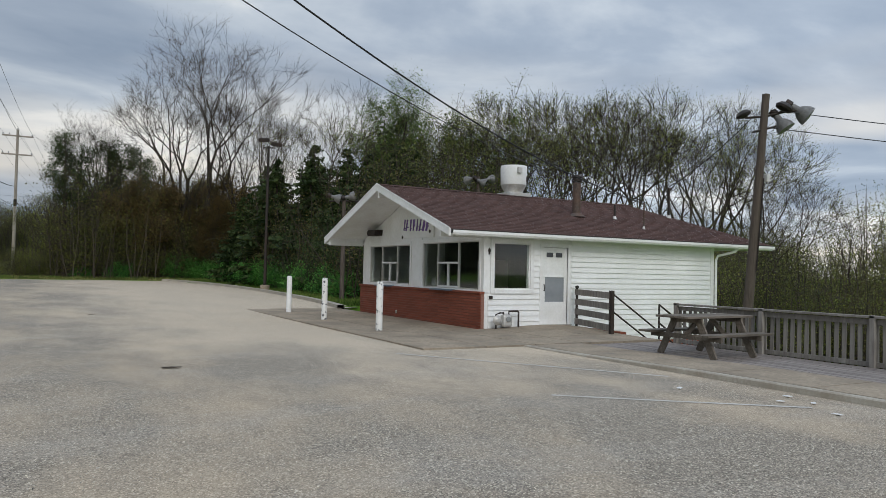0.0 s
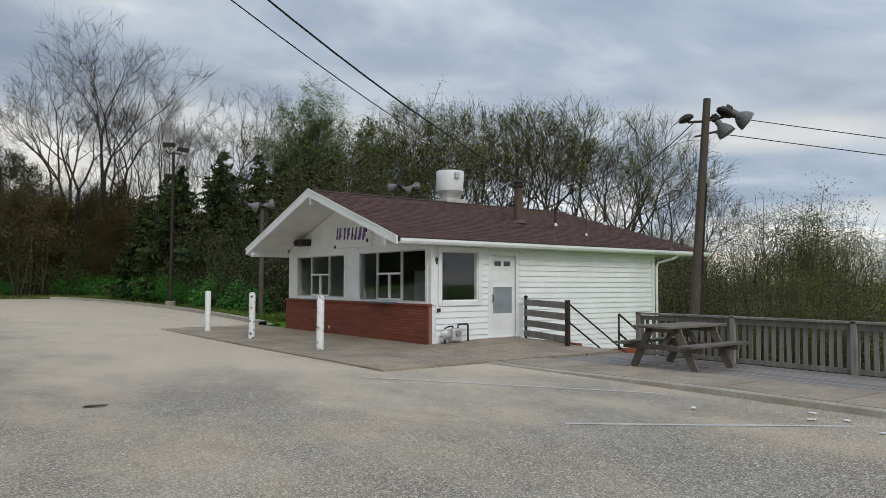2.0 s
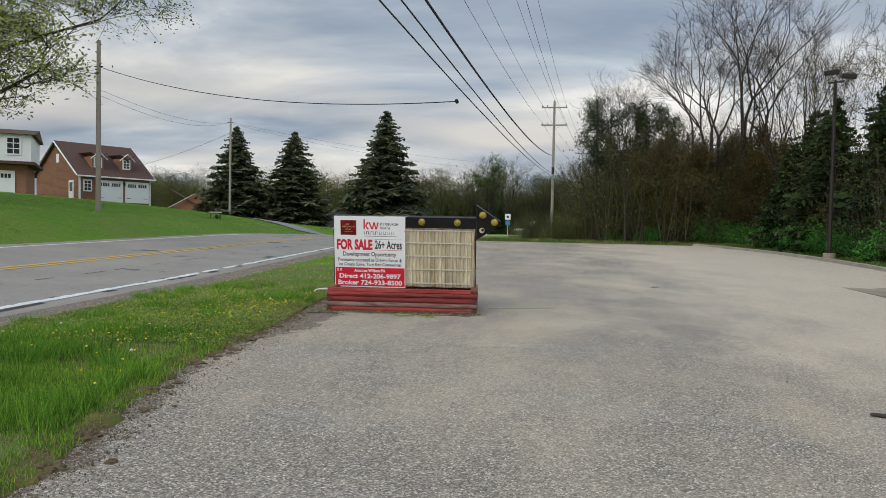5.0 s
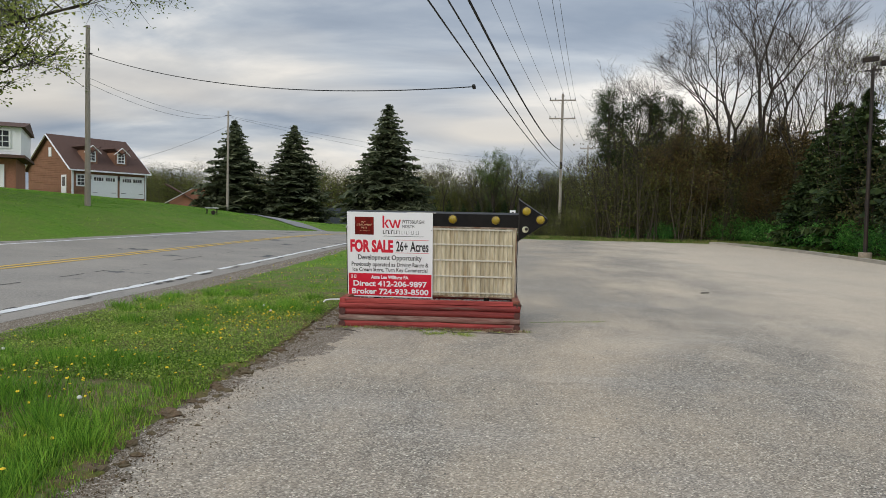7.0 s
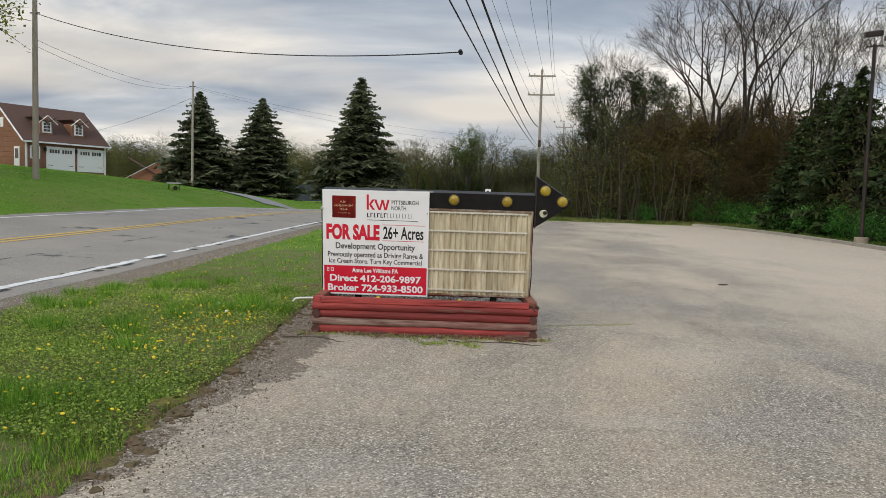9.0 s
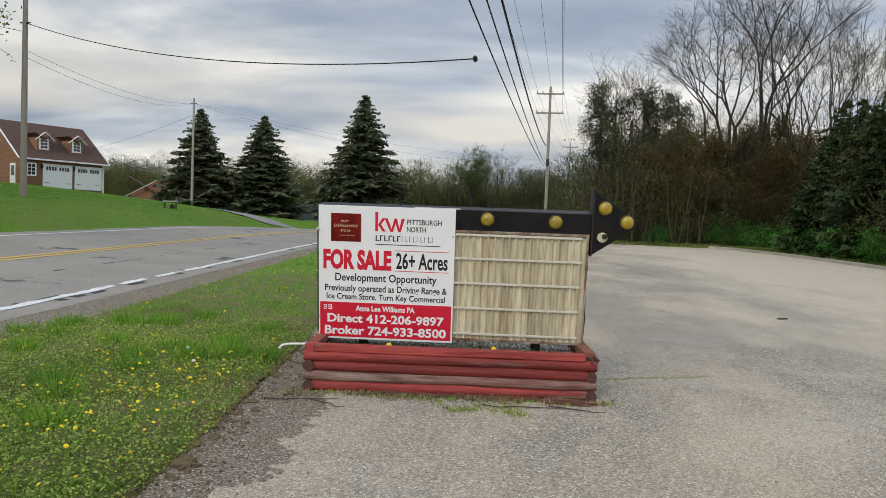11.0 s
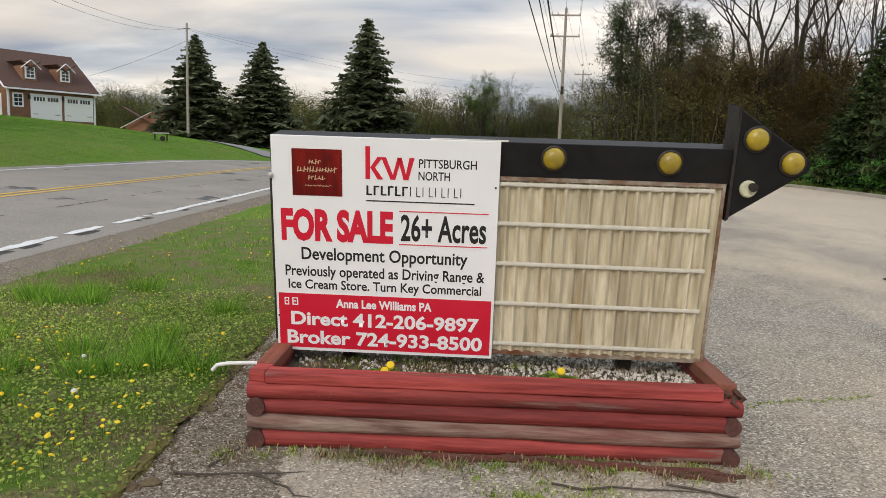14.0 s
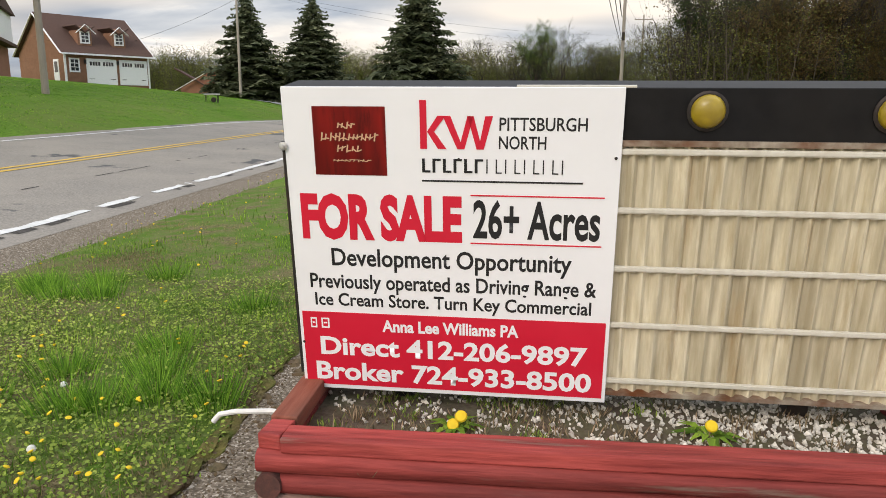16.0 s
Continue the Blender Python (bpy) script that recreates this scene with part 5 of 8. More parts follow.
# ribbed face
g = Geo()
u0, u1, w0, w1 = 1.18, 2.383, -1.183, -0.205
n = 160
prof = []
for i in range(n + 1):
    u = u0 + (u1 - u0) * i / n
    prof.append((u, 0.012 - 0.017 * max(-0.3, math.sin(u * 2 * math.pi / 0.0625)) ** 1))
rows = 8
for r in range(rows + 1):
    for u, y in prof:
        g.v.append((u, y, w0 + (w1 - w0) * r / rows))
for r in range(rows):
    for i in range(n):
        a = r * (n + 1) + i
        g.f.append((a, a + 1, a + n + 2, a + n + 1))
part("ribbed_face", g, ACRYLIC, sign, "yellowed ribbed acrylic letter face", smooth=True)
for w in (-0.225, -0.44, -0.665, -0.895, -1.135):
    part("letter_track", Geo().box(1.18, -0.014, w - 0.006, 2.345, 0.003, w + 0.006).box(1.18, -0.010, w - 0.011, 2.345, -0.004, w + 0.011), TRACK, sign, "clear plastic letter track")
for q in ((1.2, 2.40, -0.205, -0.185), (1.2, 2.40, -1.20, -1.183)):
    part("frame_strip", Geo().box(q[0], -0.012, q[2], q[1], 0.03, q[3]), CAB_EDGE, sign, "rusty face frame")
part("frame_strip", Geo().box(2.383, -0.012, -1.183, 2.40, 0.03, -0.205), CAB_EDGE, sign, "rusty face frame")
for u in (0.35, 1.95):
    part("leg", Geo().box(u, 0.09, -1.40, u + 0.08, 0.17, -1.20), METAL_DARK, sign, "steel leg")
part("cord", Geo().tube([(2.405, 0.10, -0.30), (2.412, 0.08, -0.5), (2.408, 0.09, -0.72), (2.418, 0.07, -0.95), (2.408, 0.09, -1.3)], 0.006, 6), WIRE_BLACK, sign, smooth=True)

# for-sale board screwed on the cabinet
panel = thing("for_sale_board", "white and red printed property sale board on the cabinet", "sign board", SIGN @ pose(0, -0.028, 0))
P = 1.221
part("board", Geo().box(0, 0, -1.226, P, 0.012, 0), SIGN_WHITE, panel, bevel=0.002)


def U(f):
    return f * P


def V(f):
    return -f * 1.226


def flat(name, u0, u1, v0, v1, mat, d=0.002, label="", parent=None):
    return part(name, Geo().box(U(u0), -d, V(v1), U(u1), -0.0004, V(v0)), mat, parent or panel, label)


flat("red_band", 0.011, 0.988, 0.719, 0.984, SIGN_RED, label="red contact band")
logo = flat("maroon_square", 0.092, 0.313, 0.056, 0.262, SIGN_MAROON, label="maroon square logo with cream strokes")
# the logo's script, as plain slanted strokes in three rows
g = Geo()
rs = random.Random(4)
for u0, u1, v, hh in ((0.168, 0.222, 0.112, 0.024), (0.116, 0.288, 0.146, 0.026), (0.164, 0.242, 0.181, 0.024), (0.150, 0.268, 0.217, 0.008)):
    u = u0
    while u < u1 - 0.006:
        k = hh * rs.uniform(0.55, 1.0)
        g.beam((U(u), -0.0030, V(v + k / 2)), (U(u + 0.004), -0.0030, V(v - k / 2)), 0.005 if hh > 0.01 else 0.003, 0.0016, (0, 1, 0))
        g.beam((U(u), -0.0030, V(v + rs.uniform(-0.3, 0.4) * hh)), (U(u + 0.013), -0.0030, V(v + rs.uniform(-0.3, 0.4) * hh)), 0.004 if hh > 0.01 else 0.002, 0.0016, (0, 1, 0))
        u += rs.uniform(0.011, 0.017)
part("script_strokes", g, SIGN_CREAM, logo)["kind"] = "stuff"
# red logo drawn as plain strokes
g = Geo()
mk = Matrix(((1, 0, 0, 0), (0, 0, 1, 0), (0, 1, 0, 0), (0, 0, 0, 1)))


def stroke(pts):
    g.prism([(U(u), V(v)) for u, v in pts], -0.0022, -0.0004, mk)


stroke([(0.416, 0.037), (0.436, 0.037), (0.436, 0.179), (0.416, 0.179)])
stroke([(0.437, 0.128), (0.468, 0.082), (0.492, 0.082), (0.458, 0.128), (0.494, 0.179), (0.469, 0.179)])
stroke([(0.484, 0.082), (0.506, 0.082), (0.536, 0.158), (0.526, 0.179)])
stroke([(0.526, 0.179), (0.536, 0.158), (0.556, 0.082), (0.574, 0.082), (0.547, 0.179)])
stroke([(0.556, 0.082), (0.574, 0.082), (0.594, 0.158), (0.583, 0.179)])
stroke([(0.583, 0.179), (0.594, 0.150), (0.608, 0.082), (0.630, 0.082), (0.604, 0.179)])
part("red_logo", g, SIGN_RED, panel, "red angular stroke logo")
# the agency's name, as plain upright bars: a heavy half and a light half
g = Geo()
for k in range(6):
    u = 0.420 + k * 0.0315
    stroke([(u, 0.208), (u + 0.0085, 0.208), (u + 0.0085, 0.250), (u, 0.250)])
    stroke([(u + 0.0085, 0.208 if k % 2 else 0.2435), (u + 0.025, 0.208 if k % 2 else 0.2435), (u + 0.025, 0.2145 if k % 2 else 0.250), (u + 0.0085, 0.2145 if k % 2 else 0.250)])
for k in range(9):
    u = 0.612 + k * 0.0275
    stroke([(u, 0.208), (u + 0.0035, 0.208), (u + 0.0035, 0.250), (u, 0.250)])
    if k % 2:
        stroke([(u + 0.0035, 0.2465), (u + 0.018, 0.2465), (u + 0.018, 0.250), (u + 0.0035, 0.250)])
part("name_bars", g, SIGN_BLACK, panel, "black bars of a company name")["kind"] = "stuff"
flat("fine_print", 0.419, 0.895, 0.273, 0.278, SIGN_BLACK)
flat("rule", 0.565, 0.960, 0.316, 0.320, SIGN_RED)
flat("rule", 0.565, 0.959, 0.467, 0.471, SIGN_RED)
for txt, u0, u1, v0, v1, mt, bold in (
        ("PITTSBURGH", 0.649, 0.900, 0.085, 0.124, SIGN_BLACK, 0.012), ("NORTH", 0.648, 0.785, 0.139, 0.178, SIGN_BLACK, 0.012),
        ("FOR SALE", 0.035, 0.539, 0.320, 0.471, SIGN_RED, 0.050), ("26+ Acres", 0.573, 0.952, 0.330, 0.454, SIGN_BLACK, 0.022),
        ("Development Opportunity", 0.123, 0.874, 0.497, 0.575, SIGN_BLACK, 0.018),
        ("Previously operated as Driving Range &", 0.047, 0.953, 0.584, 0.650, SIGN_BLACK, 0.018),
        ("Ice Cream Store. Turn Key Commercial", 0.059, 0.940, 0.650, 0.709, SIGN_BLACK, 0.018),
        ("Anna Lee Williams PA", 0.277, 0.718, 0.739, 0.782, SIGN_WHITE, 0.032),
        ("Direct 412-206-9897", 0.066, 0.936, 0.804, 0.874, SIGN_WHITE, 0.031),
        ("Broker 724-933-8500", 0.046, 0.954, 0.897, 0.967, SIGN_WHITE, 0.031)):
    lettering("lettering", txt, U(u0), U(u1), V(v1), V(v0), -0.0012 if v0 < 0.715 else -0.0032, mt, panel, bold=bold)
for u, w in ((0.038, 0.021), (0.074, 0.027)):
    for q0, q1, p0, p1 in ((0.740, 0.745, 0, 1), (0.771, 0.776, 0, 1), (0.745, 0.771, 0, 0.2), (0.745, 0.771, 0.8, 1), (0.755, 0.760, 0.3, 0.7)):
        flat("small_mark", u + w * p0, u + w * p1, q0, q1, SIGN_WHITE, 0.003)
for u, v in ((0.01, 0.83), (0.985, 0.20), (0.53, 0.21)):
    part("screw", Geo().lathe([(0.006, 0), (0.005, 0.003), (0, 0.004)], pose(U(u), -0.0004, V(v), 90, 0, 0), 8), METAL_DARK, panel)
part("bracket", Geo().box(-0.012, 0.002, -1.16, -0.003, 0.02, -0.2), METAL_DARK, panel, "dark edge bracket")
part("washer_bolt", Geo().lathe([(0.016, 0), (0.016, 0.006), (0.008, 0.008), (0.008, 0.018), (0, 0.019)], pose(-0.004, -0.004, -0.215, 90, 0, 0), 12), METAL_GREY, panel, "bolt with washer")

# log planter
PL = pose(0.021, -0.40, 0, 0, 0, 5.9)
planter = thing("log_planter", "red stained log planter with weathered ends under the sign", "planter", PL)
PW, PD = 2.475, 1.25
R = 0.048
rs = random.Random(11)


def log(p0, p1, r, mat, label=""):
    """A slightly crooked log with faceted ends."""
    p0, p1 = Vector(p0), Vector(p1)
    k = 9
    pts, rad = [], []
    for i in range(k + 1):
        q = p0.lerp(p1, i / k)
        pts.append(q + Vector((0, rs.uniform(-1, 1) * 0.004, rs.uniform(-1, 1) * 0.004)))
        rad.append(r * rs.uniform(0.95, 1.05))
    rad[0] *= 0.94
    rad[-1] *= 0.94
    return part("log", Geo().tube(pts, rad, 12), mat, planter, label, smooth=True)


for k in range(4):
    z = 0.045 + k * 0.083
    full = k % 2 == 0
    ins = 0.0 if not full else 0.075
    for y in (0.05, PD - 0.05):
        log((ins, y, z), (PW - ins, y, z), R, LOG_BARE if (k == 1 and y < 0.5) else LOG_RED, "bare weathered split log" if (k == 1 and y < 0.5) else "")
    ins = 0.0 if full else 0.10
    for x in (0.045, PW - 0.045):
        log((x, ins, z), (x, PD - ins, z), R, LOG_END if full else LOG_RED)
# flat top rails
part("top_rail", Geo().box(0.09, 0.010, 0.335, PW - 0.10, 0.125, 0.392), LOG_RED, planter, "flat worn top plank", bevel=0.007)
part("top_rail", Geo().box(0.005, 0.17, 0.335, 0.105, PD, 0.40), LOG_RAIL, planter, "orange weathered side plank", bevel=0.006)
part("top_rail", Geo().box(PW - 0.105, 0.10, 0.335, PW - 0.005, PD, 0.40), LOG_RAIL, planter, "orange weathered side plank", bevel=0.006)
part("top_rail", Geo().box(0.11, PD - 0.1, 0.335, PW - 0.11, PD, 0.385), LOG_RED, planter, "", bevel=0.007)
part("corner_block", Geo().prism([(0.0, 0.045), (0.085, 0.03), (0.10, 0.165), (0.012, 0.168)], 0.335, 0.392), LOG_RED, planter, "short split end of the plank", bevel=0.006)
# rotten corner wood and a decayed log lying before the lowest one
for k in range(9):
    x, y, z = PW - 0.06 + rs.uniform(-0.04, 0.05), rs.uniform(0.02, 0.14), 0.325 + rs.uniform(0, 0.06)
    part("splinter", Geo().tube([(x, y, z), (x + rs.uniform(-0.02, 0.03), y - rs.uniform(0.02, 0.06), z - 0.02), (x + rs.uniform(-0.02, 0.05), y - 0.06, z - rs.uniform(0.03, 0.07))], [0.012, 0.014, 0.004], 5), LOG_ROT, planter)
for x0, x1, y0, y1, r0_ in ((0.52, 1.30, -0.035, -0.045, 0.032), (1.22, 1.95, -0.03, -0.075, 0.030), (1.75, 2.46, -0.055, -0.13, 0.036), (2.02, 2.40, -0.11, -0.17, 0.022)):
    pts = [(x0 + (x1 - x0) * i / 8, y0 + (y1 - y0) * i / 8 + rs.uniform(-0.01, 0.01), 0.008 + rs.uniform(-0.006, 0.006)) for i in range(9)]
    part("rotten_log", Geo().tube(pts, [0.012] + [r0_ * rs.uniform(0.6, 1.15) for i in range(7)] + [0.008], 8), LOG_ROT, planter, "decayed dark log sunk in the ground")
part("soil", Geo().box(0.09, 0.09, 0.0, PW - 0.09, PD - 0.09, 0.29), SOIL, planter)
g = Geo()
for k in range(7500):
    x, y = rs.uniform(0.1, PW - 0.1), 0.1 + 1.0 * rs.random()
    if rs.random() > 0.01 + 0.4 * abs(noise.noise(Vector((x * 2.2, y * 3, 3)))) + 0.85 * (x / PW) ** 1.5:
        continue
    s = rs.uniform(0.005, 0.016)
    m = pose(x, y, 0.293 + s * 0.2, rs.uniform(0, 360), rs.uniform(0, 360), rs.uniform(0, 360))
    n = len(g.v)
    for p in ((1, 0, 0), (-1, 0, 0), (0, 1, 0), (0, -1, 0), (0, 0, 0.8), (0, 0, -0.8)):
        g.v.append(tuple(m @ (Vector(p) * s * rs.uniform(0.7, 1.2))))
    g.f += [tuple(n + i for i in f) for f in ((0, 2, 4), (2, 1, 4), (1, 3, 4), (3, 0, 4), (2, 0, 5), (1, 2, 5), (3, 1, 5), (0, 3, 5))]
gr = part("gravel", g, GRAVEL_W, planter, "white decorative gravel")
gr["kind"] = "stuff"
tagged(part("pvc_pipe", Geo().tube([(0, 0.35, 0.33), (-0.06, 0.35, 0.335), (-0.20, 0.34, 0.33), (-0.26, 0.33, 0.32), (-0.285, 0.325, 0.29)], 0.011, 8), PVC, smooth=True), "short white plastic pipe poking from the planter", "pipe").matrix_basis = PL


# ---- kerb of the far side of the car park ----
def ribbon_kerb(name, line, w, h, mat, label):
    g = Geo()
    pts = dense(line, 0.8)
    for (ax, ay), (bx, by) in zip(pts, pts[1:]):
        d = Vector((bx - ax, by - ay, 0)).normalized()
        s = Vector((-d.y, d.x, 0)) * (w / 2)
        za, zb = float(lot_z(ay)), float(lot_z(by))
        n = len(g.v)
        g.v += [(ax - s.x, ay - s.y, za - 0.2), (ax + s.x, ay + s.y, za - 0.2), (bx + s.x, by + s.y, zb - 0.2), (bx - s.x, by - s.y, zb - 0.2),
                (ax - s.x * 0.8, ay - s.y * 0.8, za + h), (ax + s.x * 0.8, ay + s.y * 0.8, za + h), (bx + s.x * 0.8, by + s.y * 0.8, zb + h), (bx - s.x * 0.8, by - s.y * 0.8, zb + h)]
        g.f += [tuple(n + i for i in q) for q in ((4, 5, 6, 7), (0, 4, 7, 3), (1, 2, 6, 5))]
    return tagged(part(name, g, mat), label, "kerb", kind="structure")


ribbon_kerb("kerb", [(14.45, 8.3), (14.75, 10.2), (15.2, 15), (15.5, 23), (15.1, 32), (13.9, 39.6), (12.9, 40.9)], 0.32, 0.13, KERB, "low concrete kerb edging the car park by the woods")


# ---- trees ----
def tree_limbs(rs, height, r0, lean=0.0, stems=1, fork_at=0.35, levels=4, spread=0.55, up=0.35, kids=(5, 4, 4), fine=True):
    """Tapered trunk, limbs and twigs. Returns the wood and the twig tips."""
    g = Geo()
    tips = []

    def branch(p, d, L, r, lev):
        n = max(3, int(4 - lev * 0.4) + (2 if lev == 0 else 0))
        pts, rad = [p], [r]
        q, v = p.copy(), d.copy()
        for i in range(n):
            v = (v + Vector((rs.gauss(0, 1), rs.gauss(0, 1), rs.gauss(0, 0.6))) * (0.07 + 0.06 * lev) + Vector((0, 0, up * 0.22))).normalized()
            q = q + v * (L / n)
            pts.append(q.copy())
            rad.append(max(0.006, r * (1 - 0.72 * (i + 1) / n)))
        g.tube(pts, rad, (9, 6, 4, 3, 3)[min(lev, 4)], cap=False)
        if lev >= levels - 1:
            tips.append((pts[-1], v.copy()))
            tips.append((pts[len(pts) // 2], v.copy()))
            return
        k = kids[min(lev, len(kids) - 1)]
        for j in range(k):
            f = (fork_at if lev == 0 else 0.25) + (1 - (fork_at if lev == 0 else 0.25)) * (j + rs.random()) / k
            a = f * n
            i = min(n - 1, int(a))
            b = pts[i].lerp(pts[i + 1], a - i)
            ang = rs.uniform(0, 2 * math.pi)
            side = Vector((math.cos(ang), math.sin(ang), 0))
            w = (v * (1 - spread) + side * spread * rs.uniform(0.6, 1.1) + Vector((0, 0, up * 0.6))).normalized()
            rr = (rad[i] * (1 - (a - i)) + rad[i + 1] * (a - i)) * rs.uniform(0.5, 0.7)
            branch(b, w, L * rs.uniform(0.42, 0.62) * (1.15 - 0.45 * f), rr, lev + 1)
        branch(pts[-1], v, L * 0.42, rad[-1], lev + 1)
    for s in range(stems):
        a = 2 * math.pi * s / stems + rs.random()
        out = 0.0 if stems == 1 else rs.uniform(0.10, 0.26)
        d = Vector((math.cos(a) * out + lean, math.sin(a) * out, 1)).normalized()
        branch(Vector((math.cos(a) * r0 * 0.8, math.sin(a) * r0 * 0.8, -0.4)) if stems > 1 else Vector((0, 0, -0.4)), d, height * rs.uniform(0.62, 0.72), r0 * rs.uniform(0.8, 1.0), 0)
    return g, tips


def forked_limbs(rs, height, r0, stems=4, levels=8, angle=27, fork=0.30, wander=0.10, lift=0.05):
    """Trunks that fork again and again into a rounded vase-shaped crown. Returns the wood and the twig tips."""
    g = Geo()
    tips = []

    def branch(p, d, L, r, lev):
        n = 5 if lev == 0 else 3
        pts, rad = [p], [r]
        q, v = p.copy(), d.copy()
        for i in range(n):
            v = (v + Vector((rs.gauss(0, 1), rs.gauss(0, 1), rs.gauss(0, 0.7))) * wander * (0.4 if lev == 0 else 1.0) + Vector((0, 0, lift))).normalized()
            q = q + v * (L / n)
            pts.append(q.copy())
            rad.append(max(0.012, r * (1 - 0.26 * (i + 1) / n)))
        g.tube(pts, rad, (8, 7, 6, 5, 4, 3)[min(lev, 5)], cap=False)
        if lev >= levels - 1:
            tips.append((pts[-1], v.copy()))
            tips.append((pts[1], v.copy()))
            return
        k = 3 if rs.random() < (0.25 if lev < 4 else 0.1) else 2
        turn = rs.uniform(0, 6.28)
        side = v.orthogonal().normalized()
        for j in range(k):
            ang = radians(angle * rs.uniform(0.45, 1.45) * (0.8 if lev == 0 else 1.0))
            s = Matrix.Rotation(turn + 6.283 * j / k + rs.uniform(-0.4, 0.4), 3, v) @ side
            branch(pts[-1], (v * math.cos(ang) + s * math.sin(ang)).normalized(), L * (0.62 if lev == 0 else rs.uniform(0.60, 0.86)), rad[-1] * rs.uniform(0.66, 0.84), lev + 1)
        if lev > 0 and rs.random() < 0.4:
            ang = radians(rs.uniform(35, 65))
            s = Matrix.Rotation(rs.uniform(0, 6.28), 3, v) @ side
            branch(pts[1 + rs.randrange(2)], (v * math.cos(ang) + s * math.sin(ang)).normalized(), L * rs.uniform(0.45, 0.7), rad[1] * 0.45, min(levels - 1, lev + 2))
    for s in range(stems):
        a = 6.283 * s / stems + rs.random()
        out = 0.0 if stems == 1 else rs.uniform(0.05, 0.16)
        branch(Vector((math.cos(a), math.sin(a), 0)) * (r0 * (0 if stems == 1 else rs.uniform(1.5, 4.0))) + Vector((0, 0, -0.4)), Vector((math.cos(a) * out, math.sin(a) * out, 1)).normalized(),
               height * fork * rs.uniform(0.85, 1.25), r0 * rs.uniform(0.75, 1.0), 0)
    return g, tips


def leaf_cloud(rs, tips, per, size, scatter, shape=1.0):
    g = Geo()
    for p, v in tips:
        for k in range(per):
            c = p + Vector((rs.gauss(0, 1), rs.gauss(0, 1), rs.gauss(0, 1))) * scatter
            a = Vector((rs.gauss(0, 1), rs.gauss(0, 1), rs.gauss(0, 1))).normalized() * size * rs.uniform(0.5, 1.2)
            b = a.orthogonal().normalized() * size * rs.uniform(0.3, 0.7) * shape
            n = len(g.v)
            g.v += [tuple(c - a * 0.5), tuple(c + b * 0.5), tuple(c + a * 0.5), tuple(c - b * 0.5)]
            g.f.append((n, n + 1, n + 2, n + 3))
    return g


def twig_sprays(rs, g, tips, n, L, w):
    """Thin end twigs as narrow blades, added to the wood. Returns their ends."""
    ends = []
    for p, v in tips:
        for k in range(n):
            d = (v.normalized() * 0.8 + Vector((rs.gauss(0, 0.55), rs.gauss(0, 0.55), rs.gauss(0.25, 0.4)))).normalized()
            e = p + d * L * rs.uniform(0.5, 1.2)
            s = d.orthogonal().normalized() * w
            g.quad(p - s, p + s, e + s * 0.4, e - s * 0.4)
            ends.append((e, d))
            ends.append((p.lerp(e, 0.55), d))
    return ends


def broadleaf(name, seed, label, height, r0, bark, leaf, per, size, scatter, twigs=4, twig_len=0.8, twig_w=0.011, flare=1.0, limbs=None, **kw):
    rs = random.Random(seed)
    wood, tips = (limbs or tree_limbs)(rs, height, r0, **kw)
    top = max(v[2] for v in wood.v)
    k = height / top
    wood.v = [(x * k * flare, y * k * flare, z * k) for x, y, z in wood.v]
    tips = [(Vector((p.x * k * flare, p.y * k * flare, p.z * k)), v) for p, v in tips]
    ends = twig_sprays(rs, wood, tips, twigs, twig_len, twig_w)
    t = thing(name, label, "tree")
    part("trunk", wood, bark, t)
    if per:
        part("crown", leaf_cloud(rs, ends, per, size, scatter), leaf, t)
    return t


def conifer(name, seed, label, height, radius, needle, bare=0.06, droop=0.35, layers=26, gaps=0.1, ragged=0.15):
    """Whorls of drooping boughs, each a spray of many needle blades."""
    rs = random.Random(seed)
    t = thing(name, label, "tree")
    part("trunk", Geo().tube([(0, 0, -0.3), (0.03, 0, height * 0.5), (0, 0.02, height * 0.97)], [height * 0.018, height * 0.012, 0.02], 8), BARK_DARK, t)
    g = Geo()
    for l in range(layers):
        f = l / (layers - 1)
        z = height * (bare + (0.985 - bare) * f)
        rl = radius * (1 - f) ** 0.66 * rs.uniform(1 - ragged, 1 + ragged) + 0.10
        nb = max(5, int(15 * (1 - f * 0.6)))
        for b in range(nb):
            if rs.random() < gaps:
                continue
            a = 2 * math.pi * (b + rs.random()) / nb
            L = rl * rs.uniform(0.6, 1.18)
            zb = z + rs.uniform(-1.3, 1.3) * height / layers * 1.6
            out = Vector((math.cos(a), math.sin(a), 0))
            sd = Vector((-math.sin(a), math.cos(a), 0))
            m = max(4, int(L / 0.21))
            for i in range(m):
                q = (i + 0.5) / m
                c = Vector((0, 0, min(zb, height * 0.985))) + out * (L * q) + Vector((0, 0, -droop * L * q * (1 - 0.45 * q) + rs.uniform(-0.05, 0.05)))
                for s in (-1, 1, 0):
                    wl = L * 0.30 * (1.05 - 0.7 * q) * rs.uniform(0.6, 1.2) + 0.10
                    tip = c + sd * (s * wl) + out * wl * 0.55 + Vector((0, 0, rs.uniform(-0.75, 0.30) * wl))
                    u = out * (0.06 + 0.03 * L) * rs.uniform(0.7, 1.3) + Vector((0, 0, 0.15 * rs.uniform(-1, 1)))
                    n = len(g.v)
                    g.v += [tuple(c - u), tuple(c + u), tuple(tip + u * 0.3), tuple(tip - u * 0.3)]
                    g.f.append((n, n + 1, n + 2, n + 3))
    part("crown", g, needle, t)
    return t


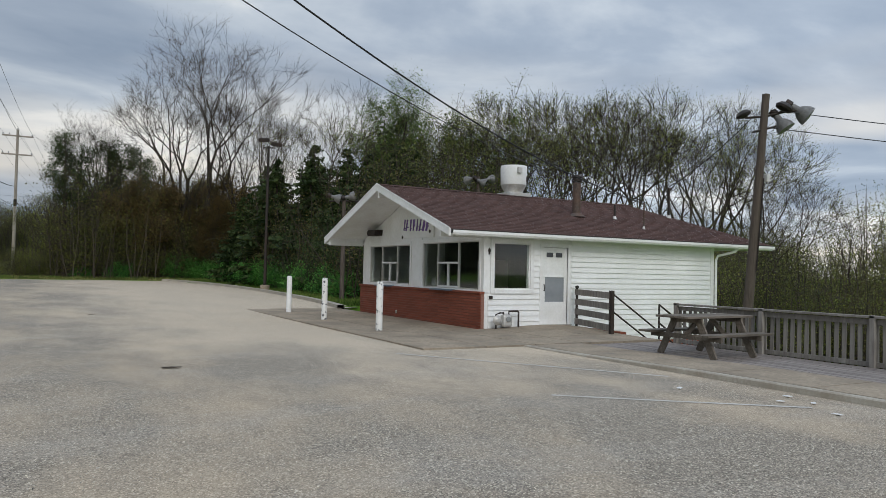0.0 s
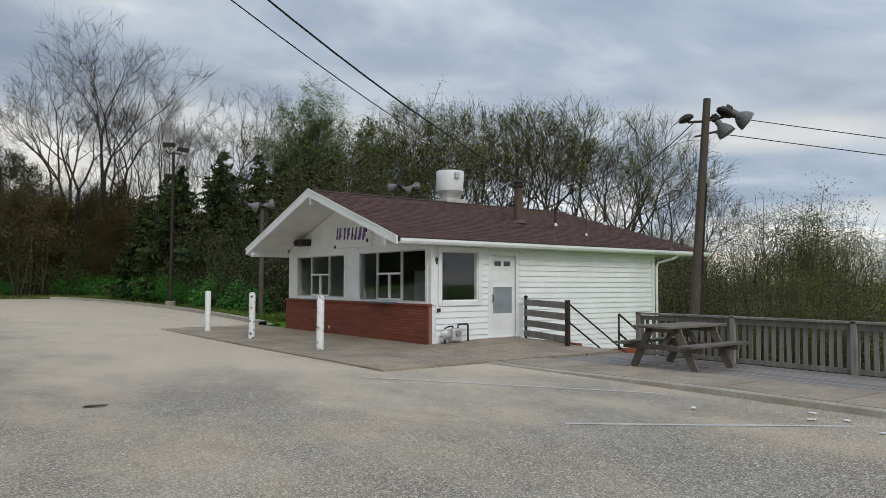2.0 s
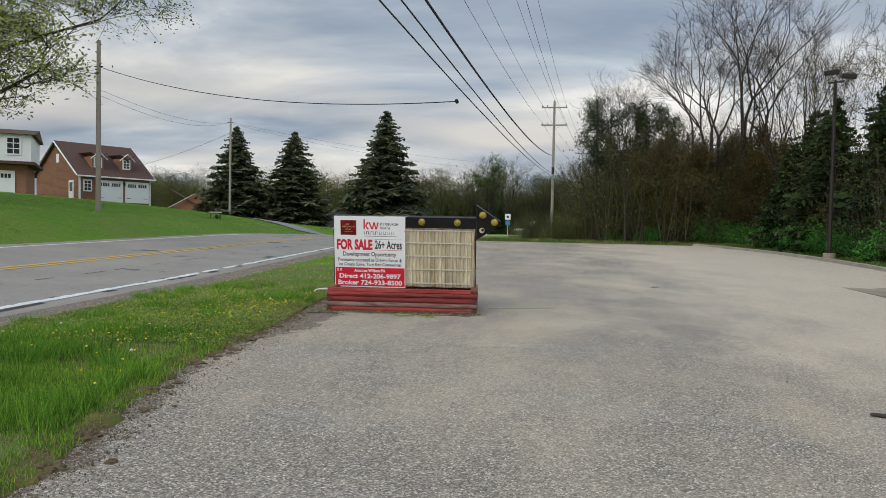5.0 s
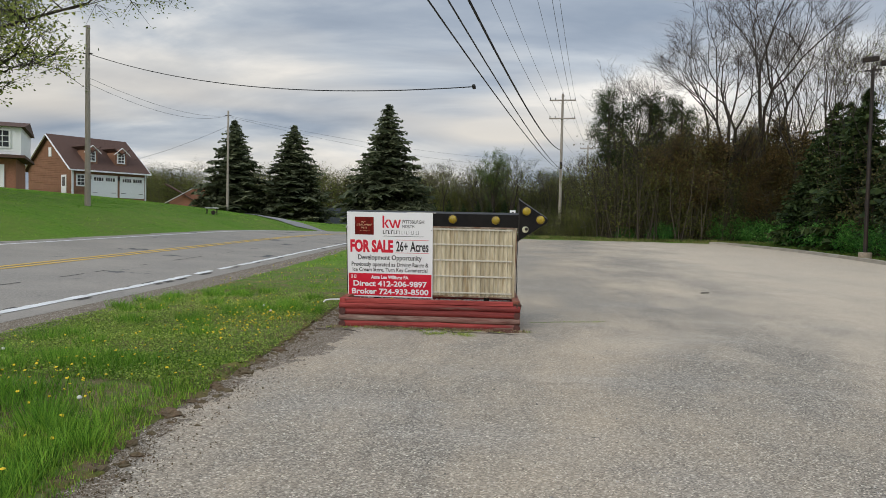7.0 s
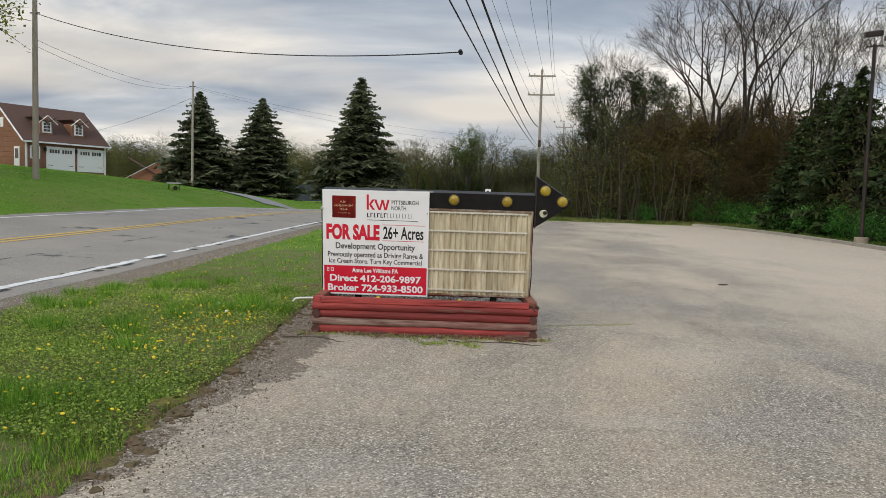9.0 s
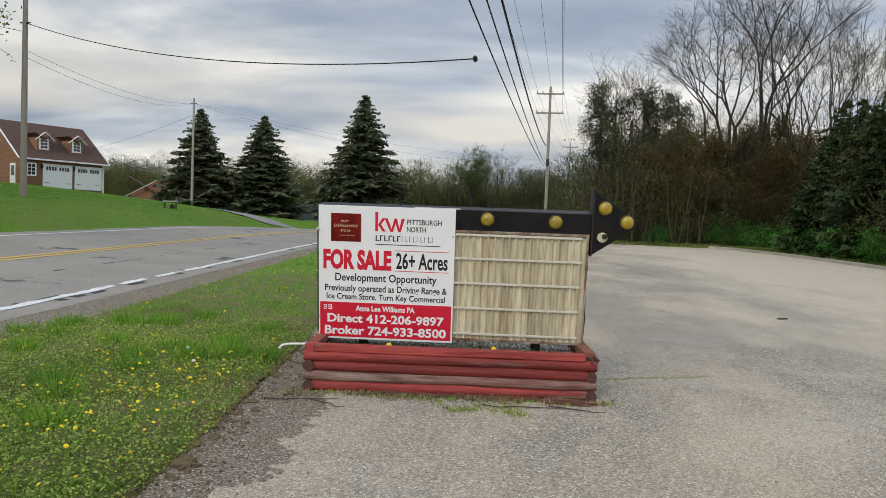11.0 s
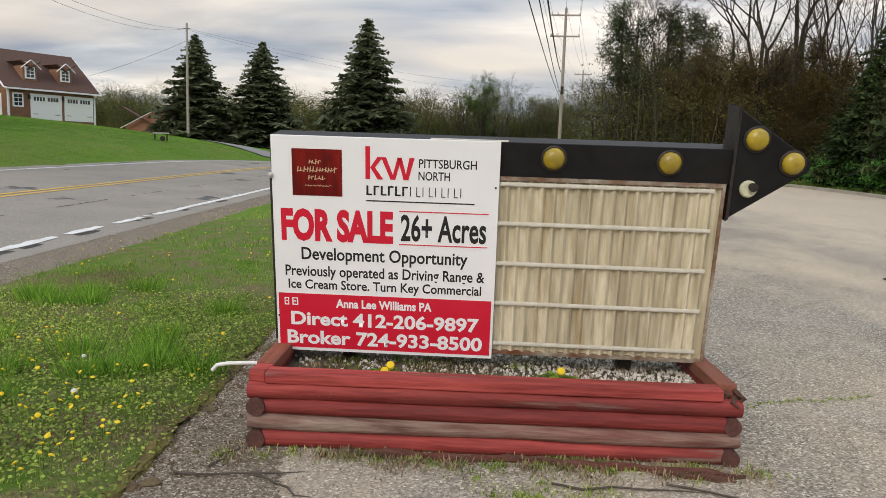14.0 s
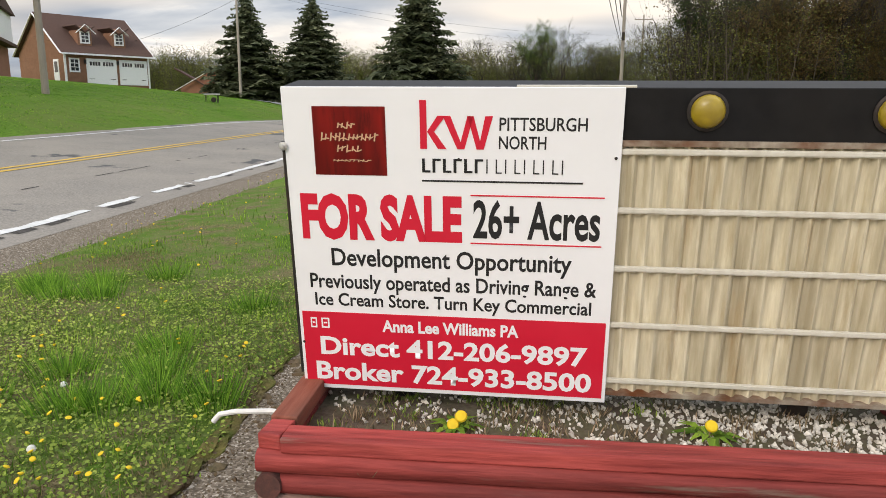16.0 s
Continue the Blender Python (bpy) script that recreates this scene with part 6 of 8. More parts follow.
def ragged_pine(name, seed, label, height, needle):
    """Bare lower trunk, irregular dark clumps above."""
    rs = random.Random(seed)
    t = thing(name, label, "tree")
    wood = Geo().tube([(0, 0, -0.4), (0.1, 0.05, height * 0.5), (0, 0, height * 0.98)], [0.2, 0.14, 0.03], 8)
    tips = []
    for k in range(46):
        z = height * rs.uniform(0.30, 0.98)
        a = rs.uniform(0, 6.28)
        L = (1.25 * (1 - (z / height - 0.55) ** 2 * 2.2) + 0.25) * rs.uniform(0.5, 1.1)
        p = Vector((0, 0, z))
        e = p + Vector((math.cos(a) * L, math.sin(a) * L, rs.uniform(-0.1, 0.5)))
        wood.tube([p, p.lerp(e, 0.5), e], [0.045, 0.03, 0.012], 4, cap=False)
        if z > height * 0.46:
            tips += [(e, e - p), (p.lerp(e, 0.6), e - p)]
    part("trunk", wood, BARK_DARK, t)
    part("crown", leaf_cloud(rs, tips, 95, 0.34, 0.26, 0.25), needle, t)
    return t


def thicket(name, seed, label, w, d, h, leaf, stems, per, size, bark, kind="stuff"):
    """A tangle of thin stems with small leaves."""
    rs = random.Random(seed)
    g, tips = Geo(), []
    for k in range(stems):
        p = Vector((rs.uniform(-w, w), rs.uniform(-d, d), -0.2))
        hh = h * rs.uniform(0.35, 1.0)
        v = Vector((rs.gauss(0, 0.18), rs.gauss(0, 0.18), 1))
        q = p + v * hh * 0.5 + Vector((rs.gauss(0, 0.12), 0, 0))
        e = p + v * hh + Vector((rs.gauss(0, 0.3), rs.gauss(0, 0.3), 0))
        g.tube([p, q, e], [0.035, 0.022, 0.008], 3, cap=False)
        for j in range(7):
            f = rs.uniform(0.15, 1)
            b = p.lerp(e, f)
            ee = b + Vector((rs.gauss(0, 1), rs.gauss(0, 1), rs.uniform(0.1, 0.9))) * hh * 0.13
            g.tube([b, ee], [0.012, 0.005], 3, cap=False)
            tips.append((ee, v))
            tips.append((b, v))
    t = thing(name, label, "undergrowth", kind=kind)
    part("wood", g, bark, t)
    part("foliage", leaf_cloud(rs, tips, per, size, 0.33), leaf, t)
    return t


def bush(name, seed, label, r, h, leaf):
    rs = random.Random(seed)
    g, tips = Geo(), []
    for k in range(60):
        a, e = rs.uniform(0, 6.28), rs.uniform(0.25, 1.0)
        R = r * rs.uniform(0.55, 1.0)
        p = Vector((math.cos(a) * R * math.sqrt(1 - (e * 0.8) ** 2), math.sin(a) * R * math.sqrt(1 - (e * 0.8) ** 2), h * e * rs.uniform(0.75, 1.0)))
        g.tube([(0, 0, -0.1), p * 0.5 + Vector((0, 0, 0.1)), p], [0.03, 0.018, 0.006], 3, cap=False)
        tips += [(p, p), (p * 0.75, p)]
    t = thing(name, label, "bush")
    part("wood", g, BARK_DARK, t)
    part("foliage", leaf_cloud(rs, tips, 26, 0.17, 0.22, 0.8), leaf, t)
    return t


def put(proto, x, y, scale=1.0, turn=0.0, first=[], z=None, sz=None):
    """Stand a tree at x, y: the built one the first time, copies after that."""
    zz = float(ground_z([x], [y])[0]) if z is None else z
    s = Matrix.Diagonal((scale, scale, sz or scale, 1))
    m = pose(x, y, zz - 0.05, 0, 0, turn) @ s
    if proto.name not in first:
        first.append(proto.name)
        proto.matrix_basis = m
        return proto
    proto_scale = proto.scale.copy()
    proto.scale = (1, 1, 1)
    c = copy_thing(proto, m)
    proto.scale = proto_scale
    return c


BIG = broadleaf("large_bare_tree", 21, "tall many-stemmed bare tree with fine pale buds", 20.5, 0.36, BARK_DARK, LEAF_PALE, 1, 0.06, 0.05, twigs=2, twig_len=0.9, twig_w=0.011, limbs=forked_limbs,
                stems=4, levels=8, angle=25, fork=0.38)
TALL = broadleaf("bare_tree", 5, "tall slender bare tree with thin twigs", 17, 0.23, BARK_DARK, LEAF_PALE, 1, 0.05, 0.06, twigs=2, twig_len=0.8, twig_w=0.010, limbs=forked_limbs,
                 stems=2, levels=7, angle=22, fork=0.42)
DEAD = broadleaf("dead_tree", 9, "leafless forked tree with wide dark limbs", 16.5, 0.30, BARK_DARK, LEAF_PALE, 0, 0.1, 0.3, twigs=2, twig_len=0.7, twig_w=0.010, limbs=forked_limbs,
                 stems=1, levels=8, angle=29, fork=0.42, wander=0.13)
GREENT = broadleaf("budding_tree", 14, "tall tree with dense fresh green leaves", 15, 0.24, BARK_DARK, LEAF_SPRING, 3, 0.15, 0.20, twigs=5, twig_len=0.8, stems=2, levels=4, spread=0.48, up=0.4, kids=(7, 5, 4), fork_at=0.22)
OLIVE = broadleaf("budding_tree", 17, "woodland tree with sparse olive-green buds", 13.5, 0.17, BARK_DARK, LEAF_BUD, 1, 0.12, 0.14, twigs=2, twig_len=0.7, twig_w=0.009, limbs=forked_limbs,
                  stems=3, levels=7, angle=24, fork=0.34)
OLIVE2 = broadleaf("budding_tree", 33, "thin woodland tree with fresh yellow-green buds", 12.5, 0.15, BARK_DARK, LEAF_BUD, 1, 0.10, 0.12, twigs=2, twig_len=0.7, twig_w=0.009, limbs=forked_limbs,
                   stems=3, levels=7, angle=27, fork=0.30)
RUST = broadleaf("russet_tree", 41, "small tree hung with rust-brown leaves", 8, 0.12, BARK_DARK, LEAF_RUST, 3, 0.14, 0.25, twigs=4, twig_len=0.5, stems=3, levels=4, spread=0.5, up=0.3, kids=(6, 5, 4), fork_at=0.12)
LAWNT = broadleaf("roadside_tree", 52, "broad tree with budding yellow-green leaves beside the road", 14.5, 0.36, BARK_DARK, LEAF_YG, 3, 0.12, 0.12, twigs=4, twig_len=0.9, twig_w=0.010, flare=1.25, stems=1, levels=5, spread=0.66, up=0.06,
                  kids=(9, 4, 4, 3), fork_at=0.08)
SPRUCE = conifer("spruce_tree", 3, "dark conical spruce standing on the far lawn", 12.4, 4.1, NEEDLE, bare=0.04, layers=62, ragged=0.16, droop=0.42)
HEMLOCK = conifer("hemlock_tree", 6, "dense dark evergreen at the edge of the woods", 9, 2.6, NEEDLE_FIR, bare=0.03, layers=44, ragged=0.4, gaps=0.38, droop=0.25)
PINE = ragged_pine("pine_tree", 8, "dark ragged pine with bare lower trunk", 11, NEEDLE_FIR)
THICK_B = thicket("brown_thicket", 61, "tangled brown woodland undergrowth of thin stems", 3.2, 1.8, 6.5, LEAF_BROWN, 90, 6, 0.14, BARK_DARK)
THICK_O = thicket("olive_thicket", 62, "olive woodland undergrowth of saplings in bud", 3.2, 1.8, 7.5, LEAF_OLIVE, 75, 7, 0.14, BARK_DARK)
THICK_L = thicket("sapling_thicket", 64, "pale olive saplings and brush in bud", 3.4, 1.9, 7.0, LEAF_BUD, 75, 6, 0.13, BARK_GREY)
THICK_W = thicket("woodland_thicket", 65, "dense brown-green brush closing the woods", 3.6, 2.2, 7.5, LEAF_BROWN, 110, 10, 0.17, BARK_DARK)
THICK_E = thicket("woodland_thicket", 66, "dense olive brush on the lower slope", 3.6, 2.4, 7.0, LEAF_SLOPE, 100, 13, 0.15, BARK_GREY)
SAPLING = broadleaf("bare_sapling", 67, "slender grey bare trunk at the woods' edge", 11, 0.085, BARK_DARK, LEAF_BUD, 1, 0.09, 0.10, twigs=2, twig_len=0.6, twig_w=0.009, limbs=forked_limbs,
                    stems=1, levels=5, angle=20, fork=0.50)
THICK_D = thicket("dark_thicket", 63, "dark green woodland undergrowth", 3.2, 1.8, 4.5, NEEDLE_FIR, 75, 9, 0.16, BARK_DARK)
BUSH = bush("bush", 71, "bright green leafy bush at the woods' edge", 1.5, 1.7, LEAF_BUSH)

# woods beyond the car park
put(BIG, 16.2, 45.5, 1.0, 20)
put(TALL, 19.6, 44, 1.07, 0)
put(TALL, 21.3, 46, 0.95, 140)
put(TALL, 8.9, 47, 0.82, 70)
put(DEAD, 25.0, 40, 1.0, 40)
put(GREENT, 26.6, 30.5, 0.98, 10)
put(GREENT, 28.6, 33, 0.9, 150)
for x, y, s, a in ((6.3, 46, 1.0, 0), (7.5, 47.5, 0.95, 100), (9.4, 46.5, 1.0, 200), (10.4, 47.5, 0.9, 60), (11.9, 48, 0.98, 300), (23.0, 33, 0.8, 20)):
    put(PINE, x, y, s, a)
for x, y, s, a in ((18.4, 30.5, 0.95, 0), (20.3, 28.6, 1.05, 80), (21.8, 31.5, 0.95, 200), (19.3, 34, 0.9, 120), (23.6, 27.5, 1.0, 30), (17.4, 35.5, 0.7, 60), (19.2, 26.0, 0.9, 10), (20.6, 23.5, 0.95, 300), (19.4, 20.5, 0.8, 150), (22.4, 20.5, 0.95, 70), (18.6, 38, 0.75, 220), (25.5, 24.5, 1.0, 15), (20.6, 41.2, 1.05, 40), (20.2, 37.6, 1.0, 170)):
    put(HEMLOCK, x, y, s, a)
for x, y, s, a in ((12.2, 44.2, 0.95, 0), (13.6, 46, 0.8, 90), (16.6, 43.6, 0.75, 180), (10.8, 45, 0.7, 45), (14.4, 47.6, 1.05, 20), (17.3, 46.8, 1.1, 130), (19.2, 44.0, 0.85, 250)):
    put(RUST, x, y, s, a)
rs = random.Random(77)
for k in range(12):       # second row behind
    put((OLIVE, OLIVE2, TALL)[k % 3], 5 + k * 2.2 + rs.uniform(-0.8, 0.8), 52 + rs.uniform(-3, 4), rs.uniform(0.48, 0.66) * (0.9 if k % 3 == 2 else 1), rs.uniform(0, 360))
for k in range(19):
    x = 7.6 + k * 0.76
    put((THICK_B, THICK_D, THICK_O, THICK_E)[k % 4], x, 45.3 + rs.uniform(-1.0, 1.5) + max(0, 4 - x) * 1.0, rs.uniform(0.75, 1.05), rs.uniform(0, 360))
for k in range(13):       # darker undergrowth closing the woods behind
    put((THICK_D, THICK_O, THICK_B)[k % 3], 8.6 + k * 1.08, 49.5 + rs.uniform(-0.8, 0.8), rs.uniform(0.95, 1.15), rs.uniform(0, 360))
for k in range(15):       # along the eastern kerb
    y = 43 - k * 2.1
    put((THICK_D, THICK_B, THICK_D)[k % 3], 19.3 + rs.uniform(-0.4, 1.4), y, rs.uniform(0.75, 1.0), 90 + rs.uniform(-40, 40))
for k in range(16):
    put((THICK_B, THICK_O)[k % 2], 23.5 + rs.uniform(-1.5, 2.5), 44 - k * 1.9, rs.uniform(0.9, 1.25), rs.uniform(0, 360))
for x, y, s in ((14.6, 43.4, 1.15), (16.3, 42.2, 0.95), (17.4, 38.5, 1.0), (17.2, 35, 0.9), (17.5, 31.5, 1.05), (17.3, 27.5, 1.0), (17.0, 24.5, 0.8), (17.4, 21, 0.9), (17.6, 17.5, 0.9), (17.2, 14.5, 0.75), (10.2, 43.6, 0.8), (7.6, 43.8, 0.6)):
    put(BUSH, x, y, s, rs.uniform(0, 360))

rw = random.Random(123)
for k in range(26):       # slim trunks standing before the brush
    put(SAPLING, 6.0 + k * 0.56 + rw.uniform(-0.4, 0.4), 44.3 + rw.uniform(-0.9, 1.2), rw.uniform(0.6, 0.95), rw.uniform(0, 360))
for k in range(12):
    put(SAPLING, 18.6 + rw.uniform(-0.6, 1.6), 42.5 - k * 2.3 + rw.uniform(-0.6, 0.6), rw.uniform(0.7, 1.1), rw.uniform(0, 360))
for k in range(8):
    put(THICK_W, 8.4 + k * 2.0, 47.8 + rw.uniform(-0.6, 0.6), rw.uniform(0.8, 1.0), rw.uniform(0, 360))
for k in range(11):       # low brush at the open end of the woods
    put((THICK_L, THICK_O, THICK_E)[k % 3], 0.6 + k * 0.62, 46.2 + rw.uniform(-1, 1.5), rw.uniform(0.24, 0.36), rw.uniform(0, 360))
# wooded slope behind the building
for k in range(17):       # dense brush closing the view beyond the deck
    f = k / 16
    put((THICK_E, THICK_L)[k % 2], 36 + 14 * f + rw.uniform(-1, 1), 13 - 46 * f + rw.uniform(-1, 1), rw.uniform(0.5, 0.7), rw.uniform(0, 360))
for k in range(15):
    f = k / 14
    put((THICK_L, THICK_E)[k % 2], 50 + 14 * f + rw.uniform(-1, 1), 12 - 50 * f + rw.uniform(-1, 1), rw.uniform(0.75, 0.95), rw.uniform(0, 360))
for k in range(18):       # far trees that close the low ground
    f = k / 17
    put((THICK_E, THICK_L)[k % 2], 66 + 14 * f + rw.uniform(-2, 2), 16 - 66 * f, rw.uniform(1.15, 1.4), rw.uniform(0, 360))
put(DEAD, 38.5, 8.5, 0.50, 70)
row = [(29.5, 27, OLIVE, 0.98), (31.5, 24, OLIVE, 1.05), (33, 28, GREENT, 0.85), (35, 24.5, OLIVE, 1.05), (37.5, 26.5, OLIVE2, 1.15), (39.5, 23, OLIVE, 1.05), (41.5, 26, OLIVE2, 1.2), (43.5, 22, OLIVE2, 1.2),
       (46, 24.5, TALL, 0.8), (47.5, 20.5, OLIVE, 1.12), (50, 23, OLIVE2, 1.25), (52.5, 20, OLIVE, 1.0), (54, 18.5, OLIVE2, 0.75), (50, 10.5, TALL, 0.42)]
for x, y, p, s in row:
    put(p, x, y, s, rs.uniform(0, 360))
for k in range(26):
    f = k / 25
    put((THICK_L, THICK_B, THICK_O, THICK_L)[k % 4], 24 + 33 * f + rs.uniform(-1, 1), 20.5 - 4 * f + rs.uniform(-1.5, 1.5), rs.uniform(0.9, 1.2) * (1.0 - 0.4 * f), rs.uniform(0, 360))
for k in range(22):
    f = k / 21
    put((THICK_L, THICK_O)[k % 2], 37 + 26 * f + rs.uniform(-1, 1), 15 - 30 * f + rs.uniform(-1.5, 1.5), rs.uniform(0.5, 0.75), rs.uniform(0, 360))
for k in range(20):
    f = k / 19
    put((THICK_O, THICK_L, THICK_B)[k % 3], 27 + 9 * f + rs.uniform(-1, 1.5), 12 - 34 * f, rs.uniform(0.5, 0.7), rs.uniform(0, 360))
for k in range(24):       # distant rise
    put((OLIVE, THICK_L, OLIVE2)[k % 3], 88 + rs.uniform(0, 22), -38 + k * 3.2, rs.uniform(0.75, 1.0) * (1.5 if k % 3 == 1 else 1), rs.uniform(0, 360), z=-4.0)

# far side of the road
put(LAWNT, -23.4, 15.8, 1.58, 30, sz=1.2)
put(SPRUCE, -15.4, 65.6, 1.26, 0, sz=1.08)
put(SPRUCE, -27.25, 69.05, 1.18, 90, sz=0.92)
put(SPRUCE, -33.3, 66.6, 1.12, 200, sz=0.92)
for k in range(36):       # wooded ridge in the distance
    put((OLIVE, THICK_E, THICK_L, THICK_E)[k % 4], -78 + k * 2.55 + rs.uniform(-1, 1), 104 + rs.uniform(-6, 8) - abs(k - 16) * 0.3, rs.uniform(0.65, 0.82) * (1.5 if k % 2 == 1 else 1), rs.uniform(0, 360), z=1.2)
for k in range(34):
    put((THICK_E, THICK_L, THICK_E, THICK_O)[k % 4], -74 + k * 2.4 + rs.uniform(-1, 1), 97 + rs.uniform(-3, 3), rs.uniform(1.0, 1.25), rs.uniform(0, 360), z=1.0)
for x, y, p, s in ((-6.2, 88, GREENT, 0.72), (-3.2, 87, OLIVE, 0.8), (-8.6, 90, OLIVE, 0.7), (1.2, 93, OLIVE2, 0.7), (-13, 88, DEAD, 0.55), (-17, 92, OLIVE2, 0.7), (4.6, 96, OLIVE, 0.75), (7.5, 66, OLIVE2, 0.65), (9, 70, OLIVE, 0.6)):
    put(p, x, y, s, rs.uniform(0, 360))
for x, s in ((-13.5, 0.36), (-11.6, 0.40), (-9.7, 0.36), (-7.9, 0.40), (-6.2, 0.38), (-4.4, 0.42), (-3.0, 0.34), (-20, 0.3)):
    put(HEMLOCK, x, 84.5 + rs.uniform(-1, 1), s, rs.uniform(0, 360), sz=s * 1.1)


# ---- poles, wires, lamps ----
def sag_wire(name, p0, p1, sag, r, mat, label):
    p0, p1 = Vector(p0), Vector(p1)
    pts = []
    for i in range(25):
        f = i / 24
        q = p0.lerp(p1, f)
        q.z -= 4 * sag * f * (1 - f)
        pts.append(q)
    return tagged(part(name, Geo().tube(pts, r, 6), mat), label, "cable")


def utility_pole(x, y, zb, zt, arms, label, mat=WOOD_POLE_PALE, r=0.15, turn=0):
    t = thing("utility_pole", label, "utility pole", pose(x, y, 0, 0, 0, turn))
    part("pole", Geo().tube([(0, 0, zb - 0.5), (0, 0, (zb + zt) / 2), (0, 0, zt)], [r, r * 0.85, r * 0.68], 12), mat, t, smooth=True)
    for za in arms:
        arm = part("crossarm", Geo().box(-1.15, -0.17, za - 0.06, 1.15, -0.06, za + 0.06), mat, t, bevel=0.01)
        for u in (-1.08, -0.62, 1.08):
            part("insulator", Geo().lathe([(0.02, za + 0.06), (0.05, za + 0.09), (0.035, za + 0.14), (0.05, za + 0.18), (0.01, za + 0.24)], pose(u, -0.11, 0), 10), INSULATOR, arm)
        for s in (-1, 1):
            part("arm_brace", Geo().beam((s * 0.55, -0.115, za - 0.06), (0, -0.12, za - 0.42), 0.03, 0.02), METAL_GREY, arm)
    return t


up1 = utility_pole(2.86, 55.5, 0.3, 12.9, (12.35, 10.75), "tall pale wooden utility pole with two crossarms")
part("pin_insulator", Geo().lathe([(0.02, 12.85), (0.05, 12.95), (0.03, 13.05), (0.0, 13.1)], None, 8), INSULATOR, up1)
part("cable_box", Geo().box(-0.12, -0.28, 6.3, 0.12, -0.12, 6.9), METAL_DARK, up1, "black cable closure", bevel=0.02)
utility_pole(6.6, 98, 0.8, 13.0, (12.4,), "distant wooden utility pole with one crossarm", r=0.14)
utility_pole(-0.6, -36, 0.0, 12.9, (12.35, 10.75), "wooden utility pole further down the road")
hp = utility_pole(-20.98, 23.8, 1.7, 11.0, (), "plain pale wooden pole on the lawn bank", r=0.15)
part("bracket", Geo().tube([(-0.25, 0, 9.6), (0.25, 0, 9.6)], 0.03, 6), METAL_DARK, hp)
sp = utility_pole(-31.95, 62.2, 2.6, 12.6, (), "plain pale wooden pole beside the driveway", r=0.14)
part("bracket", Geo().tube([(-0.35, 0, 12.1), (0.35, 0, 12.1)], 0.03, 6), METAL_DARK, sp)

sag_wire("overhead_cable", (2.7, 55.4, 8.0), (-0.6, -36, 8.4), 2.0, 0.030, WIRE_BLACK, "thick black telephone cable along the road")
sag_wire("overhead_cable", (2.65, 55.4, 6.2), (-1.4, -36, 7.3), 1.15, 0.018, WIRE_BLACK, "black cable strung between the poles")
sag_wire("overhead_cable", (2.75, 55.4, 6.35), (-0.95, -36, 7.6), 1.25, 0.018, WIRE_BLACK, "black cable strung between the poles")
for u, z in ((-1.08, 12.6), (1.08, 12.6), (0.0, 13.1), (-1.08, 11.0), (1.08, 11.0)):
    sag_wire("power_line", (2.86 + u, 55.4, z), (-0.6 + u, -36, z), 1.6, 0.010, WIRE_GREY, "thin power line between crossarms")
    sag_wire("power_line", (2.86 + u, 55.4, z), (6.6 + u * 0.9, 98, z - 0.1), 0.7, 0.009, WIRE_GREY, "thin power line between crossarms")
sag_wire("service_wire", (-20.98, 23.8, 9.6), (0.28, 12.0, 5.55), 0.75, 0.016, WIRE_BLACK, "black wire crossing the road")
tagged(part("cable_splice", Geo().lathe([(0.02, -0.12), (0.06, -0.07), (0.06, 0.07), (0.02, 0.12)], pose(0.28, 12.0, 5.55, 80, 0, 0), 10), WIRE_BLACK), "black splice box hung on the cable", "cable box")
sag_wire("service_wire", (-20.98, 23.8, 8.1), (-31.95, 62.2, 12.1), 0.9, 0.010, WIRE_GREY, "thin wire between the lawn poles")
sag_wire("service_wire", (-20.98, 23.8, 8.4), (-31.6, 62.2, 12.1), 0.7, 0.010, WIRE_GREY, "thin wire between the lawn poles")
sag_wire("service_wire", (-31.95, 62.2, 12.1), (2.8, 98, 10.5), 1.0, 0.010, WIRE_GREY, "thin wire crossing behind the spruces")
sag_wire("service_wire", (-31.6, 62.2, 11.9), (2.8, 98, 9.5), 1.2, 0.010, WIRE_GREY, "thin wire crossing behind the spruces")
sag_wire("service_wire", (-20.98, 23.8, 9.2), (-40, -20, 10.5), 0.8, 0.012, WIRE_GREY, "thin wire leaving the lawn pole")
sag_wire("service_wire", (-31.95, 62.2, 11.0), (-46, 60, 6.2), 0.5, 0.012, WIRE_BLACK, "black service wire to the garage")
sag_wire("service_wire", (20.72, -0.54, 3.67), (-0.11, -7.77, 9.49), 1.14, 0.018, WIRE_BLACK, "black service cable to the stand's roof mast")
sag_wire("service_wire", (19.05, 0.43, 4.25), (-0.24, -10.75, 6.90), 0.7, 0.010, WIRE_BLACK, "thin service wire to the stand's roof mast")


def flood_head(parent, at, aim, k=1.0):
    """A round floodlight: deep reflector, lens, ballast and yoke."""
    m = Matrix.Translation(at) @ (Vector(aim).to_track_quat("Z", "Y").to_matrix().to_4x4()) @ Matrix.Scale(k, 4)
    h = part("floodlight", Geo().lathe([(0.07, -0.42), (0.10, -0.40), (0.11, -0.22), (0.20, -0.12), (0.27, 0.02), (0.29, 0.14), (0.30, 0.15)], m, 20), LAMP_GREY, parent, "weathered round floodlight", smooth=True)
    part("lens", Geo().lathe([(0.285, 0.145), (0.24, 0.165), (0.0, 0.185)], m, 20), LAMP_LENS, h, smooth=True)
    part("ballast", Geo().lathe([(0.12, -0.62), (0.13, -0.60), (0.13, -0.44), (0.10, -0.42)], m, 14), METAL_DARK, h, smooth=True)


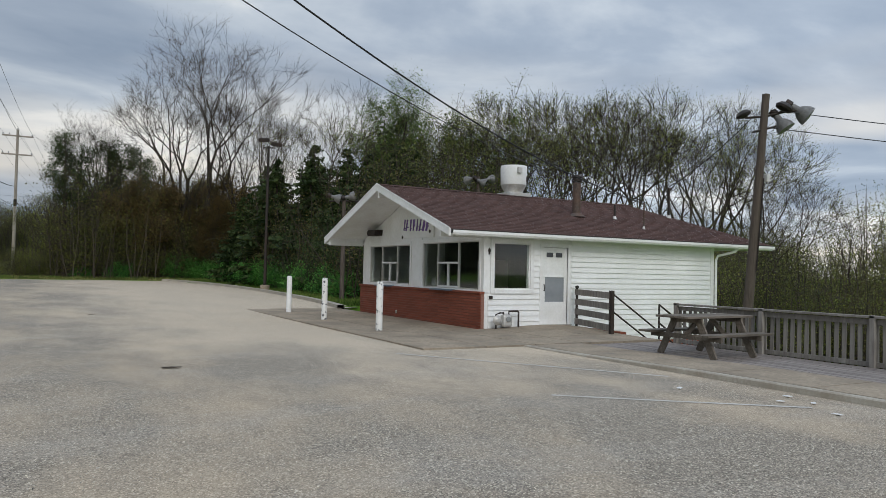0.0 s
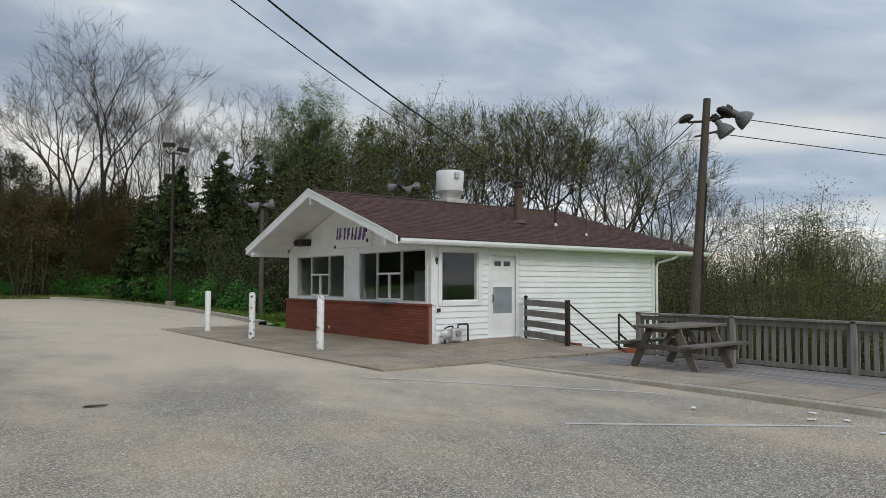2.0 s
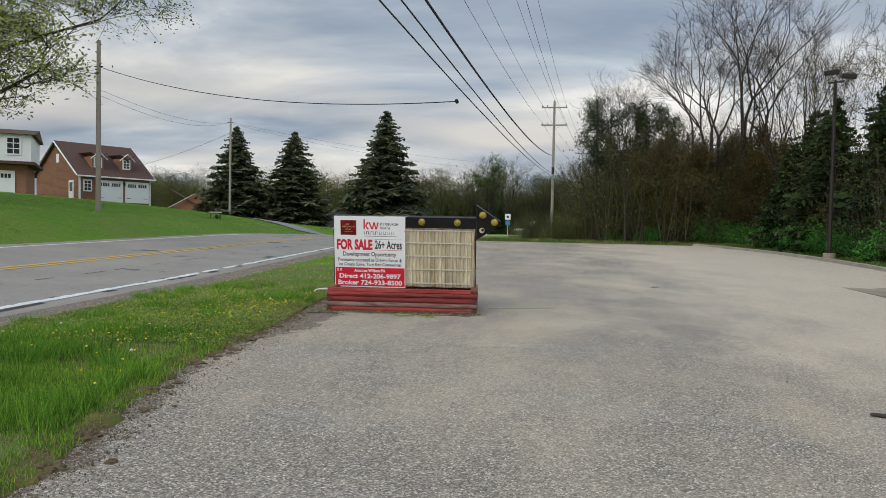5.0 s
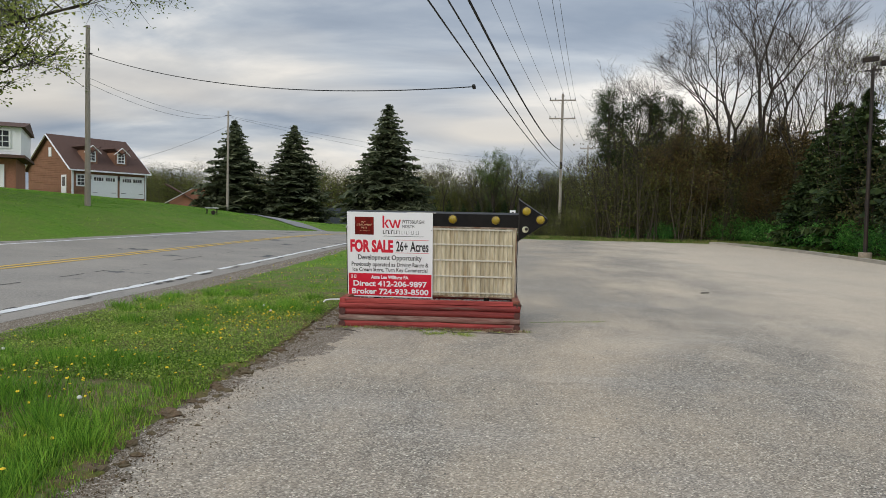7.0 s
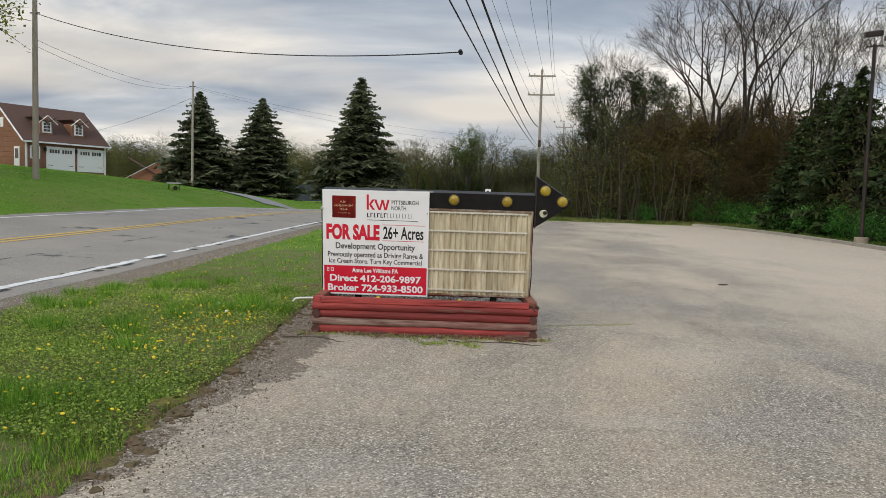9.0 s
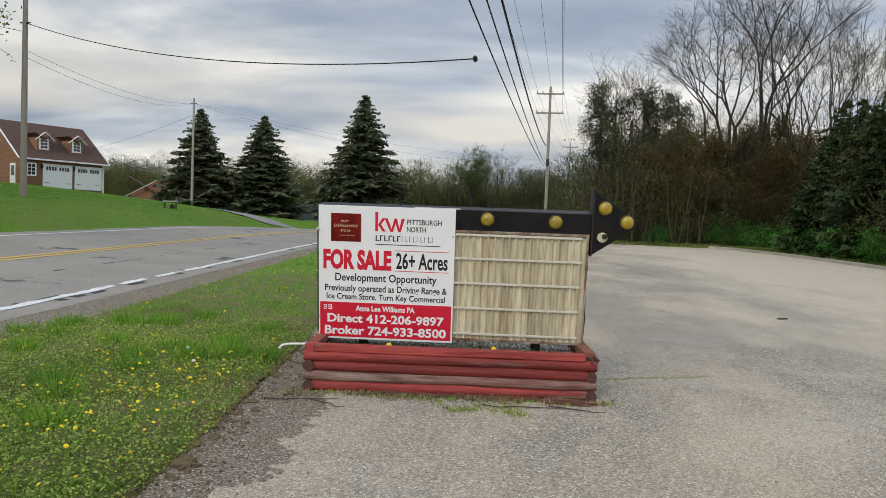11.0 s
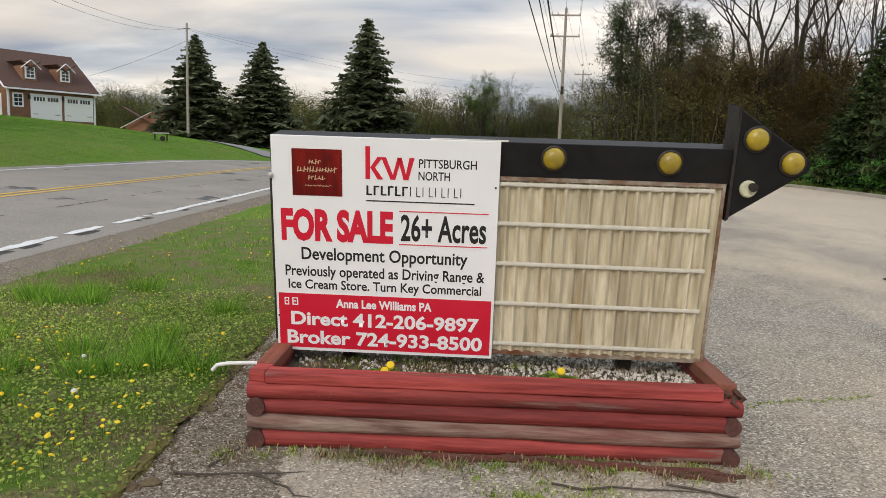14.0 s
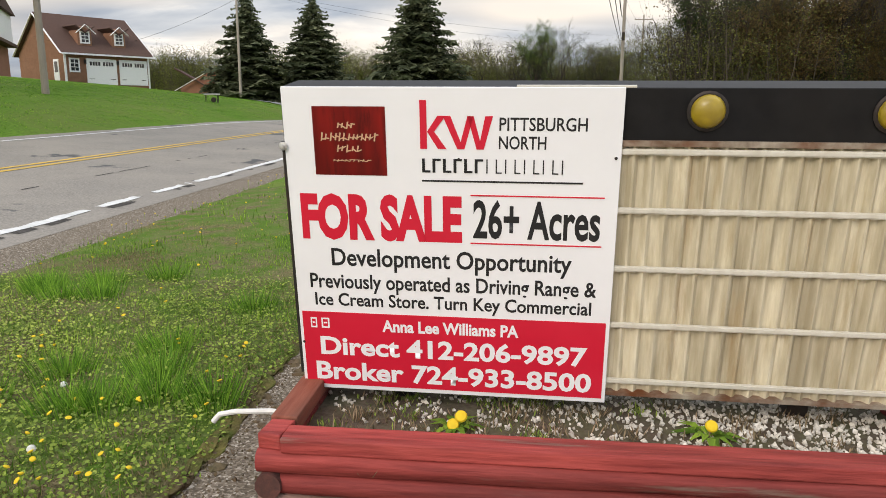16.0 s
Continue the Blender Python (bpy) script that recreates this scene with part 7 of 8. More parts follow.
def light_pole():
    t = thing("floodlight_pole", "leaning brown wooden pole with old floodlights", "light pole", pose(0, 0, 0))
    b, e = Vector((21.72, -3.28, -1.6)), Vector((22.25, -3.6, 6.6))
    part("pole", Geo().tube([b, b.lerp(e, 0.5), e], [0.145, 0.125, 0.10], 12), WOOD_POLE, t, smooth=True)
    c = b.lerp(e, 0.93)
    part("crossarm", Geo().tube([c + Vector((-0.45, 0.25, -0.1)), c + Vector((0, 0.0, -0.05)), c + Vector((0.5, -0.35, 0.1)), c + Vector((0.75, -0.55, 0.12))], 0.035, 8), METAL_DARK, t, "dark pipe arm", smooth=True)
    part("crossarm", Geo().tube([c + Vector((-0.3, 0.15, -0.5)), c + Vector((0.35, -0.2, -0.3))], 0.03, 8), METAL_DARK, t, smooth=True)
    flood_head(t, c + Vector((0.85, -0.62, 0.02)), (0.55, -0.70, -0.65), 0.95)
    flood_head(t, c + Vector((0.42, -0.30, -0.30)), (0.3, -0.5, -0.85), 0.85)
    part("lamp_hood", Geo().lathe([(0.06, -0.05), (0.22, 0.0), (0.24, 0.06), (0.16, 0.16), (0.04, 0.19)], Matrix.Translation(c + Vector((0.42, -0.28, 0.16))) @ pose(0, 0, 0, 20, 25, 0), 16), METAL_DARK, t, "dark lamp housing", smooth=True)
    part("lamp_hood", Geo().lathe([(0.06, -0.05), (0.20, 0.0), (0.22, 0.06), (0.15, 0.14), (0.04, 0.17)], Matrix.Translation(c + Vector((-0.48, 0.28, -0.05))) @ pose(0, 0, 0, -15, -20, 0), 16), METAL_DARK, t, "dark lamp housing", smooth=True)
    q = b.lerp(e, 0.70)
    part("conduit", Geo().tube([q + Vector((0.03, -0.14, 0.1)), q + Vector((-0.14, -0.05, -2.5))], 0.02, 6), METAL_DARK, t)
    part("meter_box", Geo().box(q.x + 0.06, q.y - 0.22, q.z, q.x + 0.22, q.y - 0.10, q.z + 0.22), METAL_GREY, t, bevel=0.02)


light_pole()
sag_wire("service_wire", (22.3, -3.7, 6.15), (62, -40, 2.3), 1.3, 0.012, WIRE_BLACK, "black wire running from the floodlight pole")
sag_wire("service_wire", (22.3, -3.7, 5.65), (62, -40, 1.9), 1.2, 0.012, WIRE_BLACK, "black wire running from the floodlight pole")
sag_wire("service_wire", (22.0, -3.4, 6.0), (23.6, 1.2, 4.55), 0.15, 0.014, WIRE_BLACK, "black wire from the pole to the roof mast")


def post_flood(x, y, h, aims, label):
    zb = float(ground_z([x], [y])[0])
    t = thing("floodlight_post", label, "light pole", pose(x, y, 0))
    part("pole", Geo().tube([(0, 0, zb - 0.3), (0, 0, h)], [0.10, 0.08], 10), WOOD_POLE, t, smooth=True)
    part("crossarm", Geo().tube([(-0.6, 0.2, h - 0.25), (0.6, -0.2, h - 0.2)], 0.03, 8), METAL_DARK, t)
    for at, aim in aims:
        flood_head(t, Vector(at) + Vector((0, 0, h)), aim, 0.72)


post_flood(16.0, 12.2, 4.6, (((0.28, -0.15, -0.02), (1, -0.15, 0.2)), ((-0.25, 0.1, -0.12), (0.9, -0.3, -0.3))), "brown wooden post with white floodlights behind the stand")
post_flood(22.6, 12.0, 5.95, (((0.55, -0.2, -0.1), (1, 0.1, 0.15)), ((0.1, -0.25, -0.3), (0.75, -0.5, -0.4)), ((-0.5, 0.1, -0.2), (-0.3, 0.8, -0.2))), "wooden post with a cluster of floodlights behind the roof")


def lot_lamp(x, y, h):
    zb = float(lot_z(y)) + 0.1
    t = thing("car_park_lamp", "slim dark car park lamp post with boxy heads", "lamp post", pose(x, y, zb))
    part("base", Geo().lathe([(0.26, -0.2), (0.26, 0.22), (0.24, 0.25)], None, 16), CONCRETE, t)
    part("pole", Geo().tube([(0, 0, 0.2), (0, 0, h)], [0.085, 0.07], 12), METAL_DARK, t, "slim dark pole", smooth=True)
    part("bracket", Geo().beam((-0.32, 0.05, h - 0.12), (0.32, -0.05, h - 0.08), 0.07, 0.07), METAL_DARK, t)
    for s in (-1, 1):
        part("lamp_head", Geo().box(s * 0.36 - 0.30, -0.26, h - 0.04 + (0.13 if s > 0 else -0.06), s * 0.36 + 0.30, 0.16, h + 0.19 + (0.13 if s > 0 else -0.06), pose(0, 0, 0, 10, -5 * s, -12)), METAL_DARK, t, "dark box lamp head", bevel=0.05)


lot_lamp(15.75, 23.2, 8.0)


# ---- houses across the road ----
def box_wall(g, L, D, z0, z1):
    g.box(0, 0, z0, L, D, z1)


def garage_door(parent, x0, x1, z0, z1, y, label="white panelled garage door"):
    d = part("garage_door", Geo().box(x0, y - 0.05, z0, x1, y + 0.02, z1), GARAGE_WHITE, parent, label)
    for k in range(2):
        a = x0 + (x1 - x0) * (0.06 + 0.48 * k)
        w = (x1 - x0) * 0.40
        for i in range(4):
            part("pane", Geo().box(a + w * i / 4 + 0.03, y - 0.07, z1 - 0.48, a + w * (i + 1) / 4 - 0.03, y - 0.051, z1 - 0.14), PANE_DARK, d)
        part("hinge", Geo().box(x0 + 0.05 if k == 0 else x1 - 0.5, y - 0.06, z0 + 0.45, x0 + 0.5 if k == 0 else x1 - 0.05, y - 0.051, z0 + 0.5), METAL_DARK, d)
    for q in ((x0 - 0.12, x0, z0, z1 + 0.12), (x1, x1 + 0.12, z0, z1 + 0.12), (x0, x1, z1, z1 + 0.12)):
        part("casing", Geo().box(q[0], y - 0.07, q[2], q[1], y + 0.01, q[3]), GARAGE_WHITE, d)
    return d


def house_window(parent, x0, x1, z0, z1, y, cols=2, rows_=3):
    w = part("window", Geo().box(x0 - 0.1, y - 0.06, z0 - 0.1, x1 + 0.1, y + 0.01, z1 + 0.1), GARAGE_WHITE, parent, "white framed window")
    for i in range(cols):
        for j in range(rows_):
            part("pane", Geo().box(x0 + (x1 - x0) * i / cols + 0.03, y - 0.075, z0 + (z1 - z0) * j / rows_ + 0.03, x0 + (x1 - x0) * (i + 1) / cols - 0.03, y - 0.061, z0 + (z1 - z0) * (j + 1) / rows_ - 0.03), PANE_DARK, w)


def gable_roof(parent, L, D, ze, zr, over, mat, ridge_along_x=True, label="brown shingled roof"):
    """Two slabs on a ridge along x at mid depth."""
    g = Geo()
    sl = (zr - ze) / (D / 2)
    for s in (0, 1):
        y0 = -over if s == 0 else D + over
        zl = ze - over * sl
        a = [(-over, y0, zl), (L + over, y0, zl), (L + over, D / 2, zr), (-over, D / 2, zr)]
        n = len(g.v)
        g.v += a + [(x, y, z + 0.16) for x, y, z in a]
        g.f += [(n, n + 1, n + 2, n + 3), (n + 4, n + 5, n + 6, n + 7)] + [(n + i, n + (i + 1) % 4, n + 4 + (i + 1) % 4, n + 4 + i) for i in range(4)]
    r = part("roof", g, mat, parent, label)
    for x in (-over - 0.03, L + over - 0.02):
        for s in (0, 1):
            y0 = -over if s == 0 else D + over
            part("bargeboard", Geo().beam((x + 0.025, y0, ze - over * sl + 0.05), (x + 0.025, D / 2, zr + 0.05), 0.06, 0.26, (1, 0, 0)), GARAGE_WHITE, r)
    part("gutter", Geo().box(-over, -over - 0.12, ze - over * sl - 0.02, L + over, -over, ze - over * sl + 0.12), GARAGE_WHITE, r)
    return r


def far_clapboards(parent, L, z0, z1, y, holes, mat, step=0.24):
    z = z0
    g = Geo()
    while z < z1:
        g.box(0, y - 0.03, z, L, y, z + step - 0.05)
        z += step
    ob = part("siding", g, mat, parent, "brown lapped siding")
    ob["kind"] = "stuff"


def detached_garage():
    # front wall runs from its near left corner to the far right corner
    a = 64.0
    t = thing("garage_building", "brown sided two-door garage with dormers and white trim", "garage", pose(-43.6, 53.3, 3.1, 0, 0, a))
    L, D, H = 7.75, 8.6, 2.75
    part("wall", Geo().box(0, 0, -1.0, L, D, H), HOUSE_BROWN, t, "brown siding walls")
    g = Geo()
    g.v = [(0, 0, H), (0, D, H), (0, D / 2, H + 3.3), (L, 0, H), (L, D, H), (L, D / 2, H + 3.3)]
    g.f = [(0, 2, 1), (3, 4, 5), (0, 3, 5, 2), (1, 2, 5, 4)]
    part("gable_wall", g, HOUSE_BROWN, t)
    gs = Geo()
    z = -0.2
    while z < H + 3.0:
        yy = max(0.0, (z - H) / 3.3 * D / 2 + 0.08)
        gs.box(-0.035, yy, z, 0.0, D - yy, z + 0.17)
        if z < H - 0.1:
            gs.box(0.0, -0.035, z, L, 0.0, z + 0.17)
        z += 0.23
    sd = part("siding", gs, HOUSE_BROWN, t, "brown lapped boards")
    sd["kind"] = "stuff"
    gable_roof(t, L, D, H, H + 3.3, 0.35, HOUSE_ROOF)
    garage_door(t, 1.95, 4.45, 0.0, 2.1, -0.04)
    garage_door(t, 4.95, 7.40, 0.0, 2.1, -0.04)
    house_window(t, 0.45, 1.15, 1.1, 2.1, -0.04)
    part("door", Geo().box(-0.06, 1.0, 0.0, 0.0, 1.95, 2.1), GARAGE_WHITE, t, "white side door")
    part("door_pane", Geo().box(-0.075, 1.2, 1.0, -0.061, 1.75, 1.9), PANE_DARK, t)
    part("attic_window", Geo().box(-0.07, D / 2 - 0.45, H + 1.2, 0.0, D / 2 + 0.1, H + 2.1), GARAGE_WHITE, t, "arched attic window")
    for x in (-0.02, L - 0.1):
        part("corner_board", Geo().box(x - 0.03, -0.07, -0.3, x + 0.13, 0.05, H), GARAGE_WHITE, t)
    for x in (1.72, 4.70):
        part("wall_lantern", Geo().box(x - 0.08, -0.2, 1.75, x + 0.08, -0.04, 2.1), METAL_DARK, t)
    for x in (2.2, 5.3):
        d = part("dormer", Geo().prism([(x - 0.62, H + 0.5), (x + 0.62, H + 0.5), (x + 0.62, H + 1.75), (x, H + 2.25), (x - 0.62, H + 1.75)], 0.55, 3.0, Matrix(((1, 0, 0, 0), (0, 0, 1, 0), (0, 1, 0, 0), (0, 0, 0, 1)))), HOUSE_BROWN, t, "gabled roof dormer")
        house_window(d, x - 0.33, x + 0.33, H + 0.85, H + 1.7, 0.54)
        for s in (-1, 1):
            part("dormer_roof", Geo().beam((x + s * 0.42, 0.3, H + 1.98), (x + s * 0.42, 3.2, H + 1.98), 1.05, 0.10, (-s * 0.55, 0, 0.83)), HOUSE_ROOF, d)
            part("bargeboard", Geo().beam((x + s * 0.88, 0.28, H + 1.60), (x, 0.28, H + 2.36), 0.05, 0.14, (0, 1, 0)), GARAGE_WHITE, d)


detached_garage()


def main_house():
    t = thing("house", "brick and white sided two-storey house with garage door", "house", pose(-39.6, 41.2, 2.9, 0, 0, 34.5))
    L = 12.0
    # the thing's origin is the right front corner; it runs towards -x
    part("wall", Geo().box(-L, 0, -1, 0, 8, 2.75), HOUSE_BRICK, t, "brick lower storey")
    part("upper_wall", Geo().box(-L, -0.5, 3.0, 0.4, 8, 5.2), GARAGE_WHITE, t, "white sided upper storey")
    g = Geo()
    for k in range(9):
        g.box(-L, -0.53, 3.05 + k * 0.23, 0.4, -0.5, 3.05 + k * 0.23 + 0.19)
    sd = part("siding", g, GARAGE_WHITE, t, "white lapped boards")
    sd["kind"] = "stuff"
    part("eave_band", Geo().box(-L - 0.2, -0.9, 2.78, 0.7, 8, 3.0), HOUSE_ROOF, t, "brown skirt roof")
    r = part("roof", Geo().prism([(-0.9, 5.2), (8.4, 5.2), (3.75, 6.0)], -L - 0.3, 0.7, Matrix(((0, 0, 1, 0), (1, 0, 0, 0), (0, 1, 0, 0), (0, 0, 0, 1)))), HOUSE_ROOF, t, "brown roof")
    garage_door(t, -3.4, -0.9, 0.0, 2.15, -0.04)
    house_window(t, -2.9, -2.0, 3.6, 4.9, -0.54)
    house_window(t, -1.3, -0.4, 3.6, 4.9, -0.54)


main_house()


def small_house(x, y, z, turn):
    t = thing("brick_outbuilding", "low brown brick outbuilding with white gable trim", "house", pose(x, y, z, 0, 0, turn))
    g = Geo()
    g.v = [(-3.6, 0, -2), (3.6, 0, -2), (3.6, 0, 0), (0, 0, 2.1), (-3.6, 0, 0), (-3.6, 8, -2), (3.6, 8, -2), (3.6, 8, 0), (0, 8, 2.1), (-3.6, 8, 0)]
    g.f = [(0, 1, 2, 3, 4), (9, 8, 7, 6, 5), (0, 5, 6, 1), (1, 6, 7, 2), (4, 9, 5, 0)]
    part("wall", g, HOUSE_BRICK, t)
    for s in (-1, 1):
        part("roof", Geo().beam((s * 2.05, -0.4, 1.02), (s * 2.05, 8.4, 1.02), 4.9, 0.14, (-s * 0.50, 0, 0.865)), HOUSE_ROOF, t)
        part("bargeboard", Geo().beam((s * 4.2, -0.42, -0.28), (0, -0.42, 2.2), 0.05, 0.24, (0, 1, 0)), GARAGE_WHITE, t)
    part("gable_vent", Geo().box(-0.25, -0.05, 0.9, 0.25, 0.0, 1.4), PANE_DARK, t)


small_house(-43.0, 77, 3.2, 25)
pav = thing("garden_pavilion", "white open garden pavilion beyond the lawn", "pavilion", pose(-36.5, 86, 2.4, 0, 0, 20))
part("roof", Geo().box(-3.0, -1.5, 1.5, 3.0, 1.5, 1.75), WHITE_PAINT, pav)
for x in (-2.8, -1.0, 1.0, 2.8):
    part("post", Geo().box(x - 0.1, -1.4, -1.0, x + 0.1, -1.2, 1.5), WHITE_PAINT, pav)
fence = thing("garden_fence", "dark blue-grey solid fence beyond the lawn", "fence", pose(-28.5, 83, 1.6, 0, 0, 5))
for k in range(8):
    part("panel", Geo().box(k * 1.5, 0, -0.8, k * 1.5 + 1.46, 0.06, 1.3), BLACK_FENCE, fence)


def ground_strip(name, line, w, mat, label, category, up=0.03):
    g = Geo()
    pts = dense(line, 0.7)
    prev = None
    for i, (x, y) in enumerate(pts):
        ax, ay = pts[max(0, i - 1)]
        bx, by = pts[min(len(pts) - 1, i + 1)]
        d = Vector((bx - ax, by - ay)).normalized()
        row_ = []
        for k in range(5):
            s = (k / 4 - 0.5) * w
            px, py = x - d.y * s, y + d.x * s
            row_.append((px, py, float(ground_z([px], [py])[0]) + up))
        if prev:
            for k in range(4):
                g.quad(prev[k], prev[k + 1], row_[k + 1], row_[k])
        prev = row_
    return tagged(part(name, g, mat), label, category, kind="structure")


ground_strip("driveway", [(-41.5, 52), (-36, 53.5), (-30, 52.5), (-25, 50.5), (-20.5, 48), (-16.8, 46)], 3.4, DRIVE_GREY, "grey asphalt driveway climbing to the garage", "driveway", 0.06)

cart = thing("lawn_cart", "small grey metal cart standing on the lawn", "cart", pose(-20.6, 36.5, float(ground_z([-20.6], [36.5])[0]), 0, 0, 20))
part("tray", Geo().box(-0.45, -0.22, 0.42, 0.40, 0.22, 0.50), METAL_GREY, cart, bevel=0.01)
for x in (-0.35, 0.30):
    for y in (-0.2, 0.2):
        part("leg", Geo().tube([(x, y, 0), (x, y, 0.45)], 0.02, 6), METAL_DARK, cart)
part("wheel", Geo().lathe([(0.13, -0.03), (0.15, 0), (0.13, 0.03)], pose(0.1, -0.24, 0.15, 90, 0, 0), 14), METAL_DARK, cart)


# road signs, mailbox and guard rail at the bend
def road_sign(x, y, h, kind_):
    z = float(ground_z([x], [y])[0])
    t = thing("road_sign", "small white square road sign above a blue one" if kind_ == "route" else "pale diamond road sign on a post", "road sign", pose(x, y, z))
    part("post", Geo().box(-0.03, 0, -0.3, 0.03, 0.03, h), METAL_GREY, t)
    if kind_ == "route":
        part("plate", Geo().box(-0.32, -0.02, h - 0.65, 0.32, 0.0, h), SIGN_WHITE, t, "white square plate")
        part("plate_mark", Geo().box(-0.12, -0.026, h - 0.45, 0.12, -0.021, h - 0.2), SIGN_BLACK, t)
        part("plate", Geo().lathe([(0.30, 0), (0.30, 0.02)], pose(0, 0.0, h - 1.05, 90, 0, 0), 16), plain("blue_sign", (0.03, 0.22, 0.38)), t, "round blue plate")
    else:
        part("plate", Geo().box(-0.3, -0.02, -0.3, 0.3, 0.0, 0.3, pose(0, 0, h - 0.35, 0, 45, 0)), SIGN_WHITE, t, "diamond plate")


road_sign(-2.45, 72.5, 2.6, "route")
road_sign(0.4, 73, 1.9, "diamond")
rail = thing("guard_rail", "pale steel guard rail at the road bend", "guard rail", pose(0, 0, 0))
for k in range(6):
    x0, y0, x1, y1 = -3 + k * 2.2, 87.5 + k * 1.1, -3 + (k + 1) * 2.2, 87.5 + (k + 1) * 1.1
    part("beam", Geo().beam((x0, y0, 1.0), (x1, y1, 1.0), 0.06, 0.32), METAL_GREY, rail)
    part("post", Geo().box(x0 - 0.06, y0 + 0.05, 0.2, x0 + 0.06, y0 + 0.17, 1.1), METAL_DARK, rail)
mb = thing("mailbox", "white roadside mailbox on a post", "mailbox", pose(-4.9, 72.2, float(ground_z([-4.9], [72.2])[0])))
part("post", Geo().box(-0.05, -0.05, -0.2, 0.05, 0.05, 1.0), GARAGE_WHITE, mb)
part("box", Geo().prism([(-0.11, 0), (0.11, 0), (0.11, 0.15), (0.06, 0.22), (-0.06, 0.22), (-0.11, 0.15)], -0.3, 0.3, pose(0, 0, 1.0, 90, 0, 90)), GARAGE_WHITE, mb)


# ---- grass, flowers and weeds ----
def blades(name, n, xr, yr, hgt, wid, mat, label, seed, accept, lean=0.5):
    rng = np.random.default_rng(seed)
    x = rng.uniform(*xr, n)
    y = rng.uniform(*yr, n)
    ok = accept(x, y, rng)
    x, y = x[ok], y[ok]
    m = len(x)
    z = ground_z(x, y) - 0.006
    tuft = np.array([noise.noise(Vector((a * 1.3, b * 1.3, seed))) for a, b in zip(x, y)])
    h = rng.uniform(*hgt, m) * (1 + 1.1 * tuft) * (1 - 0.40 * smooth01((y + 5.0) / 1.8) * (x > -6))
    w = rng.uniform(*wid, m)
    a = rng.uniform(0, 2 * np.pi, m)
    l = rng.uniform(0.1, lean, m) * h
    b = rng.uniform(0, 2 * np.pi, m)
    dx, dy = np.cos(a) * w, np.sin(a) * w
    v = np.empty((m, 3, 3))
    v[:, 0] = np.stack([x - dx, y - dy, z], 1)
    v[:, 1] = np.stack([x + dx, y + dy, z], 1)
    v[:, 2] = np.stack([x + np.cos(b) * l, y + np.sin(b) * l, z + h], 1)
    me = bpy.data.meshes.new(name)
    me.vertices.add(m * 3)
    me.vertices.foreach_set("co", v.ravel())
    me.loops.add(m * 3)
    me.loops.foreach_set("vertex_index", np.arange(m * 3, dtype=np.int32))
    me.polygons.add(m)
    me.polygons.foreach_set("loop_start", np.arange(0, m * 3, 3, dtype=np.int32))
    me.materials.append(mat)
    me.update(calc_edges=True)
    me.validate()
    return tagged(new(name, me), label, "grass", kind="stuff")


def on_verge(x, y, edge=0.05):
    s, rz, bk = road_near(x, y)
    return (poly_sd(x, y, LOT) > edge) & (s > 4.45)


def verge_near(x, y, rng):
    p = np.array([noise.noise(Vector((a * 0.9, b * 0.9, 5.0))) for a, b in zip(x, y)])
    dry = np.array([noise.noise(Vector((a * 0.8, b * 0.8, 21.0))) for a, b in zip(x, y)])
    thin = 1.0 - 0.72 * smooth01((y + 4.2) / 1.8)
    return on_verge(x, y, -0.04) & (rng.random(len(x)) < thin * (0.62 + 1.1 * p) * np.clip(1.0 - 3.2 * dry, 0.12, 1.0))


for k, (xr, yr) in enumerate((((-3.0, 1.7), (-12, -7)), ((-4.0, 0.9), (-7, -2)), ((-5.2, 0.1), (-2, 5)))):
    blades("grass", 150000, xr, yr, (0.025, 0.095), (0.003, 0.0065), GRASS_BLADE, "short green roadside grass", 101 + k, verge_near)
blades("lawn_grass", 130000, (-34, -9.5), (-6, 60), (0.012, 0.04), (0.012, 0.03), GRASS_LUSH, "mown green grass on the bank across the road", 120, lambda x, y, rng: road_near(x, y)[0] < -4.5)
blades("grass", 80000, (-9, 1.0), (5, 34), (0.05, 0.13), (0.006, 0.012), GRASS_BLADE, "short green roadside grass", 2, verge_near)
blades("dry_grass", 80000, (-6, 2.6), (-13, 6), (0.02, 0.055), (0.002, 0.005), GRASS_DRY, "dry yellowed blades among the grass", 31, lambda x, y, rng: on_verge(x, y, 0.1) & (np.array([noise.noise(Vector((a * 0.8, b * 0.8, 21.0))) for a, b in zip(x, y)]) > rng.uniform(-0.10, 0.20, len(x))))
blades("dry_grass", 60000, (-7, 2.6), (-13, 8), (0.02, 0.06), (0.002, 0.004), GRASS_DRY, "dry yellowed grass along the asphalt edge", 3,
       lambda x, y, rng: on_verge(x, y, -0.10) & (poly_sd(x, y, LOT) < 0.20 + 0.9 * rng.random(len(x)) ** 2))
blades("lush_grass", 260000, (-5, 1.7), (-12, 4), (0.09, 0.19), (0.003, 0.006), GRASS_LUSH, "lush taller green grass in clumps on the verge", 41,
       lambda x, y, rng: on_verge(x, y, 0.18) & (np.array([noise.noise(Vector((a * 1.15, b * 0.75, 51.0))) for a, b in zip(x, y)]) > rng.uniform(-0.25, 0.30, len(x)) + 0.78 * smooth01((y + 4.2) / 1.8)), 0.75)

blades("thatch", 240000, (-5, 0.9), (-5.5, 4), (0.012, 0.045), (0.002, 0.005), THATCH, "flat brown straw and dead leaves in the thin grass", 61,
       lambda x, y, rng: on_verge(x, y, 0.02) & (np.array([noise.noise(Vector((a * 1.4, b * 1.4, 71.0))) for a, b in zip(x, y)]) > rng.uniform(-0.5, 0.3, len(x))), 2.6)


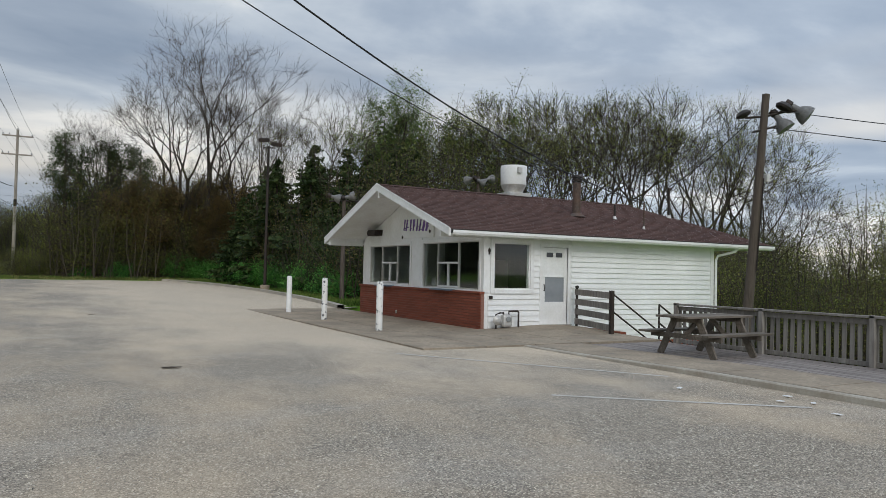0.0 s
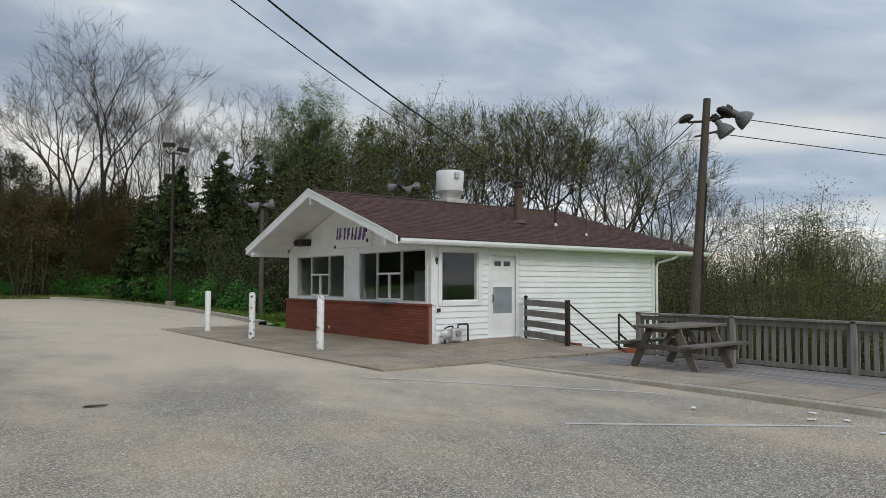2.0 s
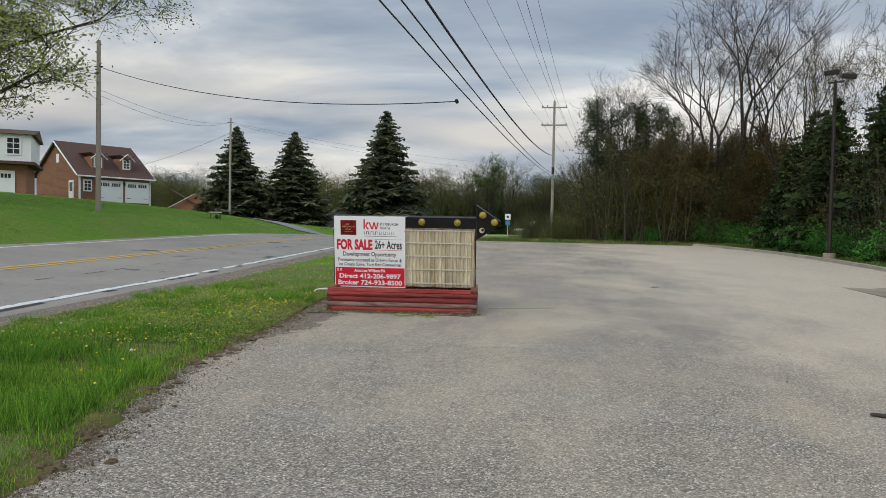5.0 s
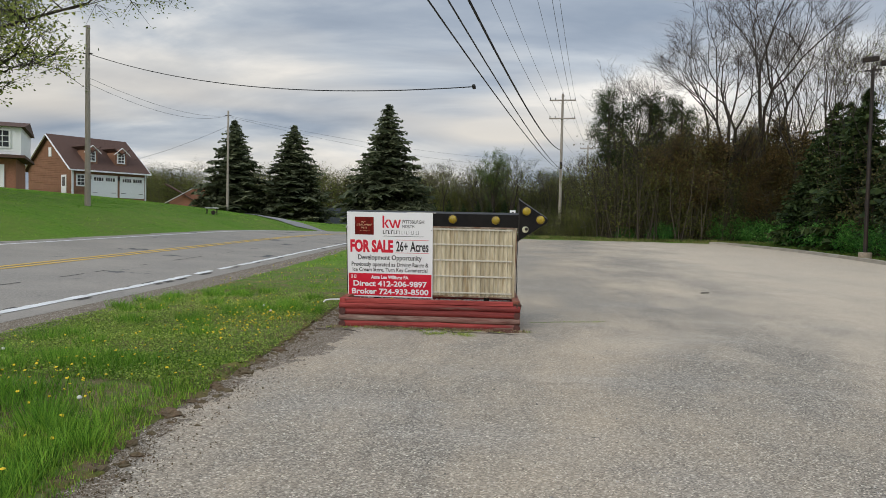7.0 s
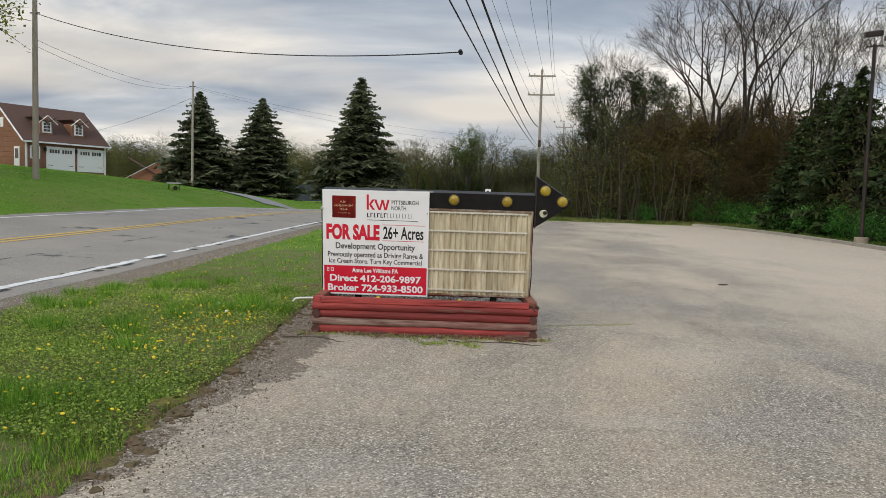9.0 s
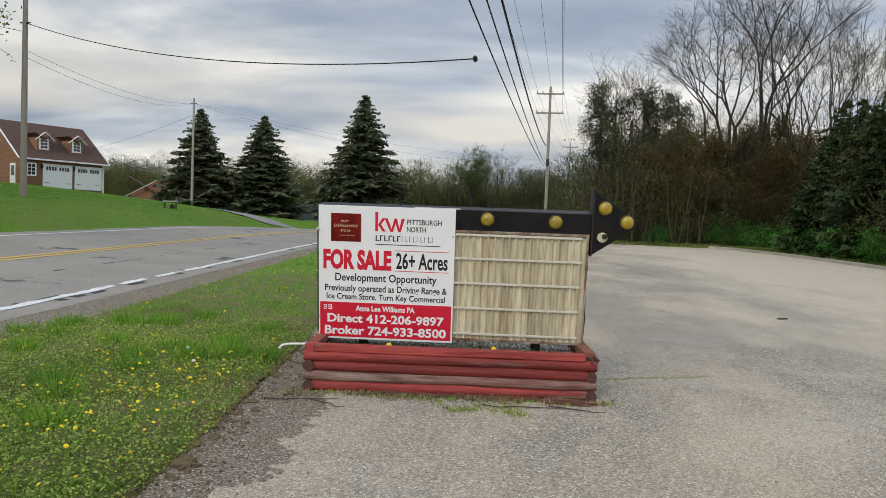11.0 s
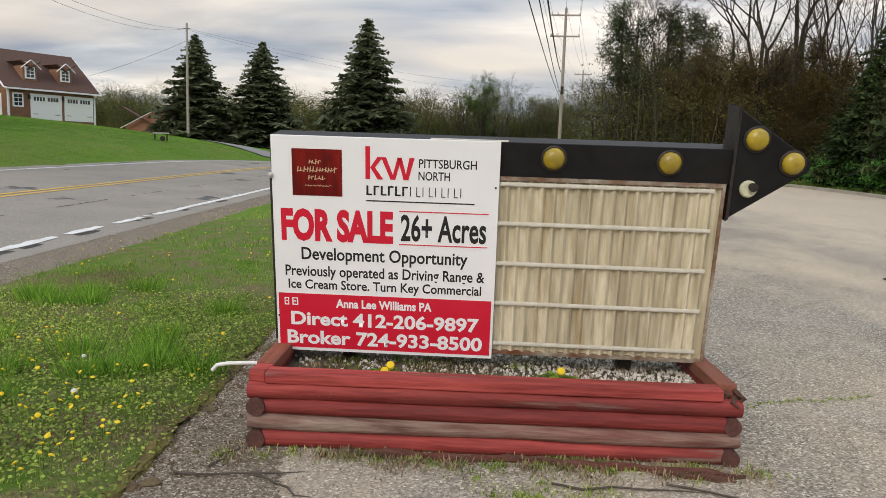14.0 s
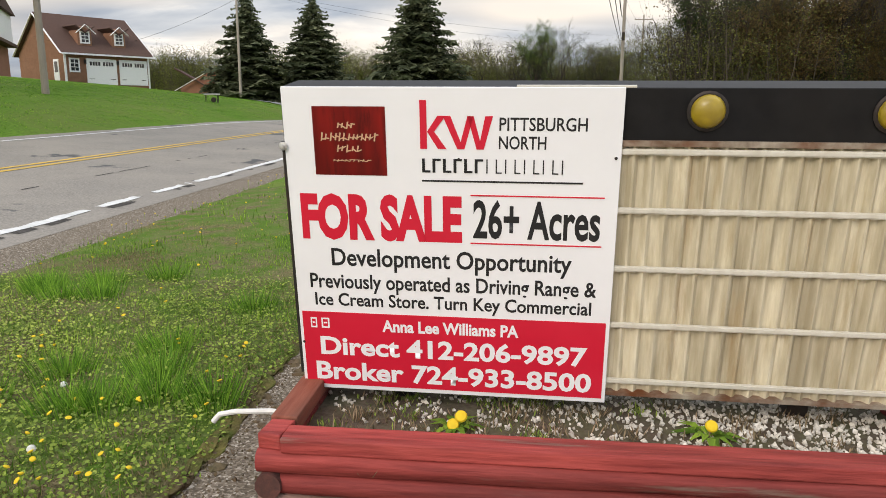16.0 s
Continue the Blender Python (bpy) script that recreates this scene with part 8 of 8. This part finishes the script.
def clover(n, seed):
    """Small flat round leaves low in the verge."""
    r = random.Random(seed)
    g = Geo()
    xs, ys = [r.uniform(-4.6, 0.6) for k in range(n)], [3 - 7.3 * r.random() ** 0.8 for k in range(n)]
    ok = on_verge(np.array(xs), np.array(ys), 0.0)
    zs = ground_z(xs, ys)
    for x, y, z, o in zip(xs, ys, zs, ok):
        if not o or noise.noise(Vector((x * 1.1, y * 1.1, 33))) < r.uniform(-0.7, 0.15):
            continue
        s = r.uniform(0.005, 0.012)
        m = pose(x, y, float(z) + r.uniform(0.012, 0.055), r.uniform(-40, 40), r.uniform(-35, 35), r.uniform(0, 360))
        n0 = len(g.v)
        for k in range(5):
            a = k * 1.2566
            g.v.append(tuple(m @ Vector((math.cos(a) * s, math.sin(a) * s, 0))))
        g.f.append(tuple(range(n0, n0 + 5)))
    tagged(part("clover", g, CLOVER), "low clover and broad-leaved weeds in the verge", "weeds", kind="stuff")


clover(125000, 6)
rs = random.Random(5)
g = Geo()
tufts = [(-1.35, 0.35), (-1.9, -0.9), (-1.2, -1.9), (-0.7, 0.6)] + [(rs.uniform(-4.2, 0.6), rs.uniform(-7, 3)) for k in range(75)]
for cx, cy in tufts:
    if not on_verge(np.array([cx]), np.array([cy]), 0.15)[0]:
        continue
    z = float(ground_z([cx], [cy])[0])
    for k in range(230):
        a, r = rs.uniform(0, 6.28), rs.uniform(0, 0.17)
        px, py = cx + math.cos(a) * r, cy + math.sin(a) * r
        h = rs.uniform(0.07, 0.19)
        b = rs.uniform(0, 6.28)
        n = len(g.v)
        w = 0.004
        g.v += [(px - math.cos(b) * w, py - math.sin(b) * w, z - 0.01), (px + math.cos(b) * w, py + math.sin(b) * w, z - 0.01), (px + math.cos(a) * h * 0.5, py + math.sin(a) * h * 0.5, z + h)]
        g.f.append((n, n + 1, n + 2))
tagged(part("grass_tufts", g, GRASS_LUSH), "taller green grass tufts on the verge", "grass", kind="stuff")

g, gs = Geo(), Geo()
rs = random.Random(15)
made = 0
patches = ((-1.3, -4.4, 0.5, 60), (-0.7, -3.2, 0.5, 26), (-1.0, -1.5, 0.5, 60), (-0.75, -0.6, 0.45, 60), (-1.6, 0.2, 0.6, 36), (-0.9, 1.2, 0.6, 24))
seeds = [(rs.gauss(cx, sp), rs.gauss(cy, sp)) for cx, cy, sp, m in patches for k in range(m)]
while made < 430:
    x, y = seeds.pop() if seeds else (rs.uniform(-6.5, 1.4), rs.uniform(-9, 14))
    if not seeds and noise.noise(Vector((x * 0.7, y * 0.5, 9))) < rs.uniform(-0.35, 0.45) or not on_verge(np.array([x]), np.array([y]), 0.12)[0]:
        made += 0.05
        continue
    z = float(ground_z([x], [y])[0]) + rs.uniform(0.05, 0.12)
    m = pose(x, y, z, rs.uniform(-35, 35), rs.uniform(-35, 35), 0)
    g.lathe([(0.005, 0), (0.012 * rs.uniform(0.8, 1.3), 0.006), (0.009, 0.010), (0.002, 0.011)], m, 9)
    gs.tube([(x, y, z - 0.12), (x, y, z)], 0.002, 3, cap=False)
    made += 1
tagged(part("dandelions", g, DANDELION), "yellow dandelion flowers scattered in the verge", "flowers", kind="stuff")
tagged(part("dandelion_stems", gs, GRASS_BLADE), "thin green dandelion stems", "flowers", kind="stuff")
g = Geo()
for k in range(16):
    x, y = rs.uniform(-4.5, 0.4), rs.uniform(-8, 3)
    if on_verge(np.array([x]), np.array([y]), 0.1)[0]:
        g.lathe([(0.004, -0.014), (0.016, -0.008), (0.019, 0), (0.013, 0.012), (0.003, 0.017)], pose(x, y, float(ground_z([x], [y])[0]) + rs.uniform(0.08, 0.14)), 9)
tagged(part("dandelion_clocks", g, plain("seed_head_white", (0.6, 0.6, 0.55))), "pale dandelion seed heads", "flowers", kind="stuff")


def dandelion_plant(x, y, z, flowers, seed):
    r = random.Random(seed)
    t = thing("dandelion_plant", "yellow dandelion with green leaves in the gravel", "flower", PL @ pose(x, y, z), "dandelions in the planter")
    lg = Geo()
    for k in range(26):
        a, L = r.uniform(0, 6.28), r.uniform(0.06, 0.15)
        w = 0.014
        d = Vector((math.cos(a), math.sin(a), 0))
        s = Vector((-d.y, d.x, 0)) * w
        lg.quad(Vector((0, 0, 0.004)), d * L * 0.5 - s + Vector((0, 0, 0.03)), d * L + Vector((0, 0, 0.015)), d * L * 0.5 + s + Vector((0, 0, 0.03)))
    part("leaves", lg, GRASS_BLADE, t)
    for fx, fy, fz in flowers:
        part("stem", Geo().tube([(0, 0, 0), (fx * 0.5, fy * 0.5, fz * 0.6), (fx, fy, fz)], 0.003, 5), GRASS_BLADE, t)
        part("bloom", Geo().lathe([(0.008, -0.004), (0.024, 0.002), (0.02, 0.01), (0.004, 0.013)], pose(fx, fy, fz, 50, 0, 0), 14), DANDELION, t)


dandelion_plant(0.66, 0.36, 0.29, ((0.0, -0.03, 0.035), (0.03, -0.02, 0.065)), 1)
dandelion_plant(1.62, 0.40, 0.29, ((0.0, -0.03, 0.06),), 2)


def weeds(name, spots, label, seed, h=(0.02, 0.09), per=60, spread=0.10, mat=GRASS_BLADE):
    r = random.Random(seed)
    g = Geo()
    for sx, sy, sz in spots:
        for k in range(per):
            a, q = r.uniform(0, 6.28), abs(r.gauss(0, spread))
            px, py = sx + math.cos(a) * q, sy + math.sin(a) * q
            hh = r.uniform(*h)
            b = r.uniform(0, 6.28)
            d = Vector((math.cos(b), math.sin(b), 0))
            base = Vector((px, py, sz))
            tip = base + d * hh * 0.7 + Vector((0, 0, hh))
            s = Vector((-d.y, d.x, 0)) * 0.0032
            g.quad(base, base.lerp(tip, 0.55) + s, tip, base.lerp(tip, 0.55) - s)
    return tagged(part(name, g, mat), label, "weeds", kind="stuff")


r = random.Random(3)
spots = [tuple(PL @ Vector((r.uniform(-0.12, PW + 0.1), -r.uniform(0.01, 0.13), 0.0))) for k in range(46)]
weeds("weeds", spots, "small green weeds along the planter's foot", 4, (0.006, 0.034), 75, 0.05, CLOVER)
weeds("dry_weeds", [tuple(PL @ Vector((r.uniform(-0.1, PW + 0.1), -r.uniform(0.0, 0.2), 0.0))) for k in range(40)], "dry straw weeds along the planter's foot", 6, (0.008, 0.05), 60, 0.07, THATCH)
weeds("weeds", [(1.55 + r.uniform(-0.35, 0.35), -0.62 + r.uniform(-0.15, 0.1), 0.002) for k in range(14)], "flat green weeds growing from the asphalt", 7, (0.008, 0.03), 70, 0.07, CLOVER)
weeds("weeds", [(2.6 + k * 0.07, 0.75 + 0.03 * k + r.uniform(-0.03, 0.03), 0.0) for k in range(16)], "line of weeds in an asphalt crack", 8, (0.006, 0.02), 26, 0.03, CLOVER)
weeds("planter_weeds", [tuple(PL @ Vector((r.uniform(0.12, 1.5), r.uniform(0.15, 0.7), 0.29))) for k in range(15)], "low weeds growing among the gravel", 9, (0.008, 0.035), 60, 0.07, CLOVER)
weeds("planter_weeds", [tuple(PL @ Vector((r.uniform(0.12, 2.2), r.uniform(0.15, 0.7), 0.29))) for k in range(26)], "dry stems among the gravel", 10, (0.01, 0.05), 50, 0.08, THATCH)
# woods' edge grass
blades("rough_grass", 30000, (-8, 17.5), (40.5, 44.5), (0.10, 0.35), (0.012, 0.025), GRASS_ROUGH, "rough grass below the woods", 11, lambda x, y, rng: poly_sd(x, y, LOT) > 0.15)
blades("rough_grass", 26000, (15, 18.5), (9, 41), (0.08, 0.28), (0.012, 0.025), GRASS_ROUGH, "rough grass behind the kerb", 12, lambda x, y, rng: poly_sd(x, y, LOT) > 0.35)
blades("dry_grass", 22000, (-8, 17.5), (40.5, 44.5), (0.06, 0.3), (0.012, 0.02), GRASS_DRY, "dry grass below the woods", 13, lambda x, y, rng: poly_sd(x, y, LOT) > 0.1)


# dirt clods, twigs and litter on the asphalt
def clod(x, y, r_, seed):
    """A ragged lump: a noisy half ball."""
    g = Geo()
    n, m = 16, 7
    for i in range(m + 1):
        for k in range(n):
            e, a = math.pi / 2 * i / m, 2 * math.pi * k / n
            d = Vector((math.cos(a) * math.cos(e), math.sin(a) * math.cos(e), math.sin(e) * 0.5))
            f = 1 + 0.55 * noise.noise(d * 2.3 + Vector((seed * 3.1, 0, 0))) + 0.35 * noise.noise(d * 7 + Vector((0, seed * 1.7, 0)))
            g.v.append(tuple(d * r_ * f + Vector((0, 0, -0.01))))
    for i in range(m):
        for k in range(n):
            g.f.append((i * n + k, i * n + (k + 1) % n, (i + 1) * n + (k + 1) % n, (i + 1) * n + k))
    ob = part("dirt_clod", g, DIRT)
    ob.matrix_basis = pose(x, y, 0.0, 0, 0, seed * 77)
    tagged(ob, "brown clod of soil and moss at the asphalt edge", "dirt clod", "dirt clods along the verge")


g = Geo()
q = random.Random(88)
for k in range(9000):
    y = q.uniform(-12, 2.5)
    i = 0
    line = [(2.0, -16), (0.93, -8.3), (0.15, -5.3), (-0.16, -2), (-0.7, 2), (-1.5, 8)]
    for (ax, ay), (bx, by) in zip(line, line[1:]):
        if ay <= y < by:
            x = ax + (bx - ax) * (y - ay) / (by - ay)
    x += abs(q.gauss(0, 0.26)) - 0.10
    s = q.uniform(0.003, 0.009) * (2.0 if q.random() < 0.05 else 1)
    mm = pose(x, y, s * 0.4, q.uniform(0, 360), q.uniform(0, 360), 0)
    n = len(g.v)
    for p in ((1, 0, 0), (-0.7, 0.7, 0), (-0.7, -0.7, 0), (0, 0, 0.9)):
        g.v.append(tuple(mm @ (Vector(p) * s)))
    g.f += [(n, n + 2, n + 1), (n, n + 1, n + 3), (n + 1, n + 2, n + 3), (n + 2, n, n + 3)]
for k in range(240):
    y = q.uniform(-10.5, 1.5)
    for (ax, ay), (bx, by) in zip(line, line[1:]):
        if ay <= y < by:
            x = ax + (bx - ax) * (y - ay) / (by - ay)
    x += q.gauss(0.02, 0.10)
    s = q.uniform(0.015, 0.05)
    n = len(g.v)
    o = Vector((q.uniform(0, 50), 0, 0))
    for i in range(4):
        for kk in range(8):
            e, a = math.pi / 2 * i / 3, 2 * math.pi * kk / 8
            d = Vector((math.cos(a) * math.cos(e), math.sin(a) * math.cos(e), math.sin(e) * 0.6))
            g.v.append(tuple(Vector((x, y, -0.006)) + d * s * (1 + 0.8 * noise.noise(d * 2.5 + o))))
    for i in range(3):
        for kk in range(8):
            g.f.append((n + i * 8 + kk, n + i * 8 + (kk + 1) % 8, n + (i + 1) * 8 + (kk + 1) % 8, n + (i + 1) * 8 + kk))
tagged(part("soil_crumbs", g, DIRT), "soil crumbs and grit spilled along the asphalt edge", "soil", kind="stuff")


def verge_berm():
    """Ragged low ridge of soil and moss where the grass overhangs the asphalt."""
    g = Geo()
    nu, nv = 340, 9
    for i in range(nu + 1):
        y = -13 + 15.0 * i / nu
        x = 0.0
        for (ax, ay), (bx, by) in zip(line, line[1:]):
            if ay <= y < by:
                x = ax + (bx - ax) * (y - ay) / (by - ay)
        nz = noise.noise(Vector((0, y * 1.9, 3.0)))
        w = 0.05 + 0.16 * nz + 0.07 * noise.noise(Vector((0, y * 7.0, 4.0)))
        hh = 0.016 + 0.065 * max(0.0, noise.noise(Vector((0, y * 1.3, 8.0)))) + 0.012 * nz
        thin = float(smooth01((y + 4.2) / 1.5))
        for j in range(nv):
            u = j / (nv - 1)
            px = x - (0.20 - 0.13 * thin) + (w + 0.20) * (1 - 0.7 * thin) * u
            lump = 0.024 * noise.noise(Vector((px * 13, y * 13, 0))) + 0.016 * noise.noise(Vector((px * 34, y * 34, 5)))
            pz = (hh + lump) * min(1.0, (1 - u) * 3.2) - (0.02 if j == nv - 1 else 0.0)
            base = float(ground_z([px], [y])[0]) if j == 0 else 0.0
            g.v.append((px + 0.045 * noise.noise(Vector((y * 9, u * 4, 1))), y, max(pz, base - 0.01) if j == 0 else pz))
    for i in range(nu):
        for j in range(nv - 1):
            a = i * nv + j
            g.f.append((a, a + 1, a + nv + 1, a + nv))
    tagged(part("soil_edge", g, MOSS_EDGE, smooth=True), "ragged mossy brown soil edge between grass and asphalt", "soil", kind="stuff")


verge_berm()
tagged(sheet("soil_wash", axis([(-0.9, 1.6, 0.022)]), axis([(-9, 1.6, 0.022)]), lambda x, y: lot_surface(x, y) + 0.0025, SHOULDER,
             keep=lambda x, y: (poly_sd(x, y, LOT) < 0.15) & (poly_sd(x, y, LOT) > -0.14 - 0.45 * smooth01((y + 3.5) / 1.5) + 0.22 * wobble(x, y, 2.6) + 0.18 * wobble(x, y, 12.0, 3.0))),
       "dark gritty soil washed over the asphalt edge", "soil", kind="stuff")
g = Geo()
for k in range(7000):
    x, y = 0.3 + 6.2 * q.random() ** 1.4, q.uniform(-11.5, 2.0)
    if poly_sd(np.array([x]), np.array([y]), LOT)[0] > -0.1:
        continue
    s = q.uniform(0.004, 0.009) * (1.7 if q.random() < 0.06 else 1)
    mm = pose(x, y, float(lot_surface(np.array([x]), np.array([y]))[0]) + s * 0.3, q.uniform(0, 360), q.uniform(0, 360), 0)
    n = len(g.v)
    for p in ((1, 0, 0), (-0.7, 0.7, 0), (-0.7, -0.7, 0), (0, 0, 0.9)):
        g.v.append(tuple(mm @ (Vector(p) * s)))
    g.f += [(n, n + 2, n + 1), (n, n + 1, n + 3), (n + 1, n + 2, n + 3), (n + 2, n, n + 3)]
tagged(part("loose_stones", g, PEBBLE), "small loose pale and dark stones on the asphalt", "gravel", kind="stuff")
for k, (x, y, s) in enumerate(((0.58, -6.9, 0.06), (0.38, -6.2, 0.09), (0.30, -5.7, 0.07), (0.16, -5.0, 0.10), (0.22, -4.6, 0.05), (0.08, -4.1, 0.08), (0.06, -3.5, 0.09), (0.0, -2.9, 0.06), (0.9, -8.1, 0.09),
                               (1.05, -8.9, 0.09), (-0.06, -2.3, 0.08), (0.72, -7.5, 0.10), (1.18, -7.9, 0.045), (0.5, -5.2, 0.03))):
    clod(x, y, s, k)


def twig(x, y, L, turn, seed):
    q = random.Random(seed)
    pts = [(L * (i / 5 - 0.5), q.uniform(-0.02, 0.02), 0.012 + q.uniform(0, 0.008)) for i in range(6)]
    ob = part("twig", Geo().tube(pts, [0.006, 0.006, 0.005, 0.005, 0.004, 0.002], 6), BARK_GREY)
    ob.matrix_basis = pose(x, y, 0, 0, 0, turn)
    tagged(ob, "dry grey-brown twig lying on the asphalt", "twig", "twigs by the planter")


for k, (x, y, L, a) in enumerate(((0.12, -0.72, 0.6, 12), (0.35, -0.80, 0.35, -30), (1.9, -0.52, 0.7, 6), (2.3, -0.48, 0.45, -14), (-0.02, -0.55, 0.25, 70))):
    twig(x, y, L, a, k)


def scrap(name, x, y, pts, mat, label, category, turn):
    g = Geo().prism(pts, 0.0, 0.008)
    ob = part(name, g, mat)
    ob.matrix_basis = pose(x, y, float(lot_z(y)) + 0.012, 2, -2, turn)
    tagged(ob, label, category)


scrap("bark_strip", 6.42, -5.64, [(-0.13, -0.03), (-0.03, -0.045), (0.12, -0.025), (0.14, 0.01), (0.01, 0.04), (-0.12, 0.03)], BARK_DARK, "dark strip of bark lying on the asphalt", "bark", -20)
scrap("bark_strip", 6.1, 6.42, [(-0.10, -0.03), (0.08, -0.04), (0.11, 0.02), (-0.06, 0.05)], BARK_DARK, "dark scrap of bark lying on the asphalt", "bark", 10)
for x, y in ((12.5, -11.1), (12.75, -11.35), (12.35, -11.9), (12.9, -10.9), (12.1, -9.9), (12.65, -12.3)):
    scrap("paper_scrap", x, y, [(-0.05, -0.02), (0.04, -0.03), (0.06, 0.02), (-0.03, 0.03)], SIGN_WHITE, "small white paper scrap by the kerb", "litter", x * 300)
lines = thing("parking_lines", "faded white parking bay lines", "road marking", pose(0, 0, 0), kind="structure")
for a, b in (((10.3, -5.05), (12.85, -9.0)), ((10.2, -9.63), (12.5, -11.5))):
    d = Vector((b[0] - a[0], b[1] - a[1], 0)).normalized()
    s = Vector((-d.y, d.x, 0)) * 0.04
    A, B = Vector((*a, 0)), Vector((*b, 0))
    g = Geo()
    for k in range(12):
        q = [A.lerp(B, k / 12) - s, A.lerp(B, (k + 1) / 12) - s, A.lerp(B, (k + 1) / 12) + s, A.lerp(B, k / 12) + s]
        zs = lot_surface(np.array([p.x for p in q]), np.array([p.y for p in q])) + 0.005
        g.quad(*[(p.x, p.y, float(z)) for p, z in zip(q, zs)])
    part("line", g, PAINT_FAINT, lines)

# ---- bricks of the stand's front ----
rs = random.Random(19)
brick_w, brick_h, joint = 0.40, 0.056, 0.016
course = 0
zc = 0.0
near_mesh = mesh_of("brick", Geo().box(-0.016, 0.0, 0.0, 0.0, brick_w - 0.003, brick_h), BRICK)
while zc < 0.92:
    y = WY0 - 0.02 - (brick_w / 2 if course % 2 else 0)
    while y < WY1:
        y0, y1 = max(y, WY0 - 0.025), min(y + brick_w - 0.003, WY1 + 0.015)
        if y1 - y0 > 0.03:
            full = y1 - y0 > brick_w - 0.003 - 0.002
            b = new("brick", near_mesh if full else mesh_of("brick", Geo().box(-0.016, 0, 0, 0, y1 - y0, brick_h), BRICK))
            b.parent = building
            b.matrix_basis = pose(WX0 - 0.09 - rs.uniform(0, 0.003), y0, zc)
        y += brick_w
    zc += brick_h + joint
    course += 1
